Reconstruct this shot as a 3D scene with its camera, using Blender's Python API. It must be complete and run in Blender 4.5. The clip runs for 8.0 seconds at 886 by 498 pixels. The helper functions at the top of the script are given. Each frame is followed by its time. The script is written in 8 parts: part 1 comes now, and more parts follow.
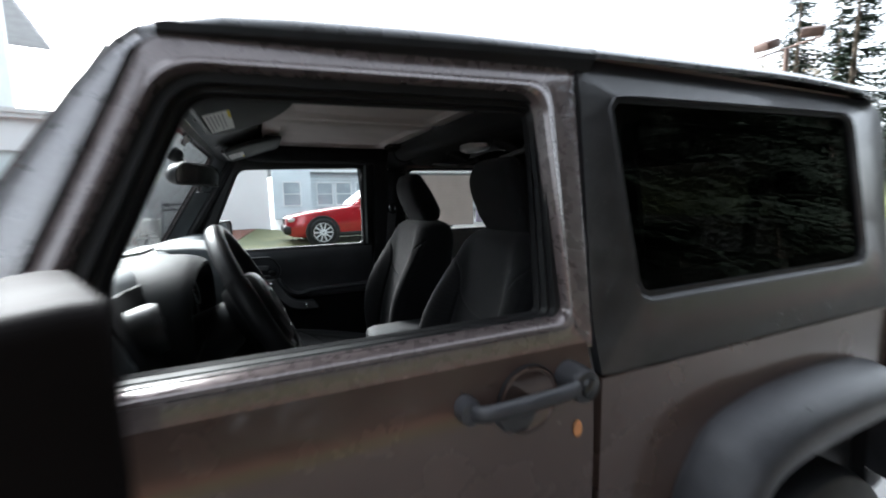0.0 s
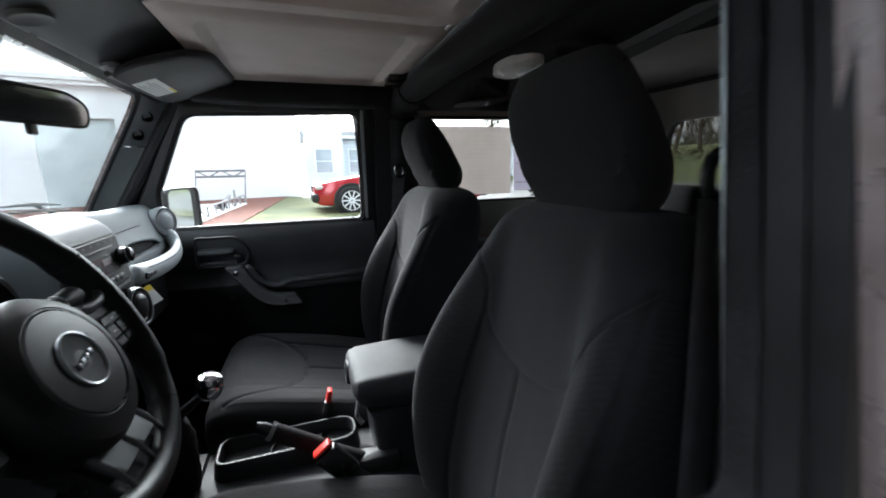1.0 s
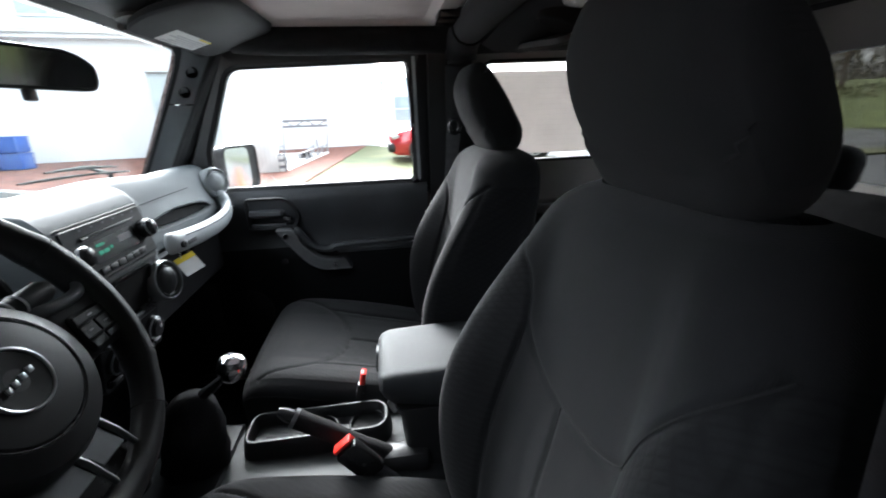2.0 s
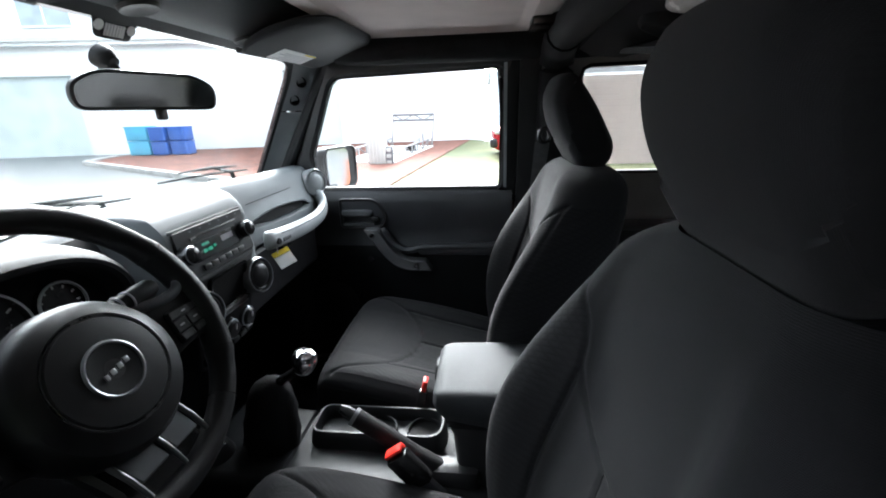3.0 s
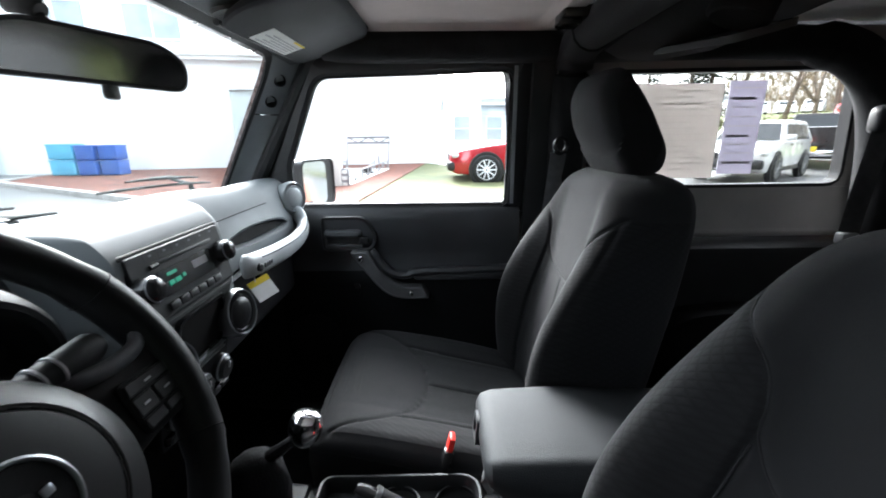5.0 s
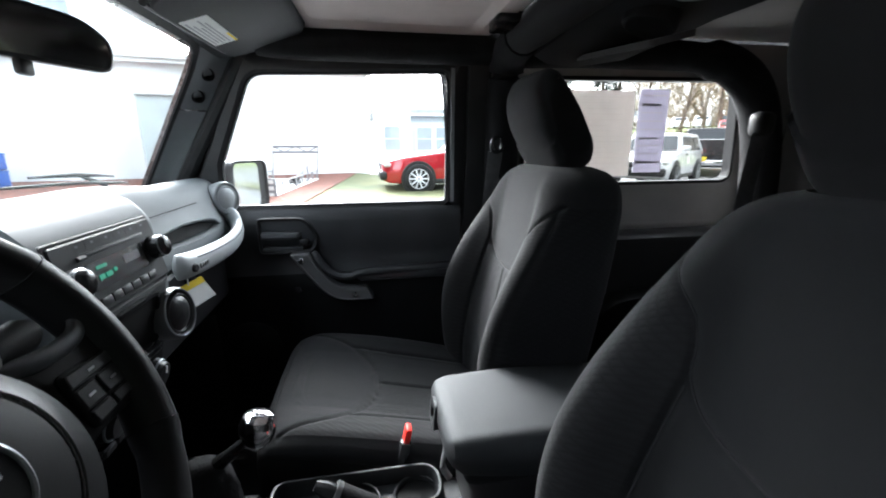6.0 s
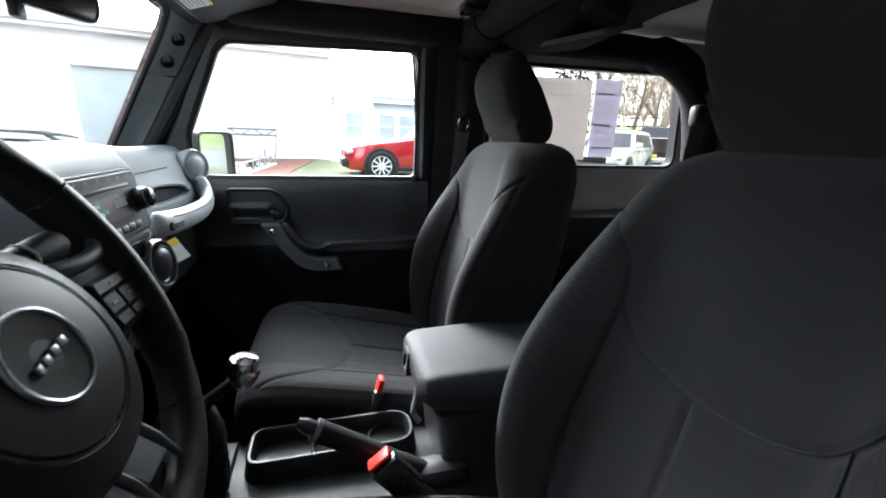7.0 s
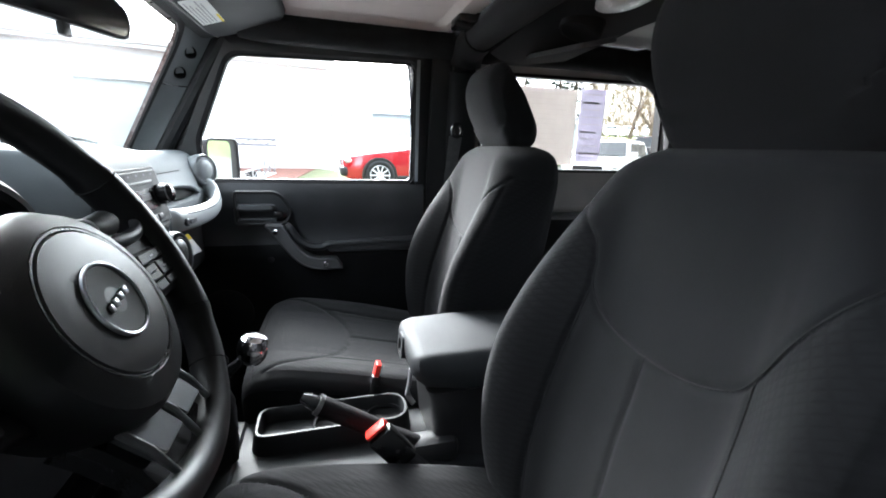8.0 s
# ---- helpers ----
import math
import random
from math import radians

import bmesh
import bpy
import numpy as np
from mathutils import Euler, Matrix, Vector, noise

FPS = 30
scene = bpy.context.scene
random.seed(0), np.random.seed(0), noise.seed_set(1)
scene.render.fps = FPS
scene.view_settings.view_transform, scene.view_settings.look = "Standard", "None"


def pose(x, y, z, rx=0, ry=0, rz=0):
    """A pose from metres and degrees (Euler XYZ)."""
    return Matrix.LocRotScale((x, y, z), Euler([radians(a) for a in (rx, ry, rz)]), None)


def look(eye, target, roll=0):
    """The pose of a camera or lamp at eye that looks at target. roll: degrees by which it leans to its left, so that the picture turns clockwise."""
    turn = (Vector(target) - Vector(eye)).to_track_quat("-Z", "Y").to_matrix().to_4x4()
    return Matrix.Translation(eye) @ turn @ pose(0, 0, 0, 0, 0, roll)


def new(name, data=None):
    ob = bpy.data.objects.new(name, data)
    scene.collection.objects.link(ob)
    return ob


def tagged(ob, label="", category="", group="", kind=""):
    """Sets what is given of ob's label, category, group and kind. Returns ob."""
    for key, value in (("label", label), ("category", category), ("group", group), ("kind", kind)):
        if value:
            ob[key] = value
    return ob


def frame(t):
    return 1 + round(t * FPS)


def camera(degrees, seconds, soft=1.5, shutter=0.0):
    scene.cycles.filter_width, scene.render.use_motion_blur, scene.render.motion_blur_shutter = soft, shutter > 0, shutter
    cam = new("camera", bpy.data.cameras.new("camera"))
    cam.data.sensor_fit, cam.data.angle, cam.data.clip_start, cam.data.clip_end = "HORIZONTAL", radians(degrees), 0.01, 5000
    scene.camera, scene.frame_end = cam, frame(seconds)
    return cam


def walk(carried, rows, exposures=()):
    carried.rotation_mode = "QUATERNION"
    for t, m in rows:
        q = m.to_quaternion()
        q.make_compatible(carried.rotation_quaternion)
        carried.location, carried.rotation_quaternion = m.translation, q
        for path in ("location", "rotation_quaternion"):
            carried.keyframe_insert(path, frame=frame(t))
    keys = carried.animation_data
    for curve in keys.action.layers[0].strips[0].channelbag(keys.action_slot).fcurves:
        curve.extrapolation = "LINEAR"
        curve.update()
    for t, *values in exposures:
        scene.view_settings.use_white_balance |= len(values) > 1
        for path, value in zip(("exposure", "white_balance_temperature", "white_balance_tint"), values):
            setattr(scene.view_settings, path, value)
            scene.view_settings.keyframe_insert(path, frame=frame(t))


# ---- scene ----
cam = camera(94.5, 8.0, soft=1.8, shutter=0.5)
PATH = [
    (0, (-0.464, -0.63, 1.47), (0.337, 1.187, 1.225), -1.1),
    (0.2, (-0.4, -0.515, 1.469), (0.354, 1.315, 1.184), 0.3),
    (0.4, (-0.359, -0.421, 1.462), (0.356, 1.411, 1.097), -1.5),
    (0.5, (-0.315, -0.365, 1.46), (0.389, 1.471, 1.094), -2.5),
    (0.6, (-0.3, -0.312, 1.453), (0.422, 1.523, 1.119), -1.5),
    (0.8, (-0.256, -0.207, 1.444), (0.409, 1.64, 1.059), -1.9),
    (1, (-0.211, -0.138, 1.437), (0.425, 1.717, 1.044), -1.1),
    (1.2, (-0.209, -0.094, 1.449), (0.439, 1.743, 0.997), -1.0),
    (2.3, (-0.062, 0.015, 1.468), (0.002, 1.903, 0.813), -2.2),
    (2.5, (-0.053, 0.022, 1.478), (-0.086, 1.905, 0.806), -1.9),
    (3, (-0.039, 0.024, 1.501), (-0.247, 1.91, 0.867), -1.7),
    (3.5, (-0.077, 0.041, 1.511), (-0.306, 1.928, 0.887), -3.2),
    (4, (-0.122, 0.075, 1.507), (-0.319, 1.969, 0.894), -2.2),
    (4.2, (-0.142, 0.101, 1.497), (-0.319, 1.997, 0.888), -1.4),
    (5.3, (-0.21, 0.188, 1.447), (-0.108, 2.118, 0.932), -0.7),
    (5.5, (-0.206, 0.182, 1.451), (-0.057, 2.107, 0.927), -0.7),
    (6, (-0.236, 0.16, 1.42), (0.107, 2.07, 0.936), -0.2),
    (6.5, (-0.261, 0.126, 1.403), (0.213, 2.001, 0.893), 0.7),
    (7, (-0.272, 0.089, 1.382), (0.253, 1.946, 0.858), 2.0),
    (7.5, (-0.28, 0.046, 1.373), (0.239, 1.91, 0.867), 1.3),
    (8, (-0.279, 0.008, 1.369), (0.255, 1.875, 0.889), 1.9),
]
walk(cam, [(t, look(eye, target, roll)) for t, eye, target, roll in PATH], exposures=[(0.0, 2.7, 6000, 7), (0.6, 3.6, 6000, 7), (1.2, 3.65, 6000, 7), (2.3, 4.1, 6000, 8), (4.2, 4.12, 6000, 8), (5.5, 4.08, 6000, 8), (6.8, 4.08, 6000, 8), (7.5, 4.35, 6000, 8), (8.0, 4.6, 6000, 8)])

# ---- world and sun: a bright overcast winter sky ----
world = bpy.data.worlds.new("overcast_sky")
scene.world = world
world.use_nodes = True
wn = world.node_tree.nodes
wl = world.node_tree.links
sky = wn.new("ShaderNodeTexSky")
sky.sky_type = "NISHITA"
sky.sun_disc = False
sky.sun_elevation = radians(35)
sky.sun_rotation = radians(336)
sky.air_density, sky.dust_density, sky.ozone_density = 1.0, 4.0, 1.0
grey = wn.new("ShaderNodeHueSaturation")
grey.inputs["Saturation"].default_value = 0.18
wl.new(sky.outputs[0], grey.inputs["Color"])
wl.new(grey.outputs[0], wn["Background"].inputs["Color"])
wn["Background"].inputs["Strength"].default_value = 0.15

sun_data = bpy.data.lights.new("sun", "SUN")
sun_data.energy, sun_data.angle, sun_data.color = 0.7, radians(30), (1.0, 0.97, 0.93)
sun = new("sun", sun_data)
sun.rotation_euler = (radians(55), 0, radians(-156))

# ---- shapes ----
WIDTH = 1.46          # between the two door glasses
MID = WIDTH / 2


def part(name, bm, material, parent=None, label="", smooth=35, fix=True):
    """Link a bmesh as one mesh object under a thing or a part."""
    if fix:
        bmesh.ops.recalc_face_normals(bm, faces=bm.faces[:])
    me = bpy.data.meshes.new(name)
    bm.to_mesh(me)
    bm.free()
    me.materials.append(material)
    me.polygons.foreach_set("use_smooth", [True] * len(me.polygons))
    me.set_sharp_from_angle(angle=radians(smooth))
    ob = new(name, me)
    if parent is not None:
        off = parent.location if parent.parent is None else Vector((0, 0, 0))
        ob.parent = parent
        ob.matrix_parent_inverse = Matrix.Translation(-off)
    if label:
        ob["label"] = label
    return ob


def thing(name, at, label, category, group="", kind=""):
    ob = new(name)
    ob.empty_display_size = 0.05
    ob.location = at
    return tagged(ob, label, category, group, kind)


def B():
    return bmesh.new()


def weld(bm, verts, faces):
    vs = [bm.verts.new(v) for v in verts]
    for f in faces:
        try:
            bm.faces.new([vs[i] for i in f])
        except ValueError:
            pass
    return vs


def box(bm, c, s, bev=0.0, seg=2, m=None):
    """A box of size s round c, with rounded edges, turned by m about its centre."""
    tmp = bmesh.new()
    bmesh.ops.create_cube(tmp, size=1.0)
    for v in tmp.verts:
        v.co = Vector((v.co.x * s[0], v.co.y * s[1], v.co.z * s[2]))
    if bev:
        bmesh.ops.bevel(tmp, geom=tmp.edges[:], offset=min(bev, min(s) * 0.49), segments=seg, profile=0.5, affect="EDGES")
    t = Matrix.Translation(c) @ (m if m is not None else Matrix())
    merge(bm, tmp, t)
    return bm


def merge(bm, tmp, t=None):
    if t is not None:
        tmp.transform(t)
    vs = {v: bm.verts.new(v.co) for v in tmp.verts}
    for f in tmp.faces:
        bm.faces.new([vs[v] for v in f.verts])
    tmp.free()


def frame_of(d, up=(0, 0, 1)):
    d = Vector(d).normalized()
    u = Vector(up)
    if abs(d.dot(u)) > 0.98:
        u = Vector((1, 0, 0))
    a = d.cross(u).normalized()
    return d, a, a.cross(d).normalized()


def loft(bm, rings, caps=True, closed=True):
    """Skin over rings of points; all rings have the same count."""
    vs = [[bm.verts.new(p) for p in r] for r in rings]
    n = len(vs[0])
    for a, b in zip(vs, vs[1:]):
        for i in range(n if closed else n - 1):
            j = (i + 1) % n
            bm.faces.new((a[i], a[j], b[j], b[i]))
    if caps and closed:
        bm.faces.new(vs[0][::-1])
        bm.faces.new(vs[-1])
    return bm


def tube(bm, pts, r, n=12, flat=1.0, up=(0, 0, 1), closed=False):
    """A round bar along points; r is one radius or one a point; flat squeezes it along up."""
    pts = [Vector(p) for p in pts]
    k = len(pts)
    rs = r if isinstance(r, (list, tuple)) else [r] * k
    rings = []
    for i, p in enumerate(pts):
        if closed:
            d = pts[(i + 1) % k] - pts[i - 1]
        else:
            d = pts[min(i + 1, k - 1)] - pts[max(i - 1, 0)]
        _, a, b = frame_of(d, up)
        rings.append([p + rs[i] * (math.cos(w) * a + flat * math.sin(w) * b) for w in [2 * math.pi * j / n for j in range(n)]])
    if closed:
        rings.append(rings[0])
        vs = [[bm.verts.new(q) for q in rr] for rr in rings[:-1]]
        vs.append(vs[0])
        for a, b in zip(vs, vs[1:]):
            for i in range(n):
                bm.faces.new((a[i], a[(i + 1) % n], b[(i + 1) % n], b[i]))
        return bm
    return loft(bm, rings)


def lathe(bm, profile, m, n=24):
    """Turn a profile of (radius, height) about the z axis of m."""
    rings = [[m @ Vector((r * math.cos(w), r * math.sin(w), h)) for w in [2 * math.pi * j / n for j in range(n)]] for r, h in profile]
    return loft(bm, rings)


def axis_at(p, d, up=(0, 0, 1)):
    """A matrix at p whose z axis is d."""
    d, a, b = frame_of(d, up)
    return Matrix.Translation(p) @ Matrix((a, b, d)).transposed().to_4x4()


def rounded(poly, r, n=5):
    """Round the corners of a flat polygon; r is one radius or one a corner."""
    out = []
    k = len(poly)
    rs = r if isinstance(r, (list, tuple)) else [r] * k
    for i, p in enumerate(poly):
        p = Vector(p).to_2d()
        a = (Vector(poly[i - 1]).to_2d() - p)
        b = (Vector(poly[(i + 1) % k]).to_2d() - p)
        la, lb = a.length, b.length
        a, b = a / la, b / lb
        d = min(rs[i], la * 0.45, lb * 0.45)
        q0, q1 = p + a * d, p + b * d
        for j in range(n + 1):
            s = j / n
            out.append((1 - s) ** 2 * q0 + 2 * s * (1 - s) * p + s * s * q1)
    return out


def grown(poly, d):
    """Push a closed counter-clockwise polygon outwards by d."""
    out = []
    k = len(poly)
    area = sum(poly[i - 1][0] * poly[i][1] - poly[i][0] * poly[i - 1][1] for i in range(k))
    s = 1 if area > 0 else -1
    for i in range(k):
        e = (Vector(poly[(i + 1) % k]) - Vector(poly[i - 1])).to_2d().normalized()
        out.append(Vector(poly[i]).to_2d() + s * d * Vector((e.y, -e.x)))
    return out


def slab(bm, poly, place, t0, t1):
    """A plate: a flat polygon laid by place(u, v, t) between depths t0 and t1."""
    return loft(bm, [[place(u, v, t0) for u, v in poly], [place(u, v, t1) for u, v in poly]])


def hoop(bm, outer, inner, place, t0, t1):
    """A flat frame between two outlines of the same count, with thickness."""
    o0, o1 = [[bm.verts.new(place(u, v, t)) for u, v in outer] for t in (t0, t1)]
    i0, i1 = [[bm.verts.new(place(u, v, t)) for u, v in inner] for t in (t0, t1)]
    n = len(outer)
    for a in range(n):
        b = (a + 1) % n
        for q in ((o0[a], o0[b], o1[b], o1[a]), (i0[b], i0[a], i1[a], i1[b]), (o0[b], o0[a], i0[a], i0[b]), (o1[a], o1[b], i1[b], i1[a])):
            bm.faces.new(q)
    return bm


def resample(poly, n):
    """The same closed outline with n points at even steps, from its first point on."""
    p = [Vector(q).to_2d() for q in poly] + [Vector(poly[0]).to_2d()]
    acc = [0.0]
    for a, b in zip(p, p[1:]):
        acc.append(acc[-1] + (b - a).length)
    out = []
    for k in range(n):
        s = acc[-1] * k / n
        i = max(j for j in range(len(acc)) if acc[j] <= s + 1e-9)
        i = min(i, len(p) - 2)
        f = (s - acc[i]) / max(acc[i + 1] - acc[i], 1e-9)
        out.append(p[i].lerp(p[i + 1], f))
    return out


def smooth_line(pts, n):
    """Catmull-Rom through the points (any dimension), n steps a span."""
    p = [np.array(q, float) for q in pts]
    p = [2 * p[0] - p[1]] + p + [2 * p[-1] - p[-2]]
    out = []
    for i in range(1, len(p) - 2):
        a, b, c, d = p[i - 1:i + 3]
        for j in range(n):
            t = j / n
            out.append(0.5 * (2 * b + (c - a) * t + (2 * a - 5 * b + 4 * c - d) * t * t + (3 * b - a - 3 * c + d) * t ** 3))
    out.append(p[-2])
    return out


def side(z):
    """How far out the driver's body side lies at a height; the passenger's is its mirror image."""
    return float(np.interp(z, [0.4, 1.02, 1.14, 1.215, 1.25, 1.68, 1.76], [-0.085, -0.09, -0.085, -0.063, -0.055, -0.008, 0.03]))


def on_side(far):
    """place() for plates on the body side: x, z and depth inwards."""
    if far:
        return lambda x, z, t: Vector((x, WIDTH - side(z) - t, z))
    return lambda x, z, t: Vector((x, side(z) + t, z))


def Y(y, far):
    return WIDTH - y if far else y


# ---- materials ----
def surface(name, col, rough=0.5, metal=0.0, var=0.15, scale=12.0, bump=0.15, fine=250.0, coat=0.0, spec=0.5, col2=None, stretch=None, each=0.0):
    """A surface with two scales of variation: broad stains and fine grain with relief."""
    m = bpy.data.materials.new(name)
    m.use_nodes = True
    nt = m.node_tree
    n, l = nt.nodes, nt.links
    b = n["Principled BSDF"]
    tc = n.new("ShaderNodeTexCoord")
    mp = n.new("ShaderNodeMapping")
    if stretch:
        mp.inputs["Scale"].default_value = stretch
    l.new(tc.outputs["Object"], mp.inputs["Vector"])
    broad = n.new("ShaderNodeTexNoise")
    broad.inputs["Scale"].default_value = scale
    broad.inputs["Detail"].default_value = 5
    l.new(mp.outputs[0], broad.inputs["Vector"])
    small = n.new("ShaderNodeTexNoise")
    small.inputs["Scale"].default_value = fine
    small.inputs["Detail"].default_value = 3
    l.new(mp.outputs[0], small.inputs["Vector"])
    mix = n.new("ShaderNodeMix")
    mix.data_type = "RGBA"
    c2 = col2 or tuple(min(1, c * (1 + var)) for c in col)
    mix.inputs["A"].default_value = (*[c * (1 - var) for c in col], 1)
    mix.inputs["B"].default_value = (*c2, 1)
    sharp = n.new("ShaderNodeMapRange")
    sharp.inputs["From Min"].default_value, sharp.inputs["From Max"].default_value = 0.32, 0.68
    l.new(broad.outputs["Fac"], sharp.inputs["Value"])
    l.new(sharp.outputs[0], mix.inputs["Factor"])
    last = mix.outputs["Result"]
    grain = n.new("ShaderNodeMix")
    grain.data_type, grain.blend_type = "RGBA", "MULTIPLY"
    grain.inputs["Factor"].default_value = min(1.0, var * 1.5)
    l.new(last, grain.inputs["A"])
    l.new(small.outputs["Fac"], grain.inputs["B"])
    gain = n.new("ShaderNodeBrightContrast")
    l.new(grain.outputs["Result"], gain.inputs["Color"])
    last = gain.outputs[0]
    if each:
        info = n.new("ShaderNodeObjectInfo")
        hs = n.new("ShaderNodeHueSaturation")
        mr = n.new("ShaderNodeMapRange")
        mr.inputs["To Min"].default_value, mr.inputs["To Max"].default_value = 1 - each, 1 + each
        l.new(info.outputs["Random"], mr.inputs["Value"])
        l.new(mr.outputs[0], hs.inputs["Value"])
        l.new(last, hs.inputs["Color"])
        last = hs.outputs[0]
    l.new(last, b.inputs["Base Color"])
    rr = n.new("ShaderNodeMapRange")
    rr.inputs["To Min"].default_value, rr.inputs["To Max"].default_value = max(0.02, rough - 0.12), min(1.0, rough + 0.12)
    l.new(broad.outputs["Fac"], rr.inputs["Value"])
    l.new(rr.outputs[0], b.inputs["Roughness"])
    b.inputs["Metallic"].default_value = metal
    b.inputs["Specular IOR Level"].default_value = spec
    b.inputs["Coat Weight"].default_value = coat
    b.inputs["Coat Roughness"].default_value = 0.08
    if bump:
        bp = n.new("ShaderNodeBump")
        bp.inputs["Strength"].default_value = bump
        bp.inputs["Distance"].default_value = 0.002
        l.new(small.outputs["Fac"], bp.inputs["Height"])
        l.new(bp.outputs[0], b.inputs["Normal"])
    return m


def glass(name, tint, gloss=1.0, rough=0.0):
    """A thin pane: clear but for its tint, with a mirror gloss that grows at grazing angles."""
    m = bpy.data.materials.new(name)
    m.use_nodes = True
    n, l = m.node_tree.nodes, m.node_tree.links
    n.remove(n["Principled BSDF"])
    t = n.new("ShaderNodeBsdfTransparent")
    t.inputs["Color"].default_value = (*tint, 1)
    g = n.new("ShaderNodeBsdfGlossy")
    g.inputs["Roughness"].default_value = rough
    g.inputs["Color"].default_value = (gloss, gloss, gloss, 1)
    lw = n.new("ShaderNodeLayerWeight")
    lw.inputs["Blend"].default_value = 0.5
    pw = n.new("ShaderNodeMath")
    pw.operation = "POWER"
    pw.inputs[1].default_value = 4.0
    l.new(lw.outputs["Facing"], pw.inputs[0])
    f = n.new("ShaderNodeMapRange")
    f.inputs["To Min"].default_value, f.inputs["To Max"].default_value = 0.03, 0.9
    l.new(pw.outputs[0], f.inputs["Value"])
    mx = n.new("ShaderNodeMixShader")
    l.new(f.outputs[0], mx.inputs[0])
    l.new(t.outputs[0], mx.inputs[1])
    l.new(g.outputs[0], mx.inputs[2])
    l.new(mx.outputs[0], n["Material Output"].inputs[0])
    return m


def weave(name, col, rough=0.9, cell=260.0, depth=0.35, kind="cloth"):
    """Woven or knitted cloth: crossed threads, or an open hexagon-like mesh."""
    m = surface(name, col, rough, var=0.22, scale=9, bump=0.0, fine=420, spec=0.25)
    n, l = m.node_tree.nodes, m.node_tree.links
    b = n["Principled BSDF"]
    tc = n.new("ShaderNodeTexCoord")
    if kind == "mesh":
        waves = []
        for way in ((0.45, 0.70, 0.70), (0.45, 0.70, -0.70)):
            dot = n.new("ShaderNodeVectorMath")
            dot.operation = "DOT_PRODUCT"
            dot.inputs[1].default_value = way
            l.new(tc.outputs["Object"], dot.inputs[0])
            sc = n.new("ShaderNodeMath")
            sc.operation = "MULTIPLY"
            sc.inputs[1].default_value = cell
            l.new(dot.outputs["Value"], sc.inputs[0])
            sn = n.new("ShaderNodeMath")
            sn.operation = "SINE"
            l.new(sc.outputs[0], sn.inputs[0])
            ab = n.new("ShaderNodeMath")
            ab.operation = "ABSOLUTE"
            l.new(sn.outputs[0], ab.inputs[0])
            waves.append(ab.outputs[0])
        lo = n.new("ShaderNodeMath")
        lo.operation = "MINIMUM"
        l.new(waves[0], lo.inputs[0])
        l.new(waves[1], lo.inputs[1])
        h = lo.outputs[0]
        hole = n.new("ShaderNodeMapRange")
        hole.inputs["From Min"].default_value, hole.inputs["From Max"].default_value = 0.1, 0.75
        hole.inputs["To Min"].default_value, hole.inputs["To Max"].default_value = 0.80, 1.18
        l.new(h, hole.inputs["Value"])
        dim = n.new("ShaderNodeMix")
        dim.data_type, dim.blend_type = "RGBA", "MULTIPLY"
        dim.inputs["Factor"].default_value = 1.0
        old = b.inputs["Base Color"].links[0].from_socket
        l.new(old, dim.inputs["A"])
        l.new(hole.outputs[0], dim.inputs["B"])
        l.new(dim.outputs["Result"], b.inputs["Base Color"])
    else:
        w1 = n.new("ShaderNodeTexWave")
        w1.bands_direction = "Z"
        w2 = n.new("ShaderNodeTexWave")
        w2.bands_direction = "Y"
        for w in (w1, w2):
            w.inputs["Scale"].default_value = cell
            w.inputs["Distortion"].default_value = 1.5
            l.new(tc.outputs["Object"], w.inputs["Vector"])
        mul = n.new("ShaderNodeMath")
        mul.operation = "MULTIPLY"
        l.new(w1.outputs["Fac"], mul.inputs[0])
        l.new(w2.outputs["Fac"], mul.inputs[1])
        h = mul.outputs[0]
    bp = n.new("ShaderNodeBump")
    bp.inputs["Strength"].default_value = depth
    bp.inputs["Distance"].default_value = 0.0015
    l.new(h, bp.inputs["Height"])
    l.new(bp.outputs[0], b.inputs["Normal"])
    b.inputs["Sheen Weight"].default_value = 0.04
    b.inputs["Sheen Roughness"].default_value = 0.5
    return m


def glow(name, col, strength):
    m = bpy.data.materials.new(name)
    m.use_nodes = True
    b = m.node_tree.nodes["Principled BSDF"]
    b.inputs["Base Color"].default_value = (0.01, 0.01, 0.01, 1)
    b.inputs["Emission Color"].default_value = (*col, 1)
    b.inputs["Emission Strength"].default_value = strength
    return m


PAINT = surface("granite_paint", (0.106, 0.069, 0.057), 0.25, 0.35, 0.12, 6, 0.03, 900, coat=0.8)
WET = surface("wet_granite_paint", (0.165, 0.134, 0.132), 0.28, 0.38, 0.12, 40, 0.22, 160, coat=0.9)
# the wet paint again, made paler to stand for sky reflected at grazing angles
WETSHEEN = surface("wet_pillar_paint_sky_sheen", (0.30, 0.29, 0.30), 0.30, 0.5, 0.12, 40, 0.2, 160, coat=0.9)
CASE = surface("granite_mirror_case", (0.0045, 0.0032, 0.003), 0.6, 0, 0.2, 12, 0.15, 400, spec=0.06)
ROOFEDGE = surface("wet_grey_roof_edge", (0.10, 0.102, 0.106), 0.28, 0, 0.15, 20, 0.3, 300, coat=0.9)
# near-black colour painted as the shade inside holes and pockets
HOLESHADE = surface("painted_hole_shade", (0.004, 0.004, 0.004), 0.7, 0, 0.2, 30, 0.0, spec=0.15)
HOOD = surface("slate_hood_vinyl", (0.017, 0.0185, 0.020), 0.72, 0, 0.12, 8, 0.15, 1000, spec=0.12)
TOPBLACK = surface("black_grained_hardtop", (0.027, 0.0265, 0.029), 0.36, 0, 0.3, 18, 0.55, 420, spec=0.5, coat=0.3)
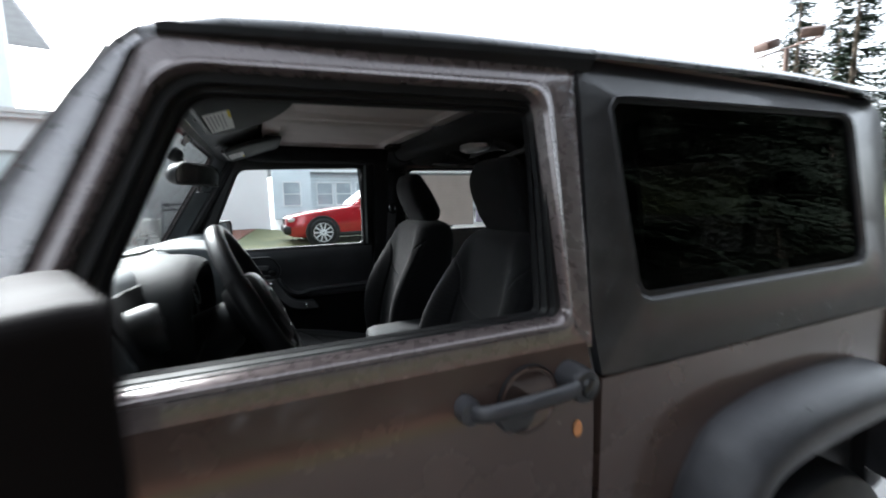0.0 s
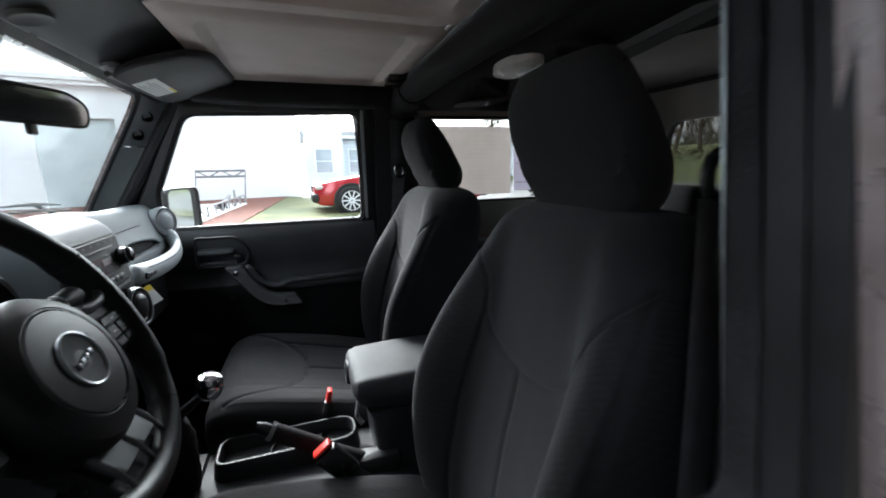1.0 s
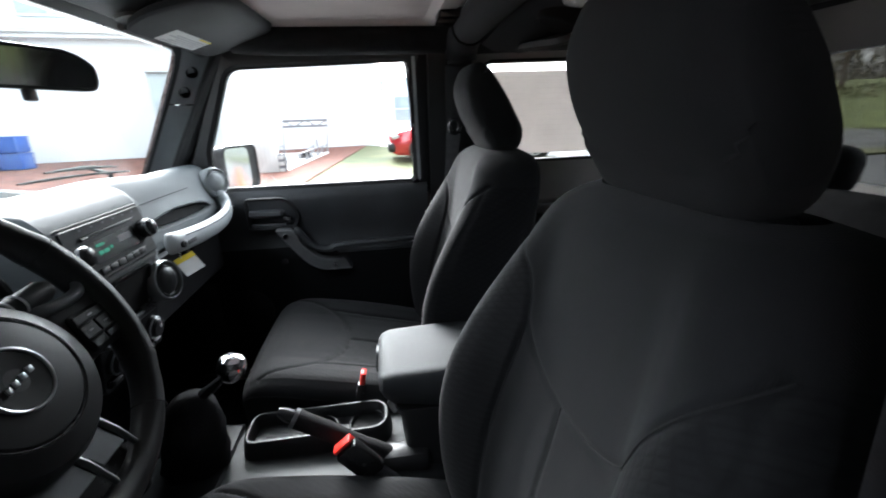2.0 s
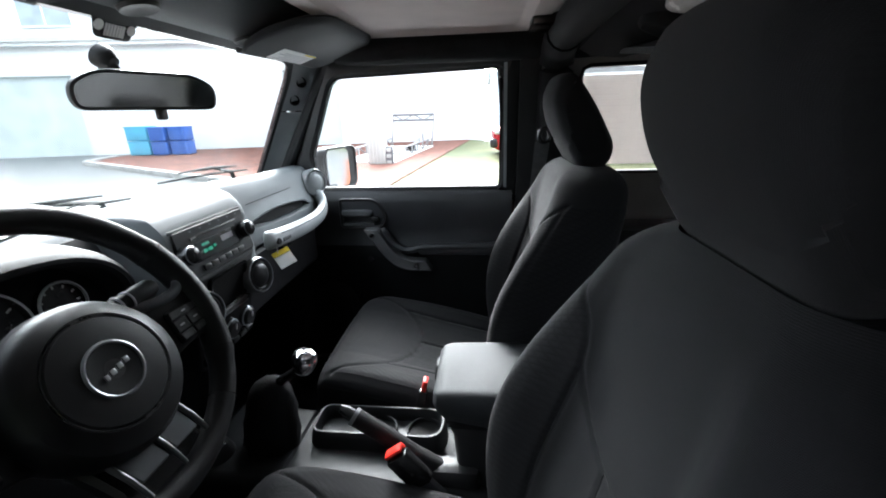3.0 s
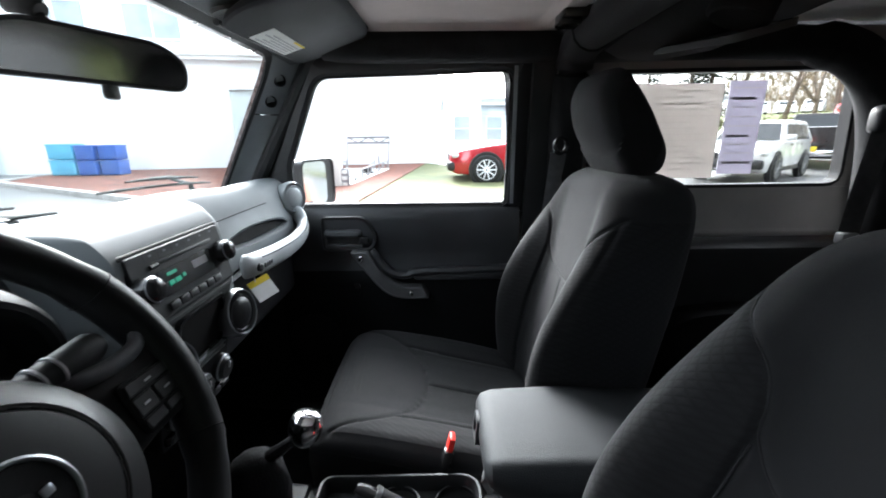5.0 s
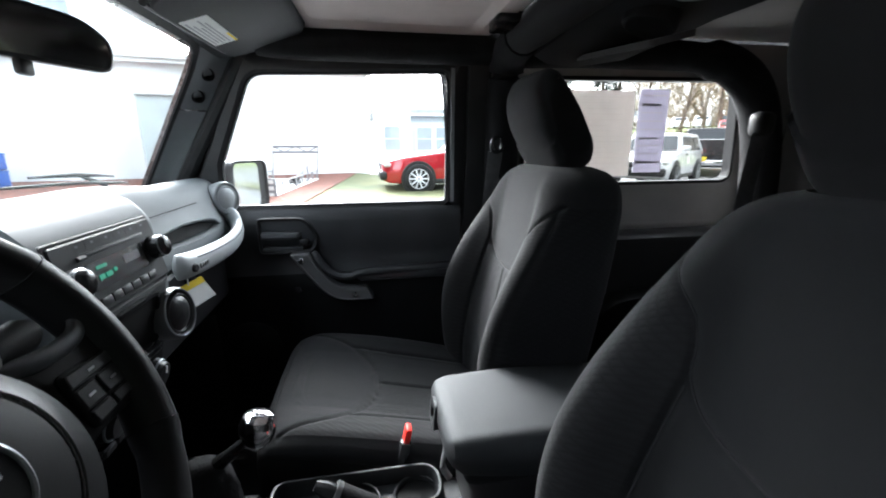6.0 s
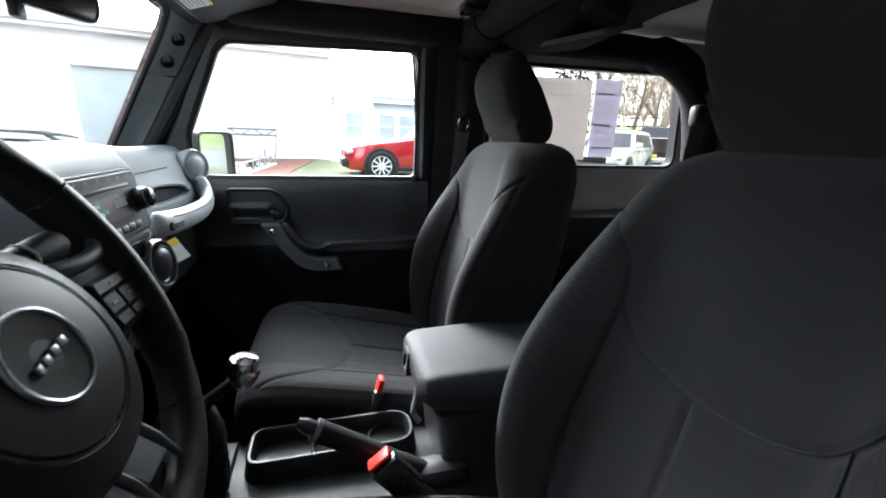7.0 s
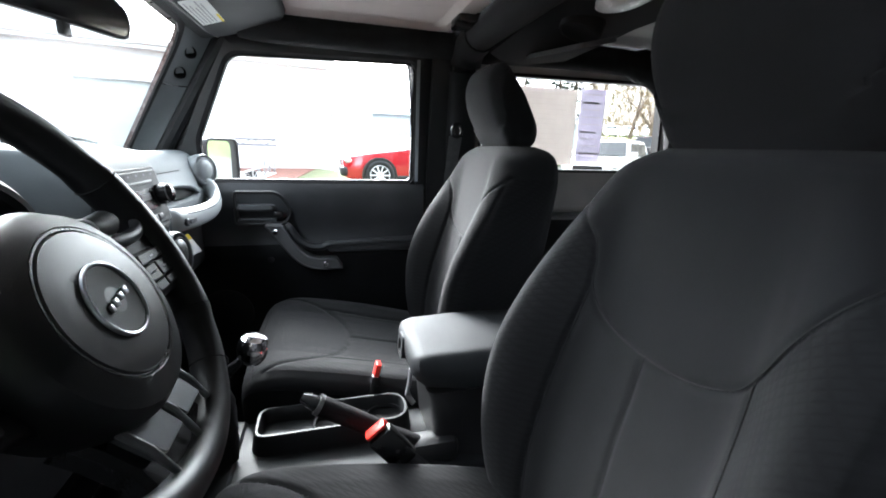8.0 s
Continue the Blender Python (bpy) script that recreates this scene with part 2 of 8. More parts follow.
FLARE = surface("grained_flare_plastic", (0.05, 0.05, 0.055), 0.33, 0, 0.25, 14, 0.5, 380)
RUBBER = surface("black_rubber", (0.012, 0.012, 0.013), 0.5, 0, 0.25, 25, 0.10, 700, spec=0.35)
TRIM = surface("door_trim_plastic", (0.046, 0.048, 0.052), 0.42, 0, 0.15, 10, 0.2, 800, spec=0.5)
PLASTIC = surface("black_moulded_plastic", (0.022, 0.022, 0.023), 0.42, 0, 0.2, 10, 0.16, 900, spec=0.4)
CONSOLE = surface("dark_grey_console_plastic", (0.018, 0.019, 0.0205), 0.46, 0, 0.12, 9, 0.08, 900, spec=0.32)
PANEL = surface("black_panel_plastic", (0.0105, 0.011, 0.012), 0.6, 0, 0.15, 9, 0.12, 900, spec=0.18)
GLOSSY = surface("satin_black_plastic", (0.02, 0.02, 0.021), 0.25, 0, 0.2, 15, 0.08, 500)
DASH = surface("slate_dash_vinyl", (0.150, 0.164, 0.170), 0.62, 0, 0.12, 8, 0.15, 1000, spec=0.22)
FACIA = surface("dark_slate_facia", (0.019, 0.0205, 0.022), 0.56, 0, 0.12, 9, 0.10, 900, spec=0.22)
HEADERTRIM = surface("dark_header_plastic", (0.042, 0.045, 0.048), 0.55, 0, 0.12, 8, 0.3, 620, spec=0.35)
# dash slate darkened so that the hood's colour carries its shade
HOODSHADE = surface("shaded_slate_hood", (0.012, 0.013, 0.0138), 0.6, 0, 0.12, 8, 0.15, 1000, spec=0.2)
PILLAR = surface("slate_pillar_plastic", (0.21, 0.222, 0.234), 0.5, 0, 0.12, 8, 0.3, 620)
VISOR = surface("dark_visor_cloth", (0.022, 0.023, 0.025), 0.75, 0, 0.12, 10, 0.2, 700, spec=0.3)
LINER = surface("pale_headliner", (0.54, 0.478, 0.455), 0.9, 0, 0.08, 7, 0.25, 500, spec=0.2)
INNER = surface("pale_inner_hardtop", (0.46, 0.44, 0.425), 0.7, 0, 0.1, 6, 0.3, 400, spec=0.3)
PADDING = surface("black_bar_padding", (0.014, 0.014, 0.015), 0.85, 0, 0.3, 22, 0.5, 260, spec=0.2)
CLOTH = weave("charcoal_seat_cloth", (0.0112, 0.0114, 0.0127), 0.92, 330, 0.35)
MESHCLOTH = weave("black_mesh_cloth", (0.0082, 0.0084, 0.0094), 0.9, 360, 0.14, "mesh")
SEAM = surface("dark_seam_thread", (0.012, 0.012, 0.013), 0.9, 0, 0.2, 40, 0.1)
PAD = surface("grained_wheel_pad", (0.014, 0.0146, 0.016), 0.36, 0, 0.15, 10, 0.14, 1300, spec=0.45)
LEATHER = surface("black_wheel_leather", (0.012, 0.012, 0.013), 0.40, 0, 0.2, 20, 0.12, 1200, spec=0.32)
VINYL = surface("grey_armrest_vinyl", (0.0235, 0.0255, 0.0275), 0.66, 0, 0.1, 9, 0.35, 520, spec=0.3)
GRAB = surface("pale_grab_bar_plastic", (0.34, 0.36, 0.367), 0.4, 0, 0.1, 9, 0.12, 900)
CHROME = surface("polished_chrome", (0.8, 0.8, 0.82), 0.07, 1.0, 0.04, 10, 0.0)
SILVER = surface("satin_silver_trim", (0.42, 0.44, 0.46), 0.33, 0.8, 0.08, 14, 0.05)
DULLSILVER = surface("dark_silver_trim", (0.2, 0.205, 0.21), 0.4, 0.6, 0.1, 14, 0.08)
SPOKEGREY = surface("satin_spoke_grey", (0.105, 0.110, 0.118), 0.36, 0.35, 0.1, 14, 0.05)
STRAP = surface("dark_grey_strap_plastic", (0.120, 0.121, 0.123), 0.45, 0.1, 0.1, 14, 0.1, 800)
LEVER = surface("satin_lever_plastic", (0.085, 0.088, 0.092), 0.32, 0.1, 0.1, 14, 0.05)
PODGREY = surface("grey_pod_plastic", (0.065, 0.065, 0.066), 0.6, 0, 0.1, 10, 0.2, 700)
STEEL = surface("worn_steel", (0.35, 0.35, 0.36), 0.35, 0.9, 0.15, 40, 0.1)
CARPET = surface("black_carpet", (0.012, 0.012, 0.013), 0.98, 0, 0.4, 30, 0.9, 700, spec=0.1)
WEBBING = surface("grey_belt_webbing", (0.085, 0.085, 0.089), 0.7, 0, 0.2, 60, 0.4, 900)
REDPLASTIC = surface("red_button_plastic", (0.72, 0.03, 0.02), 0.35, 0, 0.06, 30, 0.05)
PAPER = surface("white_paper", (0.78, 0.78, 0.76), 0.8, 0, 0.05, 20, 0.05)
YELLOW = surface("yellow_print", (0.8, 0.62, 0.04), 0.7, 0, 0.05, 20, 0.02)
INK = surface("dark_grey_print", (0.12, 0.12, 0.14), 0.8, 0, 0.1, 30, 0.0)
PALEMARK = surface("pale_print_and_reflection", (0.45, 0.44, 0.46), 0.8, 0, 0.1, 30, 0.0)
WHITEINK = surface("white_print", (0.75, 0.75, 0.75), 0.6, 0, 0.05, 30, 0.0)
WATER = bpy.data.materials.new("water_beads")
WATER.use_nodes = True
wb_ = WATER.node_tree.nodes["Principled BSDF"]
wb_.inputs["Base Color"].default_value = (0.95, 0.97, 1.0, 1)
wb_.inputs["Roughness"].default_value = 0.03
wb_.inputs["IOR"].default_value = 1.33
wb_.inputs["Transmission Weight"].default_value = 1.0
SIDEMIRROR = surface("tinted_mirror_glass", (0.50, 0.52, 0.53), 0.03, 1.0, 0.0, 5, 0.0)
MIRROR = surface("mirror_glass", (0.9, 0.9, 0.9), 0.03, 1.0, 0.0, 5, 0.0)
MIRROR.node_tree.nodes["Principled BSDF"].inputs["Roughness"].default_value = 0.02
GREEN_LCD = glow("green_display_digits", (0.05, 0.8, 0.45), 0.02)
RED_LCD = glow("red_display_mark", (0.9, 0.05, 0.03), 0.02)
CLEAR = glass("clear_window_glass", (0.965, 0.98, 0.975))
SCREENGLASS = glass("coated_windscreen_glass", (0.955, 0.975, 0.968), 0.3)
TINT = glass("dark_privacy_glass", (0.26, 0.26, 0.255), 0.38)
# the same privacy glass, tint lightened so the yard beyond looks brighter
BRIGHTTINT = glass("brightened_privacy_glass", (0.76, 0.76, 0.745), 0.8)
def sheet_paper(name, col, through_):
    """Thin paper lit from behind: part of the light passes through it."""
    m = surface(name, col, 0.85, 0, 0.05, 14, 0.05)
    n, l = m.node_tree.nodes, m.node_tree.links
    tr_ = n.new("ShaderNodeBsdfTranslucent")
    tr_.inputs["Color"].default_value = (*col, 1)
    mx = n.new("ShaderNodeMixShader")
    mx.inputs[0].default_value = through_
    l.new(n["Principled BSDF"].outputs[0], mx.inputs[1])
    l.new(tr_.outputs[0], mx.inputs[2])
    l.new(mx.outputs[0], n["Material Output"].inputs[0])
    return m


SHEET = sheet_paper("window_sheet_paper", (0.70, 0.675, 0.655), 0.25)
SHEETBLUE = sheet_paper("lavender_sheet_paper", (0.66, 0.645, 0.71), 0.25)
FAINT = sheet_paper("faint_sheet_print", (0.672, 0.648, 0.627), 0.25)
DARKBAR = sheet_paper("dark_sheet_print", (0.48, 0.465, 0.48), 0.25)
LENS = surface("frosted_lamp_lens", (0.6, 0.6, 0.58), 0.25, 0, 0.1, 30, 0.2, 200)
ORANGE = surface("orange_reflector", (0.75, 0.32, 0.12), 0.4, 0, 0.1, 60, 0.1)

REDKERB = surface("red_kerb_paint", (0.55, 0.10, 0.07), 0.7, 0, 0.2, 3, 0.3, 60)
ASPHALT = surface("wet_asphalt", (0.13, 0.13, 0.13), 0.34, 0, 0.3, 0.35, 0.5, 60, spec=0.5)
CONCRETE = surface("pale_kerb_concrete", (0.42, 0.41, 0.39), 0.8, 0, 0.2, 3, 0.4, 60)
MULCH = surface("red_bark_mulch", (0.19, 0.07, 0.045), 0.95, 0, 0.45, 5, 0.9, 70)
GRASSM = surface("winter_grass", (0.10, 0.13, 0.04), 0.95, 0, 0.4, 1.2, 0.8, 60, col2=(0.17, 0.17, 0.07))
WHITEWALL = surface("white_painted_wall", (0.78, 0.80, 0.80), 0.75, 0, 0.06, 0.5, 0.2, 30)
GREYDOOR = surface("pale_grey_metal_door", (0.60, 0.67, 0.67), 0.5, 0, 0.08, 1.5, 0.1, 40)
BLUEWALL = surface("blue_grey_siding", (0.64, 0.70, 0.73), 0.7, 0, 0.1, 1.2, 0.2, 30)
ROOFGREY = surface("grey_roof_edge", (0.33, 0.34, 0.35), 0.7, 0, 0.15, 2, 0.3, 30)
WINDOWDARK = surface("far_window_pane", (0.40, 0.45, 0.48), 0.12, 0, 0.15, 1.5, 0.0)
BLUEBIN = surface("blue_plastic", (0.02, 0.10, 0.42), 0.4, 0, 0.12, 3, 0.15, 60)
CYANBIN = surface("light_blue_plastic", (0.10, 0.42, 0.62), 0.45, 0, 0.1, 3, 0.15, 60)
REDPAINT = surface("red_car_paint", (0.42, 0.012, 0.02), 0.22, 0.2, 0.06, 3, 0.0, coat=0.9)
WHITEPAINT = surface("white_car_paint", (0.72, 0.73, 0.74), 0.25, 0.0, 0.05, 3, 0.0, coat=0.8)
DARKPAINT = surface("dark_truck_paint", (0.02, 0.018, 0.02), 0.25, 0.2, 0.1, 3, 0.0, coat=0.8)
CARGLASS = surface("dark_car_glass", (0.03, 0.035, 0.04), 0.06, 0, 0.1, 2, 0.0)
HEADLAMP = surface("clear_headlamp", (0.65, 0.67, 0.68), 0.12, 0.3, 0.1, 12, 0.0)
DARKSTEEL = surface("dark_rack_steel", (0.2, 0.2, 0.21), 0.5, 0.4, 0.2, 12, 0.15, 80)
GALV = surface("galvanised_steel", (0.40, 0.41, 0.42), 0.45, 0.7, 0.2, 12, 0.15, 80)
PALERIM = surface("bright_alloy_wheel", (0.72, 0.73, 0.75), 0.35, 0.3, 0.06, 14, 0.05)
PALEMETAL = surface("pale_ribbed_metal", (0.62, 0.62, 0.60), 0.5, 0.1, 0.1, 4, 0.1, 60)
BARK = surface("grey_brown_bark", (0.16, 0.125, 0.095), 0.95, 0, 0.3, 6, 0.8, 60)
NEEDLES = surface("dark_conifer_needles", (0.022, 0.038, 0.02), 0.85, 0, 0.45, 0.9, 0.0, 20, each=0.2)
TWIGS = surface("bare_brown_twigs", (0.24, 0.19, 0.13), 0.95, 0, 0.4, 0.6, 0.0, 20)
HEDGE = surface("green_bank", (0.13, 0.16, 0.045), 0.95, 0, 0.4, 0.8, 0.8, 30)
BROWNMETAL = surface("brown_lamp_metal", (0.10, 0.06, 0.045), 0.5, 0.3, 0.15, 10, 0.1, 60)
CONE = surface("orange_cone", (0.85, 0.18, 0.03), 0.6, 0, 0.1, 8, 0.1, 50)

# ---- the off-road car: outer shell ----
DOOR_LIP = [(-0.738, 1.246), (0.030, 1.25), (-0.006, 1.655), (-0.562, 1.638), (-0.684, 1.37)]
DOOR_OUT = [(-0.800, 1.19), (0.086, 1.19), (0.090, 1.716), (-0.577, 1.679), (-0.719, 1.37)]
DAYLIGHT = [(-0.650, 1.251), (0.004, 1.252), (0.009, 1.627), (-0.540, 1.612), (-0.644, 1.372)]


def door(far):
    """A full steel door: skin, window frame, seals, inner trim panel with pull, release and armrest."""
    s = on_side(far)
    if far:
        d = thing("passenger_door", (-0.3, Y(-0.05, far), 0.55), "closed dark brown door with black inner trim and glass raised", "car door")
    else:
        d = thing("driver_door", (-0.3, -0.05, 0.55), "closed dark brown metallic door, wet, with its window lowered", "car door")
    # outer skin below the belt, rounded over at the top
    bm = B()
    cols = [-0.803 + 0.875 * i / 10 for i in range(11)]
    rows = [0.50, 0.62, 0.8, 0.95, 1.05, 1.10, 1.14, 1.17, 1.195, 1.215]
    outer = [[s(x, z, 0.0) for x in cols] for z in rows]
    inner = [[s(x, z, 0.03) for x in cols] for z in rows]
    ringed = [a + b[::-1] for a, b in zip(outer, inner)]
    loft(bm, ringed)
    skin = part("door_skin", bm, PAINT, d)
    # window frame pressing
    lip = rounded(DOOR_LIP, [0.02, 0.035, 0.05, 0.05, 0.01], 8)
    day = rounded(DAYLIGHT, [0.012, 0.015, 0.03, 0.035, 0.012], 8)
    outr = rounded(DOOR_OUT, [0.004, 0.004, 0.02, 0.03, 0.01], 8)
    mid = [a.lerp(b, 0.35) for a, b in zip(lip, outr)]
    bm = B()
    rings = []
    for poly, t in ((outr, 0.03), (outr, 0.004), ([a.lerp(b, 0.8) for a, b in zip(lip, outr)], 0.0), (mid, -0.001), ([a.lerp(b, 0.29) for a, b in zip(lip, outr)], -0.003), ([a.lerp(b, 0.21) for a, b in zip(lip, outr)], -0.011), ([a.lerp(b, 0.10) for a, b in zip(lip, outr)], -0.0135), ([a.lerp(b, 0.03) for a, b in zip(lip, outr)], -0.009), (lip, 0.001), (grown(lip, -0.003), 0.012)):
        rings.append([s(u, v, t) for u, v in poly])
    loft(bm, rings, caps=False)
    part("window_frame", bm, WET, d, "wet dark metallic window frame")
    # seals round the opening
    for name, f0, f1, t0, t1 in (("outer_seal", 0.05, 0.55, 0.006, 0.022), ("glass_channel", 0.30, 0.85, 0.022, 0.040), ("inner_seal", 0.5, 1.0, 0.040, 0.058)):
        bm = B()
        hoop(bm, [a.lerp(b, f0) for a, b in zip(lip, day)], [a.lerp(b, f1) for a, b in zip(lip, day)], s, t0, t1)
        part(name, bm, PADDING if name == "inner_seal" else RUBBER, d, "black rubber weather seal")
    # inner steel and trim round the window
    bm = B()
    rings = [[s(u, v, t) for u, v in poly] for poly, t in ((grown(outr, -0.012), 0.035), (grown(outr, -0.014), 0.055), (grown(outr, -0.03), 0.066), (grown(day, 0.012), 0.066), (grown(day, 0.004), 0.058), (grown(day, 0.006), 0.042))]
    loft(bm, rings, caps=False)
    part("inner_window_surround", bm, PLASTIC, d, "black plastic window surround")
    if far:
        bm = B()
        slab(bm, [a.lerp(b, 0.5) for a, b in zip(lip, day)], s, 0.026, 0.030)
        g = part("window_glass", bm, CLEAR, d, "clear side window glass")
        g.visible_shadow = False
    # inner trim panel, dark below the armrest
    rows = [(0.50, 0.05), (0.62, 0.055), (0.92, 0.06), (0.985, 0.064), (1.0, 0.068), (1.035, 0.058), (1.06, 0.05), (1.10, 0.052), (1.125, 0.060), (1.16, 0.066), (1.20, 0.070), (1.224, 0.066), (1.238, 0.055), (1.244, 0.035)]
    cols = [-0.76, -0.7, -0.6, -0.5, -0.4, -0.3, -0.2, -0.1, 0.0, 0.05]
    yy = lambda tt: Y(-0.055 + tt + 0.01, far)
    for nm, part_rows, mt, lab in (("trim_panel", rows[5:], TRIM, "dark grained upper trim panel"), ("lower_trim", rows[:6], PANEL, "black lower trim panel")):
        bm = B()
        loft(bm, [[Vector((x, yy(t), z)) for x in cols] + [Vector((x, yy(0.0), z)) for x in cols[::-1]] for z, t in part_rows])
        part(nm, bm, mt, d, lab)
    Yp = lambda v: Y(v, far)
    # armrest shelf with a rolled edge that runs up behind the grab strap
    bm = B()
    prof = smooth_line([(-0.412, 1.112), (-0.392, 1.078), (-0.368, 1.048), (-0.335, 1.031), (-0.300, 1.030), (-0.272, 1.039), (-0.15, 1.043), (0.045, 1.050)], 6)
    tube(bm, [(x, Yp(0.042), z) for x, z in prof], [0.008, 0.012] + [0.015] * (len(prof) - 4) + [0.016, 0.016], 12, 0.85)
    box(bm, (-0.12, Yp(0.022), 1.026), (0.33, 0.05, 0.035), 0.012)
    part("armrest", bm, TRIM, d, "padded black armrest ledge curving up to the release")
    # release recess: rim, pocket with its shade painted in, and lever
    place = lambda x, z, t: Vector((x, Yp(0.012 + t), z))
    rim = rounded([(-0.566, 1.108), (-0.413, 1.108), (-0.393, 1.15), (-0.428, 1.214), (-0.566, 1.214)], [0.012, 0.02, 0.05, 0.05, 0.012], 6)
    bm = B()
    a = resample(rim, 60)
    rings = [[place(u, v, t) for u, v in poly] for poly, t in ((grown(a, 0.006), -0.02), (grown(a, 0.004), 0.012), (a, 0.018), (grown(a, -0.008), 0.016), (grown(a, -0.012), -0.002))]
    loft(bm, rings, caps=False)
    pull = part("release_bezel", bm, PLASTIC, d, "black bezel round the inner release")
    bm = B()
    slab(bm, grown(a, -0.010), place, -0.03, -0.004)
    part("release_pocket", bm, HOLESHADE, pull)
    bm = B()
    rings = []
    for x, hz, yy in ((-0.562, 0.008, 0.020), (-0.556, 0.011, 0.030), (-0.535, 0.012, 0.036), (-0.48, 0.012, 0.038), (-0.455, 0.011, 0.036), (-0.446, 0.008, 0.028)):
        rings.append([Vector((x, Yp(yy + q), 1.163 + v)) for q, v in ((-0.018, -hz), (0.002, -hz), (0.007, -hz * 0.4), (0.005, hz * 0.6), (-0.002, hz), (-0.018, hz))])
    loft(bm, rings)
    part("release_lever", bm, LEVER, pull, "satin dark grey release lever")
    bm = B()
    box(bm, (-0.436, Yp(0.030), 1.141), (0.028, 0.018, 0.020), 0.005)
    part("lock_slide", bm, GLOSSY, pull, "small black lock slide")
    bm = B()
    box(bm, (-0.500, Yp(0.022), 1.121), (0.115, 0.016, 0.012), 0.004)
    part("pocket_ledge", bm, LEVER, pull)
    # grab handle: bent strap with two bolts
    bm = B()
    strap_o = resample(rounded([(-0.480, 1.110), (-0.452, 1.070), (-0.425, 1.032), (-0.398, 0.997), (-0.370, 0.970), (-0.338, 0.956), (-0.300, 0.952), (-0.232, 0.953), (-0.256, 0.993), (-0.300, 0.994), (-0.335, 0.999), (-0.360, 1.014), (-0.385, 1.046), (-0.406, 1.080), (-0.424, 1.110)], [0.006, 0.03, 0.03, 0.03, 0.03, 0.03, 0.03, 0.006, 0.006, 0.03, 0.03, 0.03, 0.03, 0.03, 0.006], 3), 80)
    loft(bm, [[Vector((u, Yp(0.030 + t), v)) for u, v in poly] for poly, t in ((strap_o, -0.02), (strap_o, 0.026), (grown(strap_o, -0.002), 0.030), (grown(strap_o, -0.006), 0.0315), (grown(strap_o, -0.008), 0.0300))])
    bmesh.ops.triangulate(bm, faces=[f for f in bm.faces if len(f.verts) > 4])
    strap = part("grab_handle", bm, STRAP, d, "dark grey bolted grab strap")
    for x, z in ((-0.445, 1.088), (-0.292, 0.974)):
        bm = B()
        lathe(bm, [(0.0, 0.005), (0.0055, 0.0045), (0.0075, 0.0015), (0.0085, 0.0015), (0.0095, 0.0), (0.0095, -0.004)], axis_at((x, Yp(0.0632), z), (0, -1 if far else 1, 0)), 16)
        part("bolt", bm, CHROME, strap, "bright bolt head")
    # speaker grille low on the panel
    bm = B()
    lathe(bm, [(0.0, 0.004), (0.075, 0.004), (0.085, 0.0), (0.085, -0.01)], axis_at((-0.62, Yp(0.018), 0.80), (0, -1 if far else 1, 0)), 28)
    part("door_speaker", bm, RUBBER, d)
    # window regulator switch stub and lock pin
    bm = B()
    lathe(bm, [(0.012, 0.0), (0.011, 0.012), (0.004, 0.014)], axis_at((-0.47, Yp(0.01), 0.985), (0, -1 if far else 1, 0)), 12)
    part("panel_button", bm, RUBBER, d)
    if not far:
        # push-button handle with its round cup
        bm = B()
        lathe(bm, [(0.0585, -0.004), (0.0565, 0.005), (0.0535, 0.006), (0.050, 0.0015), (0.045, 0.0008), (0.02, 0.0006), (0.0, 0.0005)], axis_at((-0.073, -0.0895, 1.132), (0, -1, 0)), 30)
        cup = part("handle_cup", bm, PAINT, d, "brown painted dish behind the handle")
        bm = B()
        lathe(bm, [(0.0605, -0.004), (0.0600, 0.002), (0.0588, 0.002), (0.0588, -0.004)], axis_at((-0.073, -0.0895, 1.132), (0, -1, 0)), 30)
        part("cup_ring", bm, RUBBER, cup)
        bm = B()
        path = smooth_line([(-0.190, -0.098, 1.144), (-0.178, -0.122, 1.146), (-0.14, -0.130, 1.149), (-0.05, -0.132, 1.152), (-0.015, -0.130, 1.154), (0.004, -0.120, 1.156)], 5)
        tube(bm, path, 0.0105, 12, 1.25)
        bar = part("door_handle", bm, FLARE, d, "black plastic grip handle, wet on top")
        bm = B()
        lathe(bm, [(0.019, -0.03), (0.021, 0.0), (0.019, 0.014), (0.008, 0.018)], axis_at((-0.190, -0.094, 1.142), (0, -1, 0)), 18)
        part("handle_base", bm, FLARE, bar)
        bm = B()
        rings = [[Vector((-0.115 + a * f, -0.094 - t, 1.128 + b * f)) for a, b in rounded([(-0.05, 0.014), (0.05, 0.014), (0.025, -0.03), (-0.02, -0.03)], 0.015, 4)] for f, t in ((1, 0.0), (1, 0.02), (0.85, 0.026))]
        loft(bm, rings)
        part("handle_guard", bm, FLARE, bar)
        bm = B()
        lathe(bm, [(0.030, -0.02), (0.030, 0.02), (0.027, 0.030), (0.02, 0.032)], axis_at((0.016, -0.10, 1.152), (0, -1, 0)), 24)
        part("button_housing", bm, FLARE, bar)
        bm = B()
        lathe(bm, [(0.019, 0.0), (0.018, 0.008), (0.012, 0.011), (0.0, 0.0115)], axis_at((0.019, -0.128, 1.151), (0.2, -1, 0)), 20)
        part("push_button", bm, GLOSSY, bar, "black push button")
        bm = B()
        tmp = lathe(B(), [(0.0, 0.002), (0.0105, 0.0018), (0.012, 0.0)], axis_at((0, 0, 0), (0, -1, 0)), 18)
        merge(bm, tmp, Matrix.Translation((0.033, -0.0905, 1.053)) @ Matrix.Diagonal((0.85, 1, 1.35, 1)))
        part("round_sticker", bm, ORANGE, d, "small oval orange and white sticker")
    return d


driver_door = door(False)
passenger_door = door(True)


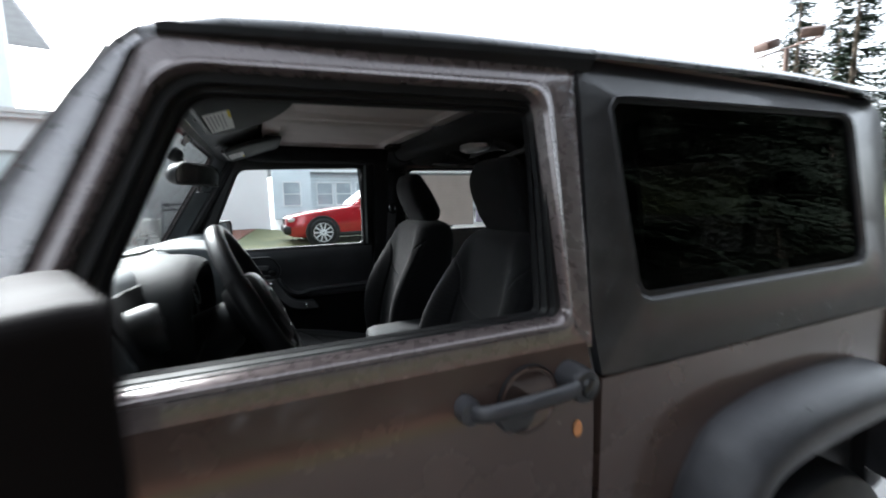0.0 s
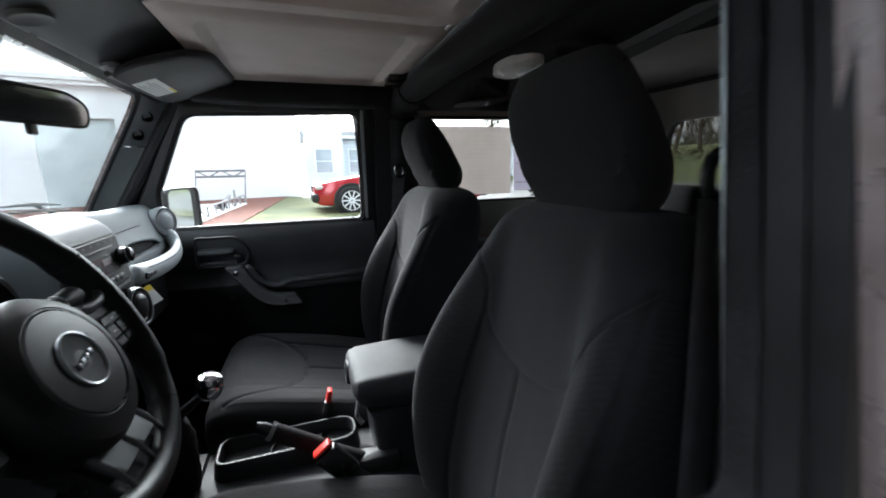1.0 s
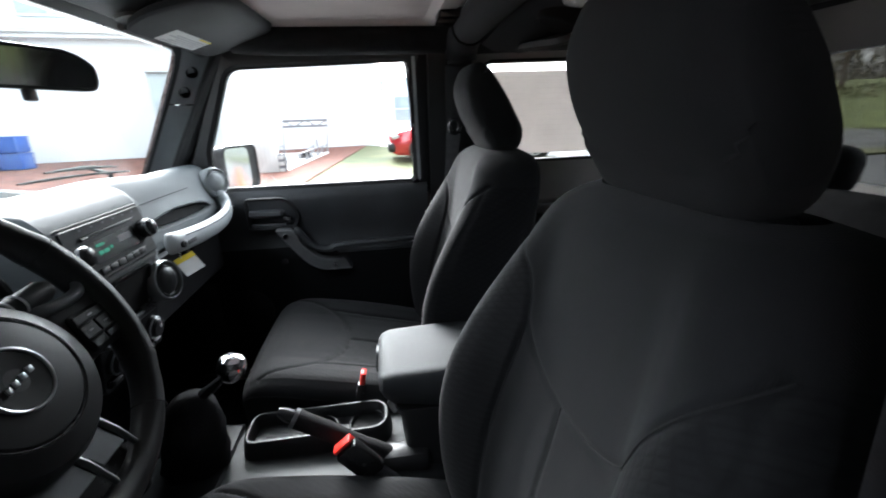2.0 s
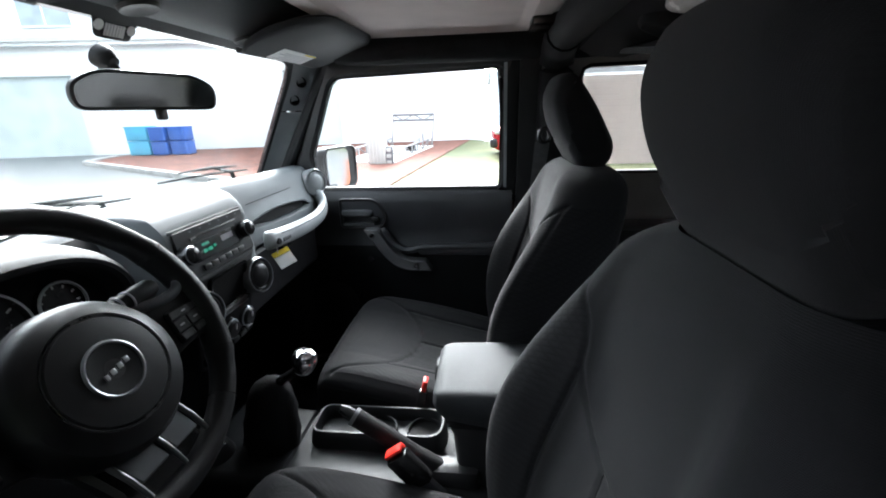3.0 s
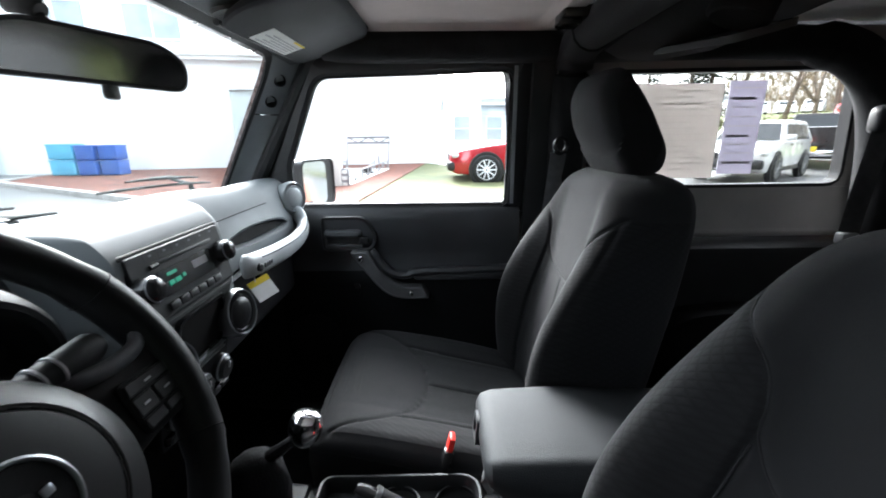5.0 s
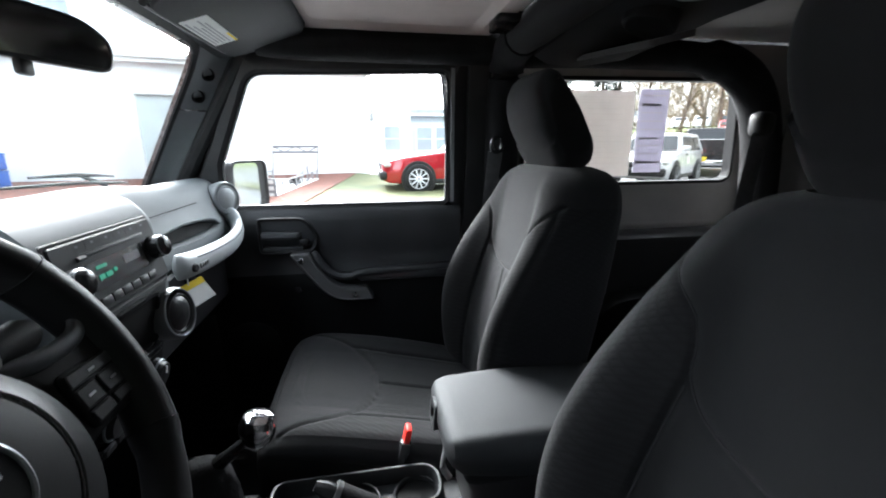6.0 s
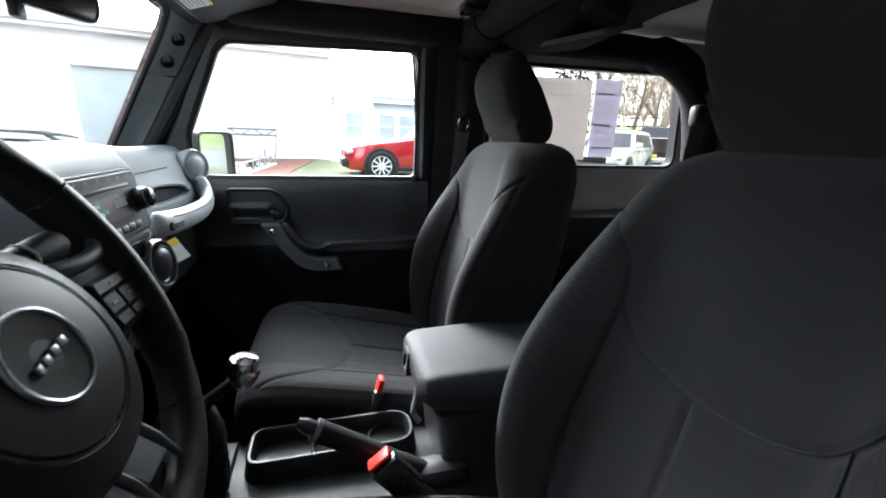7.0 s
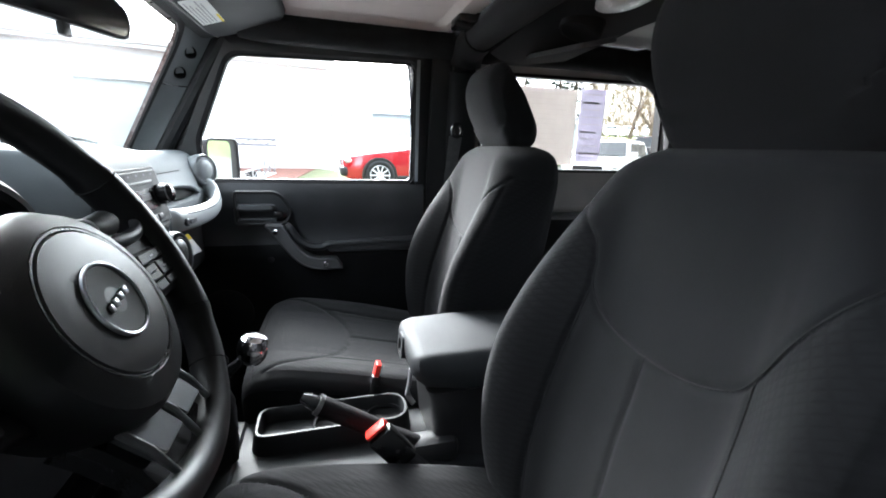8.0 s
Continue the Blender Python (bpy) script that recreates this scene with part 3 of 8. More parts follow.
def hinge_side_mirror(far):
    """Outside mirror: deep rounded housing on a stalk, glass in its rear face."""
    k = thing("side_mirror", (-0.66, Y(-0.1, far), 1.25), "dark granite-coloured outside mirror on a short arm" if not far else "black-rimmed outside mirror on a short arm", "side mirror", "outside mirrors")
    c = Vector((-0.650, Y(-0.27, far), 1.290)) if far else Vector((-0.590, -0.265, 1.318))
    m = Matrix.Translation(c) @ pose(0, 0, 0, 0, 0, -21 if far else 24)
    w, h = 0.195, 0.18 if far else 0.20
    sec = rounded([(-w / 2, -h / 2), (w / 2, -h / 2), (w / 2, h / 2), (-w / 2, h / 2)], 0.035 if far else 0.02, 6)
    bm = B()
    rings = [[m @ Vector((t, u * f, v * f)) for u, v in sec] for t, f in ((-0.105, 0.35), (-0.10, 0.6), (-0.085, 0.82), (-0.05, 0.96), (-0.01, 1.0), (0.004, 0.99), (0.008, 0.955), (0.0, 0.90))]
    loft(bm, rings)
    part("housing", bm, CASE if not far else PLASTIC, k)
    bm = B()
    slab(bm, [((u * 0.68 - 0.020) if far else (u * 0.80 + 0.012), v * 0.86) for u, v in sec], lambda u, v, t: m @ Vector((t, u, v)), -0.004, 0.003)
    part("mirror_glass", bm, SIDEMIRROR, k, "silvered mirror glass")
    bm = B()
    tube(bm, [m @ Vector((-0.05, 0, -h / 2 + 0.03)), Vector((c.x - 0.06, Y(-0.18, far), 1.195)), Vector((-0.70, Y(-0.06, far), 1.185))], [0.045, 0.042, 0.034], 14)
    part("arm", bm, PLASTIC, k)
    return k


hinge_side_mirror(False)
hinge_side_mirror(True)

# ---- body tub, bonnet, floor, wheels ----
body = thing("car_body", (0.3, MID, 0.3), "dark brown metallic two-door off-road car body with black flares", "car body")
for far in (False, True):
    s = on_side(far)
    # tub side behind the door, cut out over the wheel
    arch = [(0.36, 0.40), (0.39, 0.78), (0.48, 0.90), (0.61, 0.94), (0.92, 0.94), (1.05, 0.90), (1.14, 0.78), (1.18, 0.62), (1.275, 0.62)]
    topl = [(x, 1.132) for x in np.linspace(1.275, 0.094, 14)]
    bm = B()
    poly = [(0.094, 0.40)] + arch + topl
    slab(bm, poly, s, 0.0, 0.03)
    bmesh.ops.triangulate(bm, faces=[f for f in bm.faces if len(f.verts) > 4])
    part("rear_side_panel", bm, PAINT, body, "glossy brown painted side panel")
    # flare
    bm = B()
    edge = [(0.265, 0.62), (0.295, 0.81), (0.345, 0.91), (0.41, 0.972), (0.55, 1.008), (0.72, 1.020), (0.92, 1.018), (1.06, 1.0), (1.17, 0.93), (1.22, 0.80), (1.235, 0.66)]
    line = smooth_line(edge, 5)
    c = np.array([0.75, 0.50])
    rings = []
    for x, z in line:
        v = c - np.array([x, z])
        v = v / np.linalg.norm(v)
        pts = []
        for a, o in ((0.0, -0.004), (-0.002, 0.02), (0.012, 0.07), (0.032, 0.105), (0.052, 0.120), (0.075, 0.122), (0.105, 0.112), (0.10, 0.095), (0.075, -0.004)):
            q = np.array([x, z]) + v * a
            pts.append(Vector((q[0], Y(-0.09 - o, far), q[1])))
        rings.append(pts)
    loft(bm, rings)
    part("fender_flare", bm, FLARE, body, "wide black grained plastic wheel flare, wet")
    bm = B()
    rings = []
    for x, z in smooth_line([(0.36, 0.40), (0.39, 0.78), (0.48, 0.91), (0.61, 0.95), (0.92, 0.95), (1.05, 0.91), (1.14, 0.78), (1.18, 0.45)], 4):
        rings.append([Vector((x, Y(t, far), z)) for t in (-0.09, 0.20)])
    loft(bm, rings, caps=False, closed=False)
    part("wheel_well", bm, RUBBER, body)
    # tail lamp
    bm = B()
    box(bm, (1.275, Y(-0.07, far), 1.02), (0.06, 0.09, 0.19), 0.012)
    part("tail_lamp", bm, GLOSSY, body, "dark edge of the tail lamp")
    # front fender and cowl side
    bm = B()
    poly = [(-0.806, 0.50), (-0.806, 1.205), (-1.0, 1.19), (-1.45, 1.15), (-1.9, 1.12), (-1.98, 1.0), (-1.95, 0.72), (-1.25, 0.70), (-1.0, 0.50)]
    slab(bm, poly, lambda x, z, t: Vector((x, Y(-0.06 + (0.0 if x > -0.9 else 0.08) + t, far), z)), 0.0, 0.03)
    bmesh.ops.triangulate(bm, faces=[f for f in bm.faces if len(f.verts) > 4])
    part("front_side_panel", bm, PAINT, body)
    bm = B()
    rings = []
    for x, z in smooth_line([(-0.96, 0.55), (-1.08, 0.86), (-1.25, 0.98), (-1.6, 1.0), (-1.95, 0.95), (-2.05, 0.82)], 4):
        rings.append([Vector((x, Y(o, far), z + dz)) for o, dz in ((0.05, 0.01), (-0.16, 0.0), (-0.20, -0.03), (-0.19, -0.07), (0.05, -0.02))])
    loft(bm, rings)
    part("front_flare", bm, FLARE, body, "black plastic front flare")

# bonnet, cowl and screen base
bm = B()
rings = []
for x, z, w, drop in ((-0.90, 1.215, 0.66, 0.05), (-1.2, 1.20, 0.64, 0.06), (-1.6, 1.175, 0.60, 0.07), (-1.95, 1.145, 0.57, 0.09), (-2.03, 1.10, 0.56, 0.08)):
    top = [Vector((x, MID + w * u, z - drop * abs(u) ** 4 + 0.012 * (1 - u * u))) for u in np.linspace(-1, 1, 17)]
    bot = [Vector((x, MID + w * u, z - drop - 0.06)) for u in np.linspace(1, -1, 17)]
    rings.append(top + bot)
loft(bm, rings)
part("bonnet", bm, PAINT, body, "wet brown bonnet")
bm = B()
box(bm, (-0.945, MID, 1.215), (0.16, 1.40, 0.03), 0.01)
part("cowl", bm, PLASTIC, body, "black cowl grille")
bm = B()
box(bm, (-2.05, MID, 0.86), (0.08, 1.16, 0.42), 0.03)
part("grille", bm, PAINT, body)
bm = B()
box(bm, (-2.18, MID, 0.60), (0.16, 1.66, 0.20), 0.05)
part("front_bumper", bm, FLARE, body)
bm = B()
box(bm, (1.33, MID, 0.58), (0.12, 1.60, 0.20), 0.04)
part("rear_bumper", bm, FLARE, body)
# floor, firewall, inner side bins and tailgate
bm = B()
box(bm, (0.17, MID, 0.50), (2.2, 1.50, 0.06), 0.01)
part("floor_pan", bm, CARPET, body, "black carpeted floor")
bm = B()
box(bm, (-0.93, MID, 0.86), (0.05, 1.50, 0.72), 0.01)
part("firewall", bm, CARPET, body)
for far in (False, True):
    bm = B()
    box(bm, (-0.83, Y(-0.005, far), 0.86), (0.24, 0.04, 0.72), 0.01)
    part("kick_panel", bm, PLASTIC, body)
for far in (False, True):
    bm = B()
    box(bm, (0.69, Y(0.03, far), 0.82), (1.1, 0.17, 0.62), 0.03)
    part("side_bin", bm, PLASTIC, body, "black plastic inner wheel box")
    bm = B()
    box(bm, (-0.37, Y(-0.02, far), 0.50), (0.95, 0.10, 0.12), 0.02)
    part("rocker", bm, PLASTIC, body)
bm = B()
box(bm, (1.275, MID, 0.86), (0.05, 1.42, 0.60), 0.015)
part("tailgate", bm, PAINT, body)


def road_wheel(parent, x, y, z, r, w, rim_mat, outward, spokes=5):
    tyre = B()
    m = axis_at((x, y, z), (0, outward, 0))
    lathe(tyre, [(r * 0.62, w * 0.46), (r * 0.72, w * 0.52), (r * 0.88, w * 0.5), (r * 0.97, w * 0.42), (r, w * 0.3), (r, -w * 0.3), (r * 0.97, -w * 0.42), (r * 0.85, -w * 0.5), (r * 0.62, -w * 0.46)], m, 36)
    hub = part("wheel", tyre, RUBBER, parent, "black tyre on a spoked wheel")
    bm = B()
    lathe(bm, [(r * 0.62, w * 0.3), (r * 0.64, w * 0.46), (r * 0.60, w * 0.48), (r * 0.57, w * 0.36), (r * 0.55, 0.0), (r * 0.1, -0.01)], m, 32)
    part("rim", bm, rim_mat, hub)
    for k in range(spokes):
        a = 2 * math.pi * k / spokes + 0.3
        bm = B()
        tube(bm, [m @ Vector((q * r * math.cos(a), q * r * math.sin(a), h * w)) for q, h in ((0.02, 0.40), (0.25, 0.40), (0.58, 0.36))], [r * 0.09, r * 0.08, r * 0.07], 8, 0.6, up=m.to_3x3() @ Vector((0, 0, 1)))
        part("spoke", bm, rim_mat, hub)
    return hub


for x in (0.76, -1.52):
    for y, o in ((-0.06, -1), (WIDTH + 0.06, 1)):
        road_wheel(body, x, y, 0.385, 0.385, 0.24, DULLSILVER, o)

# ---- hardtop ----
hardtop = thing("hardtop", (0.6, MID, 1.15), "black grained removable hardtop with pale inner lining", "hardtop")
QUARTER = [(0.224, 1.262), (1.125, 1.268), (1.072, 1.684), (0.166, 1.660)]
QUARTER_IN = [(0.258, 1.293), (1.058, 1.296), (1.002, 1.634), (0.250, 1.624)]
for far in (False, True):
    s = on_side(far)
    hole = resample(rounded(QUARTER, [0.035, 0.05, 0.05, 0.03], 6), 96)
    edge = resample(rounded([(0.094, 1.136), (1.262, 1.136), (1.262, 1.738), (0.094, 1.733)], [0.004, 0.01, 0.03, 0.004], 6), 96)
    qin = resample(rounded(QUARTER_IN, [0.03, 0.045, 0.05, 0.03], 6), 96)
    bm = B()
    rings = [[s(u, v, t) for u, v in poly] for poly, t in ((edge, 0.02), (edge, 0.0), ([a.lerp(b, 0.12) for a, b in zip(hole, edge)], 0.0), ([a.lerp(b, 0.05) for a, b in zip(hole, edge)], -0.004), (hole, 0.004), (grown(hole, -0.002), 0.012))]
    loft(bm, rings, caps=False)
    part("side_wall", bm, TOPBLACK, hardtop, "black grained hardtop side")
    bm = B()
    rings = [[s(u, v, t) for u, v in poly] for poly, t in ((edge, 0.022), (grown(edge, -0.002), 0.05), (grown(qin, 0.012), 0.052), (qin, 0.046), (qin, 0.022))]
    loft(bm, rings, caps=False)
    part("inner_wall", bm, INNER, hardtop, "pale grey inner hardtop wall")
    bm = B()
    hoop(bm, grown(qin, 0.005), grown(qin, -0.006), s, 0.018, 0.054)
    part("quarter_inner_seal", bm, RUBBER, hardtop, "black inner window seal")
    bm = B()
    hoop(bm, resample(grown(hole, 0.004), 96), resample(grown(hole, -0.010), 96), s, 0.004, 0.010)
    part("quarter_window_seal", bm, RUBBER, hardtop)
    bm = B()
    slab(bm, grown(hole, -0.006), s, 0.010, 0.014)
    g = part("quarter_window", bm, BRIGHTTINT if far else TINT, hardtop, "tinted quarter window")
    g.visible_shadow = False
    # ledge and sloping sill panel under the window
    bm = B()
    loft(bm, [[s(x, 1.290, 0.054), s(x, 1.296, 0.046), s(x, 1.150, 0.046), s(x, 1.140, 0.10), s(x, 1.155, 0.104), s(x, 1.165, 0.098)] for x in np.linspace(0.13, 1.20, 8)])
    part("sill_panel", bm, INNER, hardtop, "pale sloping panel under the quarter window")
    bm = B()
    box(bm, (0.68, Y(0.0, far), 1.150), (1.1, 0.05, 0.03), 0.012)
    part("lower_ledge", bm, INNER, hardtop)


def roof_shell(name, x0, x1, y0, y1, mat, lining, label, parent):
    """A crowned roof panel with a black outer shell; its lining is a separate part."""
    bm = B()
    xs = np.linspace(x0, x1, 9)
    ys = sorted(set([round(float(v), 4) for v in np.linspace(y0, y1, 11)] + [round(v, 4) for q in (0.004, 0.010, 0.018, 0.030, 0.045) for v in (y0 + q, y1 - q)]))

    def crown(x, y):
        z0 = float(np.interp(x, [-0.60, -0.56, -0.437, -0.169, 0.14, 0.40, 0.80, 1.05, 1.26], [1.708, 1.716, 1.730, 1.747, 1.759, 1.768, 1.781, 1.779, 1.772]))
        e = min(1.0, max(0.0, min(y + 0.007, WIDTH + 0.007 - y) / 0.05))
        return z0 + 0.03 * (1 - ((y - MID) / 0.73) ** 2) - 0.030 * (1 - math.sqrt(1 - (1 - e) ** 2)) - (0.012 * max(0, (-0.53 - x) / 0.06) ** 2 if x < -0.53 else 0) - (0.02 * max(0, (x - 1.15) / 0.1) ** 2 if x > 1.15 else 0)
    rings = []
    for x in xs:
        rings.append([Vector((x, y, crown(x, y))) for y in ys] + [Vector((x, y, crown(x, y) - 0.010)) for y in ys[::-1]])
    loft(bm, rings)
    shell = part(name, bm, mat, parent, label)
    return shell


for far in (False, True):
    a, b = (-0.006, MID - 0.003) if not far else (MID + 0.003, WIDTH + 0.006)
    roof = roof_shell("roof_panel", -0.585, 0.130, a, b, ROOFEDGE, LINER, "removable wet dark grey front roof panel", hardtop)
    # lining: flat rim and a raised central field with a rolled border
    ya, yb = (0.075, MID - 0.006) if not far else (MID + 0.006, WIDTH - 0.075)
    field = lambda d, r: resample(rounded([(-0.44 + d, ya + d), (0.125 - d, ya + d), (0.125 - d, yb - d), (-0.44 + d, yb - d)], r, 6), 72)
    outer = field(0.0, [0.02, 0.06, 0.06, 0.02])
    f0, f1, f2 = field(0.055, 0.05), field(0.085, 0.04), field(0.10, 0.035)
    bm = B()
    rings = [[Vector((u, v, z)) for u, v in poly] for poly, z in ((outer, 1.724), (outer, 1.722), (field(0.012, [0.02, 0.055, 0.055, 0.02]), 1.714), (f0, 1.713), (field(0.062, 0.05), 1.718), (f1, 1.727), (f2, 1.7285), (field(0.115, 0.03), 1.7265))]
    loft(bm, rings)
    part("panel_lining", bm, LINER, roof, "pale padded headliner with a moulded border")
    # latches at the rear corner
    for y in ((0.19,) if not far else (WIDTH - 0.275,)):
        bm = B()
        box(bm, (0.105, y, 1.708), (0.07, 0.085, 0.026), 0.008)
        box(bm, (0.09, y, 1.692), (0.05, 0.05, 0.016), 0.006)
        part("roof_latch", bm, GLOSSY, roof, "black twist latch")
    bm = B()
    box(bm, (-0.42, (ya + yb) / 2, 1.70), (0.03, 0.03, 0.035), 0.008)
    part("front_clamp", bm, GLOSSY, roof)
# rain gutter along the roof edge, over the door frame
for far in (False, True):
    bm = B()
    rings = []
    for x in np.linspace(-0.566, 0.128, 14):
        z0 = 1.689 + 0.0655 * (x + 0.557) - 0.022 * max(0.0, x + 0.30) ** 2
        rings.append([Vector((x, Y(yy, far), z0 + dz)) for yy, dz in ((-0.006, -0.012), (-0.013, -0.009), (-0.013, 0.002), (-0.004, 0.005), (0.05, 0.006), (0.05, -0.03), (0.012, -0.03))])
    loft(bm, rings)
    part("roof_gutter", bm, RUBBER, hardtop, "black rubber roof gutter")
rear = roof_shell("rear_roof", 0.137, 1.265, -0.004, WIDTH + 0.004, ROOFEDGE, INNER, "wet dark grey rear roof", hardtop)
bm = B()
box(bm, (0.69, MID, 1.752), (1.1, 1.36, 0.012), 0.005)
part("rear_lining", bm, INNER, rear, "pale grey textured inner roof")
# rear window wall
hole = resample(rounded([(0.22, 1.24), (1.24, 1.24), (1.20, 1.60), (0.26, 1.60)], 0.06, 6), 72)
edge = resample(rounded([(-0.02, 1.14), (1.48, 1.14), (1.44, 1.755), (0.02, 1.755)], 0.03, 6), 72)
bm = B()
hoop(bm, edge, hole, lambda u, v, t: Vector((1.235 + t, u, v)), 0.0, 0.03)
part("rear_wall", bm, TOPBLACK, hardtop)
bm = B()
hoop(bm, grown(edge, -0.03), hole, lambda u, v, t: Vector((1.225 + t, u, v)), 0.0, 0.008)
part("rear_inner_wall", bm, INNER, hardtop)
bm = B()
slab(bm, grown(hole, 0.004), lambda u, v, t: Vector((1.248 + t, u, v)), 0, 0.004)
g = part("rear_window", bm, TINT, hardtop, "dark tinted rear window")
g.visible_shadow = False

# ---- windscreen frame ----
screen = thing("windscreen_frame", (-0.7, MID, 1.2), "slanted brown windscreen frame with slate inner trim", "windscreen frame")


def raked(z):
    return -0.672 + (z - 1.605) * 0.62


def on_screen(y, z, t):
    return Vector((raked(z) + t * 0.85, y, z - t * 0.53))


pane = resample(rounded([(0.005, 1.235), (1.455, 1.235), (1.335, 1.672), (0.125, 1.672)], [0.02, 0.02, 0.06, 0.06], 6), 84)
rimo = resample(rounded([(-0.018, 1.20), (WIDTH + 0.018, 1.20), (WIDTH - 0.050, 1.676), (0.050, 1.676)], [0.02, 0.02, 0.05, 0.05], 6), 84)
bm = B()
hoop(bm, rimo, pane, on_screen, -0.006, 0.010)
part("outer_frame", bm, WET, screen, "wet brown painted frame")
bm = B()
slab(bm, grown(pane, 0.006), on_screen, 0.0, 0.005)
g = part("windscreen", bm, SCREENGLASS, screen, "clear flat windscreen glass")
g.visible_shadow = False
bm = B()
hoop(bm, resample(grown(pane, 0.01), 84), resample(grown(pane, -0.012), 84), on_screen, 0.008, 0.014)
part("screen_seal", bm, RUBBER, screen)
for far in (False, True):
    # slate trim down the pillar, split by a joint, with two bolt holes
    for z0, z1 in ((1.25, 1.515), (1.519, 1.665)):
        bm = B()
        rings = []
        for z in np.linspace(z0, z1, 6):
            x = raked(z)
            yi, yo = float(np.interp(z, [1.25, 1.658], [0.012, 0.128])), float(np.interp(z, [1.25, 1.66], [-0.006, 0.016]))
            sec = [(0.008, yi + 0.006), (0.019, yi * 0.78 + 0.004), (0.036, yi * 0.50 + 0.003), (0.056, yi * 0.30 + 0.004), (0.075, yi * 0.10 + 0.006), (0.07, yo), (0.03, yo), (0.008, yo)]
            rings.append([Vector((x + dx, Y(yy, far), z)) for dx, yy in sec])
        loft(bm, rings)
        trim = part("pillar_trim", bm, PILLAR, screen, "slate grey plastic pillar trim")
    for z in (1.605, 1.551):
        x = raked(z)
        nrm = Vector((0.72, -0.70 if far else 0.70, -0.1))
        bm = B()
        lathe(bm, [(0.0165, -0.004), (0.016, 0.005), (0.0145, 0.006), (0.013, 0.003), (0.0125, -0.002), (0.0, -0.003)], axis_at((x + 0.036, Y(0.0625 if z > 1.6 else 0.0555, far), z), nrm), 18)
        part("bolt_hole", bm, HOLESHADE, trim, "round bolt recess with its shade painted near-black")
    # pillar skin between the frame and the door edge, its paint lightened as sky sheen
    bm = B()
    pf = [(-0.680 + 0.612 * (z - 1.559), z) for z in np.linspace(1.18, 1.60, 10)] + [(-0.641, 1.618), (-0.629, 1.635), (-0.615, 1.651), (-0.600, 1.666), (-0.585, 1.679), (-0.569, 1.689), (-0.555, 1.695), (-0.545, 1.697)]
    pr = [(-0.804 + (z - 1.19) * 0.450, z) for z in np.linspace(1.18, 1.655, 9)] + [(-0.585, 1.664), (-0.572, 1.673), (-0.556, 1.678), (-0.545, 1.680)]
    edge = pf + pr[::-1]
    n_ = len(pf)
    slim = [Vector(p) + (Vector((0.010, -0.004)) if i < n_ else Vector((0, 0))) for i, p in enumerate(edge)]
    slim2 = [Vector(p) + (Vector((0.003, -0.001)) if i < n_ else Vector((0, 0))) for i, p in enumerate(edge)]
    s_ = on_side(far)
    loft(bm, [[s_(u, v, 0.045) for u, v in edge], [s_(u, v, 0.014) for u, v in edge], [s_(u, v, 0.006) for u, v in slim2], [s_(u, v, 0.002) for u, v in slim]])
    bmesh.ops.triangulate(bm, faces=[f for f in bm.faces if len(f.verts) > 4])
    part("pillar_skin", bm, WETSHEEN, screen, "wet pillar with sky sheen painted in as a paler colour")
    bm = B()
    stop = [(-0.85 + (z - 1.19) * 0.50, z) for z in np.linspace(1.19, 1.65, 8)] + [(-0.75 + (z - 1.19) * 0.45, z) for z in np.linspace(1.65, 1.19, 8)]
    slab(bm, stop, on_side(far), 0.046, 0.049)
    bmesh.ops.triangulate(bm, faces=[f for f in bm.faces if len(f.verts) > 4])
    part("door_stop", bm, RUBBER, screen, "black door stop behind the pillar edge")
    # black outer seal of the door opening
    bm = B()
    tube(bm, [(raked(z) + 0.098 - 0.03 * (z - 1.25), Y(0.012 + 0.06 * (z - 1.25), far), z) for z in np.linspace(1.20, 1.70, 9)], 0.021, 10)
    part("door_seal", bm, RUBBER, screen)
# outer header, rounded over into the roof
bm = B()
rings = []
for y in [0.004, 0.012, 0.03, 0.05, 0.08] + list(np.linspace(0.14, WIDTH - 0.14, 15)) + [WIDTH - q for q in (0.08, 0.05, 0.03, 0.012, 0.004)]:
    e = max(0.0, 1 - min(y, WIDTH - y) / 0.09)
    dz, dx = 0.018 * (1 - e ** 2) - 0.003 * e ** 2, 0.010 * e ** 2
    rings.append([Vector((x + dx * (1 if x < -0.56 else 0.3), y, z + dz)) for x, z in ((-0.648, 1.636), (-0.640, 1.650), (-0.622, 1.671), (-0.599, 1.689), (-0.572, 1.699), (-0.548, 1.702), (-0.545, 1.688), (-0.58, 1.672), (-0.634, 1.640))])
loft(bm, rings)
part("header_skin", bm, WETSHEEN, screen, "wet windscreen header with sky sheen painted in as a paler colour")
# header rail inside, with lower lip
bm = B()
rings = []
for y in np.linspace(0.06, WIDTH - 0.06, 25):
    sec = [(-0.637, 1.672), (-0.628, 1.655), (-0.60, 1.645), (-0.55, 1.655), (-0.50, 1.675), (-0.455, 1.70), (-0.445, 1.715), (-0.60, 1.685)]
    up_ = 0.019 * (1 - min(1.0, abs(y - MID) / 0.67) ** 4)
    rings.append([Vector((x, y, z + up_)) for x, z in sec])
loft(bm, rings)
part("header_trim", bm, HEADERTRIM, screen, "dark grey header trim")
for y in (0.50, 0.73 - 0.05, 0.98):
    bm = B()
    lathe(bm, [(0.03, 0.0), (0.027, 0.006), (0.02, 0.004), (0.0, 0.002)], axis_at((-0.565, y, 1.666), (0.2, 0, -1)), 20)
    part("header_cap", bm, PLASTIC, screen)
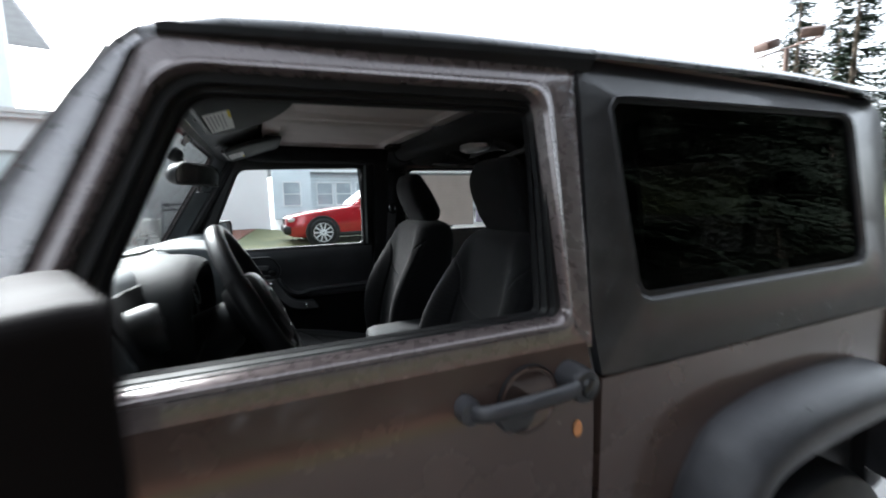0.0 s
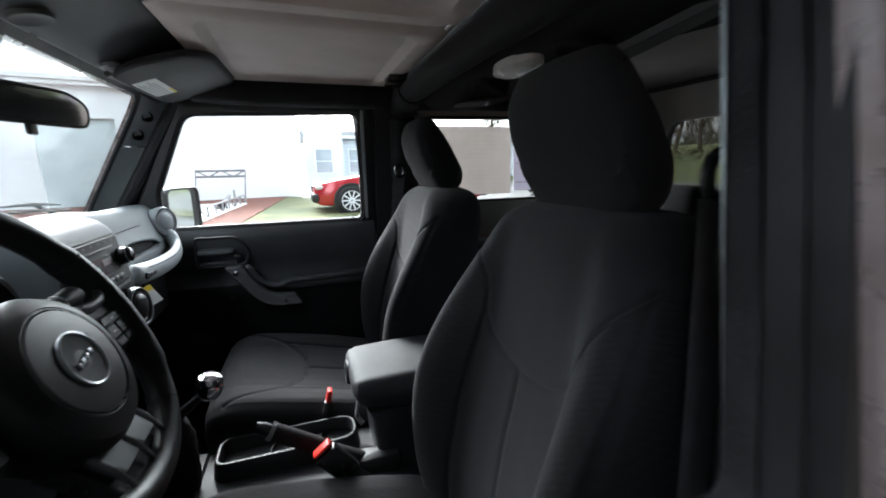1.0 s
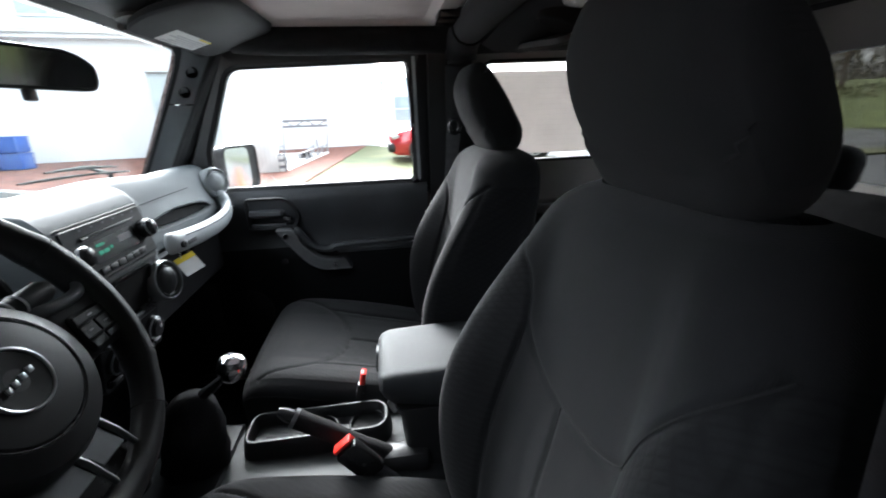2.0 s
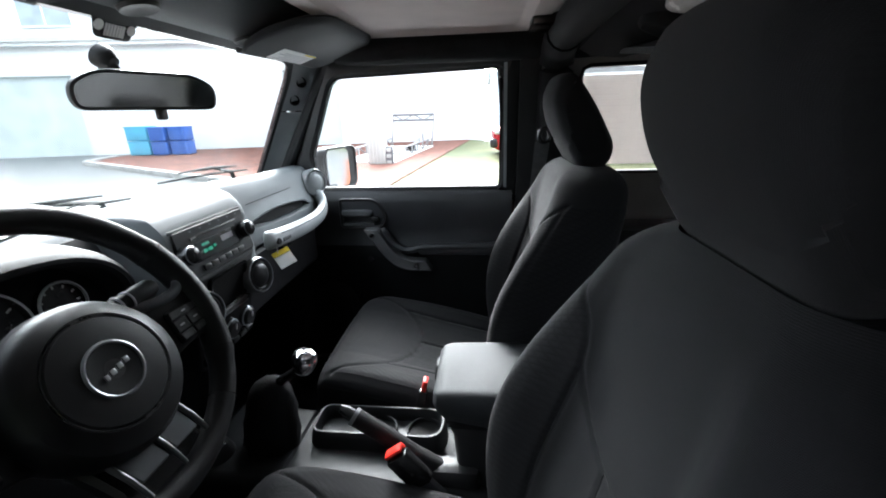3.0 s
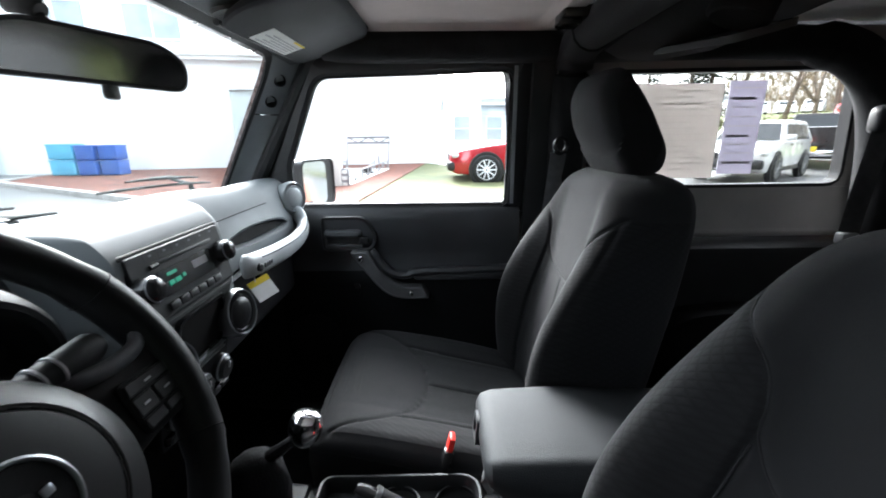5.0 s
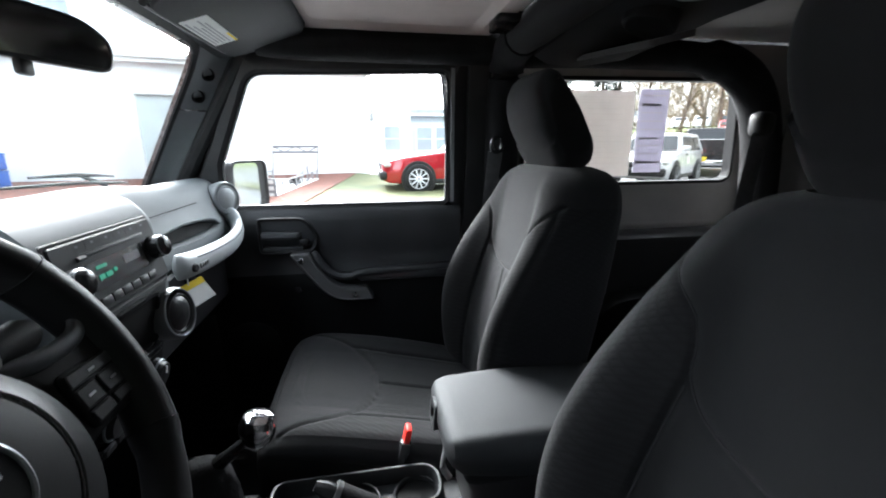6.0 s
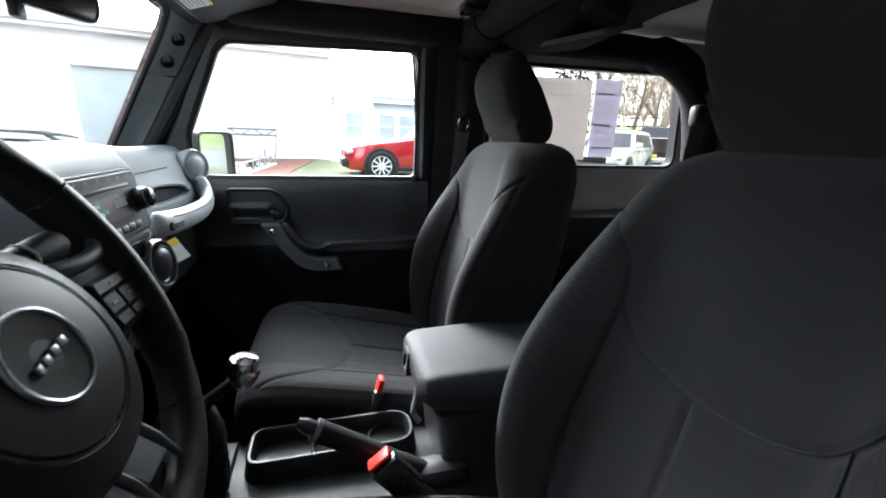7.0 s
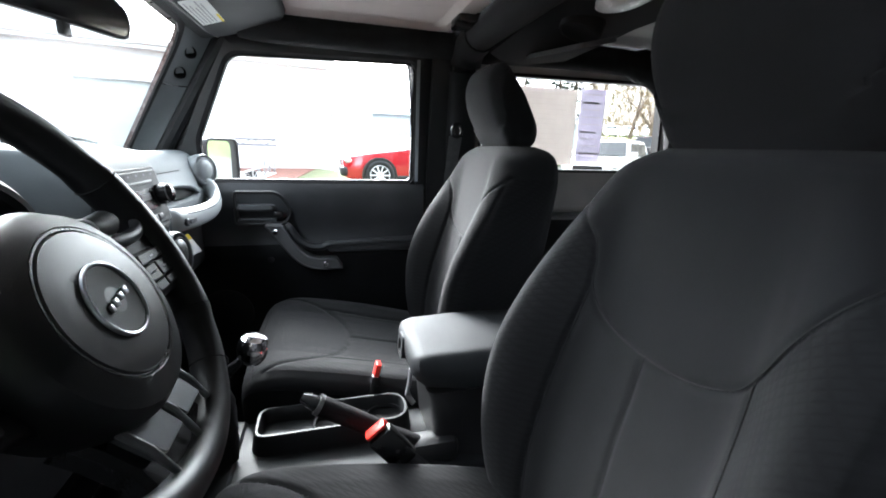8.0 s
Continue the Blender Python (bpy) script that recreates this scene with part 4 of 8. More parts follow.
# dark printed badge at the top of the glass: two discs and seven bars
bm = B()
plate = rounded([(0.676, 1.633), (0.742, 1.633), (0.752, 1.664), (0.664, 1.664)], 0.008, 5)
slab(bm, plate, on_screen, 0.006, 0.008)
badge = part("screen_badge", bm, RUBBER, screen, "black printed patch with white bars")
for k in range(7):
    bm = B()
    slab(bm, rounded([(0.6895 + 0.0056 * k, 1.637), (0.6932 + 0.0056 * k, 1.637), (0.6932 + 0.0056 * k, 1.654), (0.6895 + 0.0056 * k, 1.654)], 0.001, 2), on_screen, 0.009, 0.010)
    part("badge_bar", bm, WHITEINK, badge)
for y in (0.678, 0.740):
    bm = B()
    slab(bm, [(y + 0.0085 * math.cos(a), 1.650 + 0.0072 * math.sin(a)) for a in np.linspace(0, 2 * math.pi, 17)[:-1]], on_screen, 0.009, 0.010)
    part("badge_disc", bm, WHITEINK, badge)
# wipers
for y0, y1 in ((0.42, 0.88), (0.955, 1.37)):
    wiper = thing("wiper", (-0.90, y1, 1.232), "black wiper resting at the foot of the windscreen", "wiper", "windscreen wipers")
    bm = B()
    tube(bm, [on_screen(y0 + (y1 - y0) * f, 1.348 - 0.022 * f + 0.004 * math.sin(math.pi * f), -0.012) for f in np.linspace(0, 1, 9)], [0.002] + [0.0032] * 7 + [0.002], 8)
    part("wiper_blade", bm, PADDING, wiper)
    bm = B()
    tube(bm, [on_screen(y0 + (y1 - y0) * f, 1.348 - 0.022 * f + 0.010 + 0.008 * math.sin(math.pi * f), -0.018) for f in (0.18, 0.34, 0.5, 0.66, 0.84)], [0.002, 0.0035, 0.005, 0.0035, 0.002], 8)
    part("blade_bridge", bm, PADDING, wiper)
    bm = B()
    tube(bm, [on_screen(y0 + (y1 - y0) * 0.5, 1.354, -0.024), on_screen(y1 - 0.06, 1.318, -0.030), on_screen(y1 + 0.01, 1.262, -0.034), (-0.915, y1 + 0.02, 1.225)], [0.0035, 0.006, 0.009, 0.012], 8)
    part("wiper_arm", bm, PADDING, wiper)

for far in (False, True):
    bm = B()
    slab(bm, [(0.020, 1.250), (0.030, 1.250), (0.024, 1.640), (0.014, 1.640)], on_side(far), 0.060, 0.070)
    part("pillar_edge", bm, SILVER, passenger_door if far else driver_door, "pale metal edge of the window channel")

# ---- padded roll bar and sound bar ----
bar = thing("roll_bar", (0.2, MID, 0.55), "black padded roll bar with overhead speaker pods", "roll bar")
for far in (False, True):
    y = Y(0.085, far)
    bm = B()
    tube(bm, smooth_line([(-0.50, y, 1.695), (-0.42, y, 1.688), (-0.2, y, 1.686), (0.08, y, 1.686), (0.16, y, 1.682)], 4), 0.044, 14)
    part("side_rail", bm, PADDING, bar, "black padded side rail")
    bm = B()
    tube(bm, smooth_line([(0.165, Y(0.06, far), 0.62), (0.165, Y(0.06, far), 1.0), (0.165, Y(0.072, far), 1.35), (0.165, Y(0.085, far), 1.58), (0.165, Y(0.12, far), 1.665), (0.165, Y(0.22, far), 1.69)], 5), 0.05, 14)
    part("main_hoop_leg", bm, PADDING, bar, "black padded hoop leg")
    bm = B()
    tube(bm, smooth_line([(0.17, y, 1.682), (0.5, y, 1.69), (0.80, y, 1.685), (0.93, y, 1.655), (1.02, y, 1.575), (1.07, y, 1.44), (1.095, y, 1.25), (1.10, y, 1.0)], 5), [0.044] * 11 + [0.058] * 25, 14)
    part("rear_rail", bm, PADDING, bar, "black padded rear rail bending down")
for far in (False, True):
    bm = B()
    slab(bm, rounded([(0.062, 1.10), (0.125, 1.10), (0.125, 1.74), (0.062, 1.74)], 0.01, 3), on_side(far), 0.052, 0.085)
    part("pillar_cover", bm, PLASTIC, bar, "black plastic pillar cover")
bm = B()
tube(bm, [(0.165, 0.15, 1.69), (0.165, MID, 1.70), (0.165, WIDTH - 0.15, 1.69)], 0.045, 14)
part("cross_bar", bm, PADDING, bar)
bm = B()
rings = []
for y in np.linspace(0.20, WIDTH - 0.20, 25):
    e = abs(y - MID) / 0.53
    drop = 0.03 * max(0, (e - 0.45) / 0.55) ** 0.7 if e > 0.45 else 0.0
    sec = [(0.20, 1.74), (0.205, 1.68 - drop), (0.24, 1.662 - drop), (0.32, 1.655 - drop), (0.46, 1.665 - drop * 0.6), (0.53, 1.74)]
    rings.append([Vector((x, y, z)) for x, z in sec])
loft(bm, rings)
sound = part("sound_bar", bm, PADDING, bar, "black overhead sound bar")
for far in (False, True):
    m = axis_at((0.290, Y(0.54, far), 1.636), (-0.35, 0.0, -1))
    bm = B()
    lathe(bm, [(0.0, 0.0), (0.035, 0.001), (0.040, 0.004), (0.046, 0.003), (0.049, -0.002), (0.049, -0.03)], m, 28)
    part("speaker_grille", bm, PADDING, sound, "round black speaker grille")
    bm = B()
    pl = rounded([(0.292, 0.255), (0.272, 0.575), (0.385, 0.560), (0.375, 0.285)], 0.02, 5)
    slab(bm, pl, lambda u, v, t: Vector((u, Y(v, far), 1.631 - 0.10 * (v - 0.255) + 0.25 * (u - 0.30) + t)), 0.0, 0.012)
    part("pod_panel", bm, PODGREY, sound, "grey panel on the overhead pod")
bm = B()
rings = [[Vector((0.27 + a * r, MID + b * r * 1.3, 1.655 - d)) for a, b in [(0.035 * math.cos(w), 0.06 * math.sin(w)) for w in np.linspace(0, 2 * math.pi, 25)[:-1]]] for r, d in ((1.15, -0.01), (1.15, 0.006), (1.0, 0.012), (0.7, 0.018), (0.2, 0.02))]
loft(bm, rings)
part("dome_lamp", bm, LENS, sound, "clear faceted dome lamp lens")


# rain beads standing on the driver's side
beads = tagged(new("water_beads"), "small rain beads and runs on the wet paint and hardtop", "water drops", kind="stuff")
rnd = random.Random(3)
bm = B()
sd_ = on_side(False)
spots = [(rnd.uniform(0.046, 0.084), rnd.uniform(1.215, 1.68), -0.0012) for _ in range(560)]
spots += [(rnd.uniform(0.10, 0.205), rnd.uniform(1.15, 1.72), -0.0002) for _ in range(300)]
spots += [(rnd.uniform(0.22, 1.1), rnd.uniform(1.15, 1.245), -0.0002) for _ in range(160)]
spots += [(rnd.uniform(-0.62, 0.06), rnd.uniform(1.10, 1.205), 0.0) for _ in range(120)]
for x, z, t in spots:
    r = rnd.choice((0.0008, 0.0010, 0.0013, 0.0018))
    tall = rnd.choice((1.0, 1.0, 1.3, 2.2))
    ring0 = [sd_(x + r * math.cos(w), z + r * tall * math.sin(w), t) for w in np.linspace(0, 2 * math.pi, 8)[:-1]]
    ring1 = [sd_(x + 0.62 * r * math.cos(w), z + 0.62 * r * tall * math.sin(w), t - r * 0.35) for w in np.linspace(0, 2 * math.pi, 8)[:-1]]
    loft(bm, [ring0, ring1])
part("beads", bm, WATER, beads, fix=False, smooth=80)
# ---- front seats ----
BACK = smooth_line([  # height, half width, front, bolster, rear, how far the front edge falls back at the shoulder
    (0.72, 0.20, 0.040, 0.02, 0.13, 0.0), (0.80, 0.245, 0.042, 0.055, 0.160, 0.0), (0.90, 0.258, 0.050, 0.078, 0.185, 0.0), (1.00, 0.260, 0.066, 0.092, 0.205, 0.0),
    (1.08, 0.257, 0.084, 0.092, 0.222, 0.0), (1.16, 0.250, 0.100, 0.074, 0.240, 0.010), (1.24, 0.238, 0.112, 0.044, 0.256, 0.035), (1.30, 0.226, 0.122, 0.022, 0.266, 0.065),
    (1.345, 0.205, 0.132, 0.008, 0.268, 0.075), (1.368, 0.175, 0.148, 0.0, 0.258, 0.06), (1.380, 0.13, 0.168, 0.0, 0.240, 0.03)], 18)
# across one half of the seat back: share of the half width, share of the bolster, share of the way to the rear, steps
HALF = [(0.0, 0.0, 0.0), (0.22, 0.0, 0.0), (0.42, 0.05, 0.0), (0.54, 0.34, 0.0), (0.68, 0.82, 0.0), (0.79, 1.0, 0.0), (0.90, 0.80, 0.0), (0.975, 0.15, 0.10), (1.0, 0.0, 0.40), (0.985, 0.0, 0.72), (0.90, 0.0, 0.93), (0.60, 0.0, 1.0), (0.0, 0.0, 1.0)]
HALF_S = smooth_line(HALF, 14)


def half_point(h, row):
    """A point of one half of the seat back, from its share round the section and its height row."""
    f, bo, way = h
    z, w, xf, depth, xr, fall = row
    x = xf - depth * bo + (xr - xf) * max(0.0, way)
    if way < 0.9:
        x += fall * max(0.0, (f - 0.58) / 0.42) ** 2 * (1 - max(0.0, way))
    return Vector((x, w * min(1.0, f), z))


def to_lines(pts, lines):
    """Distance of points in a plane to the nearest of some polylines."""
    p = np.array(pts, float)
    best = np.full(len(p), 9.0)
    for line in lines:
        q = np.array(line, float)
        for a, b in zip(q, q[1:]):
            d = b - a
            s = np.clip(((p - a) @ d) / max(float(d @ d), 1e-12), 0, 1)
            best = np.minimum(best, np.hypot(*(p - a - s[:, None] * d).T))
    return best


def patches(rings, groove, kind_of, closed):
    """Split a grid of rings into one bmesh for each kind of panel, with seams pressed in along the surface normal."""
    n, k = len(rings), len(rings[0])
    pts = np.array([[tuple(p) for p in r] for r in rings])
    if closed:
        du = np.roll(pts, -1, 1) - np.roll(pts, 1, 1)
    else:
        du = np.gradient(pts, axis=1)
    dv = np.gradient(pts, axis=0)
    nrm_ = np.cross(du, dv)
    nrm_ /= np.maximum(np.linalg.norm(nrm_, axis=2, keepdims=True), 1e-9)
    centre = pts.mean(axis=(0, 1))
    turned_ = float(((pts - centre) * nrm_).sum()) < 0
    if turned_:
        nrm_ = -nrm_
    pts = pts - nrm_ * groove[:, :, None]
    out = {}
    for i in range(n - 1):
        for j in range(k if closed else k - 1):
            kd = kind_of(i, j)
            if kd is None:
                continue
            bm, vs = out.setdefault(kd, (B(), {}))
            quad = []
            for a, b in ((i, j), (i, (j + 1) % k), (i + 1, (j + 1) % k), (i + 1, j)):
                if (a, b) not in vs:
                    vs[a, b] = bm.verts.new(pts[a, b])
                quad.append(vs[a, b])
            bm.faces.new(quad[::-1] if turned_ else quad)
    return {kd: v[0] for kd, v in out.items()}


def front_seat(yc, far):
    """Cloth bucket seat: panelled cushion and backrest with pressed seams, headrest, plinth and recliner."""
    st = thing("front_seat", (-0.1, yc, 0.53), "charcoal cloth bucket seat with a separate headrest" + (", beside the passenger door" if far else ", behind the steering wheel"), "car seat", "front seats")
    rows = [BACK[i] for i in range(len(BACK))]
    hs = list(HALF_S)
    loop = [(1, h) for h in hs] + [(-1, h) for h in hs[-2:0:-1]]
    rings = []
    for row in rows:
        ring = []
        for sg, h in loop:
            p = half_point(h, row)
            ring.append(Vector((p.x, yc + sg * p.y, p.z)))
        rings.append(ring)
    # seams on the front, in shares of the half width and height
    yoke = smooth_line([(-0.88, 1.305), (-0.74, 1.268), (-0.62, 1.226), (-0.52, 1.186), (-0.40, 1.152), (-0.22, 1.134), (0.0, 1.129), (0.22, 1.134), (0.40, 1.150), (0.49, 1.185), (0.52, 1.225), (0.60, 1.262), (0.86, 1.305)], 5)
    sides = [smooth_line([(sg * 0.50, 1.176), (sg * 0.51, 1.10), (sg * 0.53, 0.95), (sg * 0.57, 0.78)], 6) for sg in (-1, 1)]
    mid = [[(0.04, 1.129), (0.03, 0.95), (0.03, 0.78)]]
    edge = [smooth_line([(sg * 0.86, 1.305), (sg * 0.90, 1.22), (sg * 0.905, 1.05), (sg * 0.90, 0.80)], 6) for sg in (-1, 1)]
    n, k = len(rings), len(loop)
    front = np.array([h[2] < 0.2 for _, h in loop])
    uz = np.array([[(sg * h[0], row[0]) for sg, h in loop] for row in rows])
    met = uz.copy().reshape(-1, 2)
    met[:, 0] *= 0.25
    scaled = [[(a * 0.25, b) for a, b in line] for line in [yoke] + sides + mid]
    g = 0.0036 * np.exp(-(to_lines(met, scaled) / 0.0040) ** 2) + 0.0025 * np.exp(-(to_lines(met, [[(a * 0.25, b) for a, b in line] for line in edge]) / 0.004) ** 2)
    g = g.reshape(n, k) * front[None, :]
    yx, yz = [q[0] for q in yoke], [q[1] for q in yoke]

    def kind_of(i, j):
        sg, h = loop[j]
        sg2, h2 = loop[(j + 1) % k]
        f = (sg * h[0] + sg2 * h2[0]) / 2
        z = (rows[i][0] + rows[i + 1][0]) / 2
        way = (h[2] + h2[2]) / 2
        if way > 0.86:
            return "rear"
        if z > 1.305 or (abs(f) < 0.86 and z > float(np.interp(f, yx, yz))):
            return "yoke"
        s_ = float(np.interp(z, [0.78, 0.95, 1.10, 1.20, 1.225, 1.262, 1.305], [0.57, 0.53, 0.51, 0.50, 0.52, 0.60, 0.86] if f > 0 else [0.57, 0.53, 0.51, 0.56, 0.62, 0.72, 0.88]))
        if abs(f) > s_:
            return "bolster_l" if f < 0 else "bolster_r"
        return "centre"
    made = patches(rings, g, kind_of, True)
    back = None
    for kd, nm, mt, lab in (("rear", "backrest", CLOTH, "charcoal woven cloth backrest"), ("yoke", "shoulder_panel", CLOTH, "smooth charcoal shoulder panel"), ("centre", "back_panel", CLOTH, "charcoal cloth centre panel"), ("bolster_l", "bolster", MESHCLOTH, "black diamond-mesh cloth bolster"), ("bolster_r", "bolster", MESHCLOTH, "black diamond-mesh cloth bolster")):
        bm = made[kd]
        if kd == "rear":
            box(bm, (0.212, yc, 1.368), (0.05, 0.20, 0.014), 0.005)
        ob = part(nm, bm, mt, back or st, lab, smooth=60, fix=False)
        back = back or ob
    fs = [h for h in hs if h[2] < 0.12 and h[0] <= 0.96]

    def on_back(u, z, off):
        row = [float(np.interp(z, [r[0] for r in rows], [r[q] for r in rows])) for q in range(6)]
        h = [float(np.interp(abs(u), [q[0] for q in fs], [q[m_] for q in fs])) for m_ in range(3)]
        p = half_point(h, row)
        return Vector((p.x + off, yc + math.copysign(p.y, u), p.z))
    for line in [yoke] + sides + mid:
        bm = B()
        tube(bm, [on_back(u, z, 0.0026) for u, z in line], 0.0010, 6)
        part("back_seam", bm, SEAM, back)
    # headrest: a block that leans forward, its front undercut
    bm = B()
    prof = resample(rounded([(0.180, 1.369), (0.246, 1.374), (0.256, 1.420), (0.205, 1.515), (0.160, 1.580), (0.124, 1.578), (0.104, 1.530), (0.120, 1.462)], [0.014, 0.022, 0.035, 0.04, 0.022, 0.022, 0.03, 0.03], 6), 64)
    cen = Vector((0.172, 1.482))
    rg = []
    for f in [-1.0, -0.985, -0.95, -0.90, -0.83, -0.72, -0.5, -0.25, 0.0, 0.25, 0.5, 0.72, 0.83, 0.90, 0.95, 0.985, 1.0]:
        s_ = 1 - 0.03 * f * f - 0.30 * max(0.0, (abs(f) - 0.70) / 0.30) ** 2.6
        ring = []
        for p in prof:
            q = cen + (p - cen) * s_
            hw = 0.121 - 0.010 * max(0.0, (p.y - 1.50) / 0.08)
            ring.append(Vector((q.x + 0.010 * f * f * (1 if q.x < 0.15 else 0), yc + hw * f, q.y)))
        rg.append(ring)
    loft(bm, rg)
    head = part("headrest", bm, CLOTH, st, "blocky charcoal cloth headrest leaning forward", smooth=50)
    for y in (-0.06, 0.06):
        bm = B()
        tube(bm, [(0.205, yc + y, 1.34), (0.212, yc + y, 1.40)], 0.007, 10)
        part("headrest_post", bm, STEEL, st, "steel headrest post")
    # cushion
    prof = smooth_line([  # x, half width, top at the middle, bolster, bottom
        (-0.470, 0.185, 0.800, 0.0, 0.74), (-0.474, 0.205, 0.836, 0.0, 0.735), (-0.462, 0.222, 0.868, 0.0, 0.73), (-0.435, 0.236, 0.884, 0.004, 0.725), (-0.38, 0.248, 0.885, 0.012, 0.72), (-0.28, 0.255, 0.864, 0.018, 0.71), (-0.15, 0.259, 0.832, 0.022, 0.705),
        (-0.02, 0.257, 0.802, 0.018, 0.70), (0.06, 0.242, 0.785, 0.012, 0.70), (0.10, 0.20, 0.77, 0.0, 0.72)], 16)
    prof = [q - np.array([0, 0, 0.0 if far else 0.016, 0, 0]) for q in prof]
    us = [-1.0, -0.995, -0.985, -0.97, -0.95, -0.925] + [float(u) for u in np.linspace(-0.90, 0.90, 131)] + [0.925, 0.95, 0.97, 0.985, 0.995, 1.0]
    lift = ([0, 0.35, 0.50, 0.62, 0.74, 0.86, 0.93, 1.0], [0, 0.03, 0.18, 0.62, 0.96, 1.0, 0.80, 0.25])
    rings = []
    for x, w, zt, bo, zb in prof:
        ring = []
        for u in us:
            e = max(0.0, (abs(u) - 0.80) / 0.20)
            ring.append(Vector((x + 0.006 * u * u, yc + w * u, zt + bo * float(np.interp(abs(u), *lift)) - 0.030 * (1 - math.sqrt(max(0.0, 1 - e * e))))))
        rings.append(ring)
    n, k = len(rings), len(us)
    arc = smooth_line([(-0.90, -0.425), (-0.82, -0.395), (-0.68, -0.325), (-0.48, -0.268), (-0.25, -0.236), (0.0, -0.226), (0.25, -0.236), (0.48, -0.268), (0.68, -0.325), (0.82, -0.395), (0.90, -0.425)], 5)
    lines = [arc, [(0.0, -0.226), (0.0, 0.06)]] + [smooth_line([(sg * 0.60, -0.295), (sg * 0.57, -0.18), (sg * 0.56, 0.06)], 5) for sg in (-1, 1)]
    edges_ = [[(sg * 0.93, -0.46), (sg * 0.93, 0.05)] for sg in (-1, 1)] + [[(-0.93, -0.452), (0.93, -0.452)]]
    ux = np.array([[(u * 0.25, row[0]) for u in us] for row in prof]).reshape(-1, 2)
    sc = lambda ls: [[(a * 0.25, b) for a, b in line] for line in ls]
    g = (0.0055 * np.exp(-(to_lines(ux, sc(lines)) / 0.0036) ** 2) + 0.002 * np.exp(-(to_lines(ux, sc(edges_)) / 0.004) ** 2)).reshape(n, k)
    ax, az = [q[0] for q in arc], [q[1] for q in arc]

    def cush_kind(i, j):
        u, x = (us[j] + us[j + 1]) / 2, (prof[i][0] + prof[i + 1][0]) / 2
        if abs(u) > 0.90 or x < float(np.interp(u, ax, az)):
            return "front"
        if abs(u) > float(np.interp(x, [-0.295, -0.18, 0.06], [0.60, 0.57, 0.56])):
            return "side_l" if u < 0 else "side_r"
        return "insert"
    made = patches(rings, g, cush_kind, False)
    bm = B()
    low = [[Vector((x + 0.006, yc + sg * w, zt + bo * 0.25 - 0.031)) for sg in (-1, 1)] + [Vector((x + 0.008, yc + sg * w * 0.97, zb)) for sg in (1, -1)] for x, w, zt, bo, zb in prof]
    loft(bm, low)
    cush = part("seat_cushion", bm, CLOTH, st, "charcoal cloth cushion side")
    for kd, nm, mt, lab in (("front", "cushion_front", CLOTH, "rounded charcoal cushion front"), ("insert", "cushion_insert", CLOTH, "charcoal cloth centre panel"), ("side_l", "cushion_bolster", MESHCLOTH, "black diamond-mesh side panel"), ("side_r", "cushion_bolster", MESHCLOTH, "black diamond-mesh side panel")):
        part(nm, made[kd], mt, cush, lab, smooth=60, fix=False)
    # side cover, plinth and rails
    for sg in (-1, 1):
        bm = B()
        box(bm, (-0.13, yc + sg * 0.235, 0.715), (0.52, 0.025, 0.075), 0.012)
        part("side_cover", bm, PLASTIC, st)
        bm = B()
        box(bm, (-0.15, yc + sg * 0.19, 0.615), (0.50, 0.04, 0.17), 0.01)
        part("seat_rail", bm, PLASTIC, st)
    bm = B()
    box(bm, (0.10, yc + (0.268 if not far else -0.268), 0.80), (0.07, 0.02, 0.06), 0.012)
    lathe(bm, [(0.03, 0), (0.03, 0.02), (0.026, 0.026), (0, 0.026)], axis_at((0.10, yc + (0.262 if not far else -0.262), 0.80), (0, 1 if not far else -1, 0)), 18)
    part("recliner_cover", bm, PLASTIC, st)
    return st


front_seat(0.37, False)
front_seat(1.09, True)

# belt buckles between seat and console
for y in (0.632, 0.850):
    k = thing("belt_buckle", (-0.12, y, 0.70), "black seat belt buckle with a red release button", "belt buckle", "belt buckles")
    d = (Vector((-0.62, 0, 0.78)) if y < MID else Vector((0.22, 0, 0.97))).normalized()
    top_p = Vector((-0.195, y, 0.886)) if y < MID else Vector((-0.166, y, 0.886))
    m = axis_at(top_p, d, (0, 1, 0))
    bm = B()
    box(bm, (0, 0, -0.046 if y < MID else -0.062), (0.05 if y < MID else 0.022, 0.026, 0.082), 0.007)
    bm.transform(m)
    part("buckle_body", bm, GLOSSY, k)
    bm = B()
    if y < MID:
        box(bm, (0, 0.0095, -0.012), (0.040, 0.009, 0.036), 0.003)
        box(bm, (0, 0.002, 0.002), (0.040, 0.020, 0.008), 0.003)
    else:
        box(bm, (0, 0.004, -0.016), (0.012, 0.026, 0.046), 0.003)
    bm.transform(m)
    part("release_button", bm, REDPLASTIC, k, "bright red release button")
    bm = B()
    tube(bm, [top_p - d * 0.08, top_p - d * 0.12 + Vector((0.01, 0, 0)), (-0.06, y, 0.66)], [0.02, 0.016, 0.016], 10, 0.45, up=(0, 1, 0))
    part("buckle_stalk", bm, WEBBING, k)

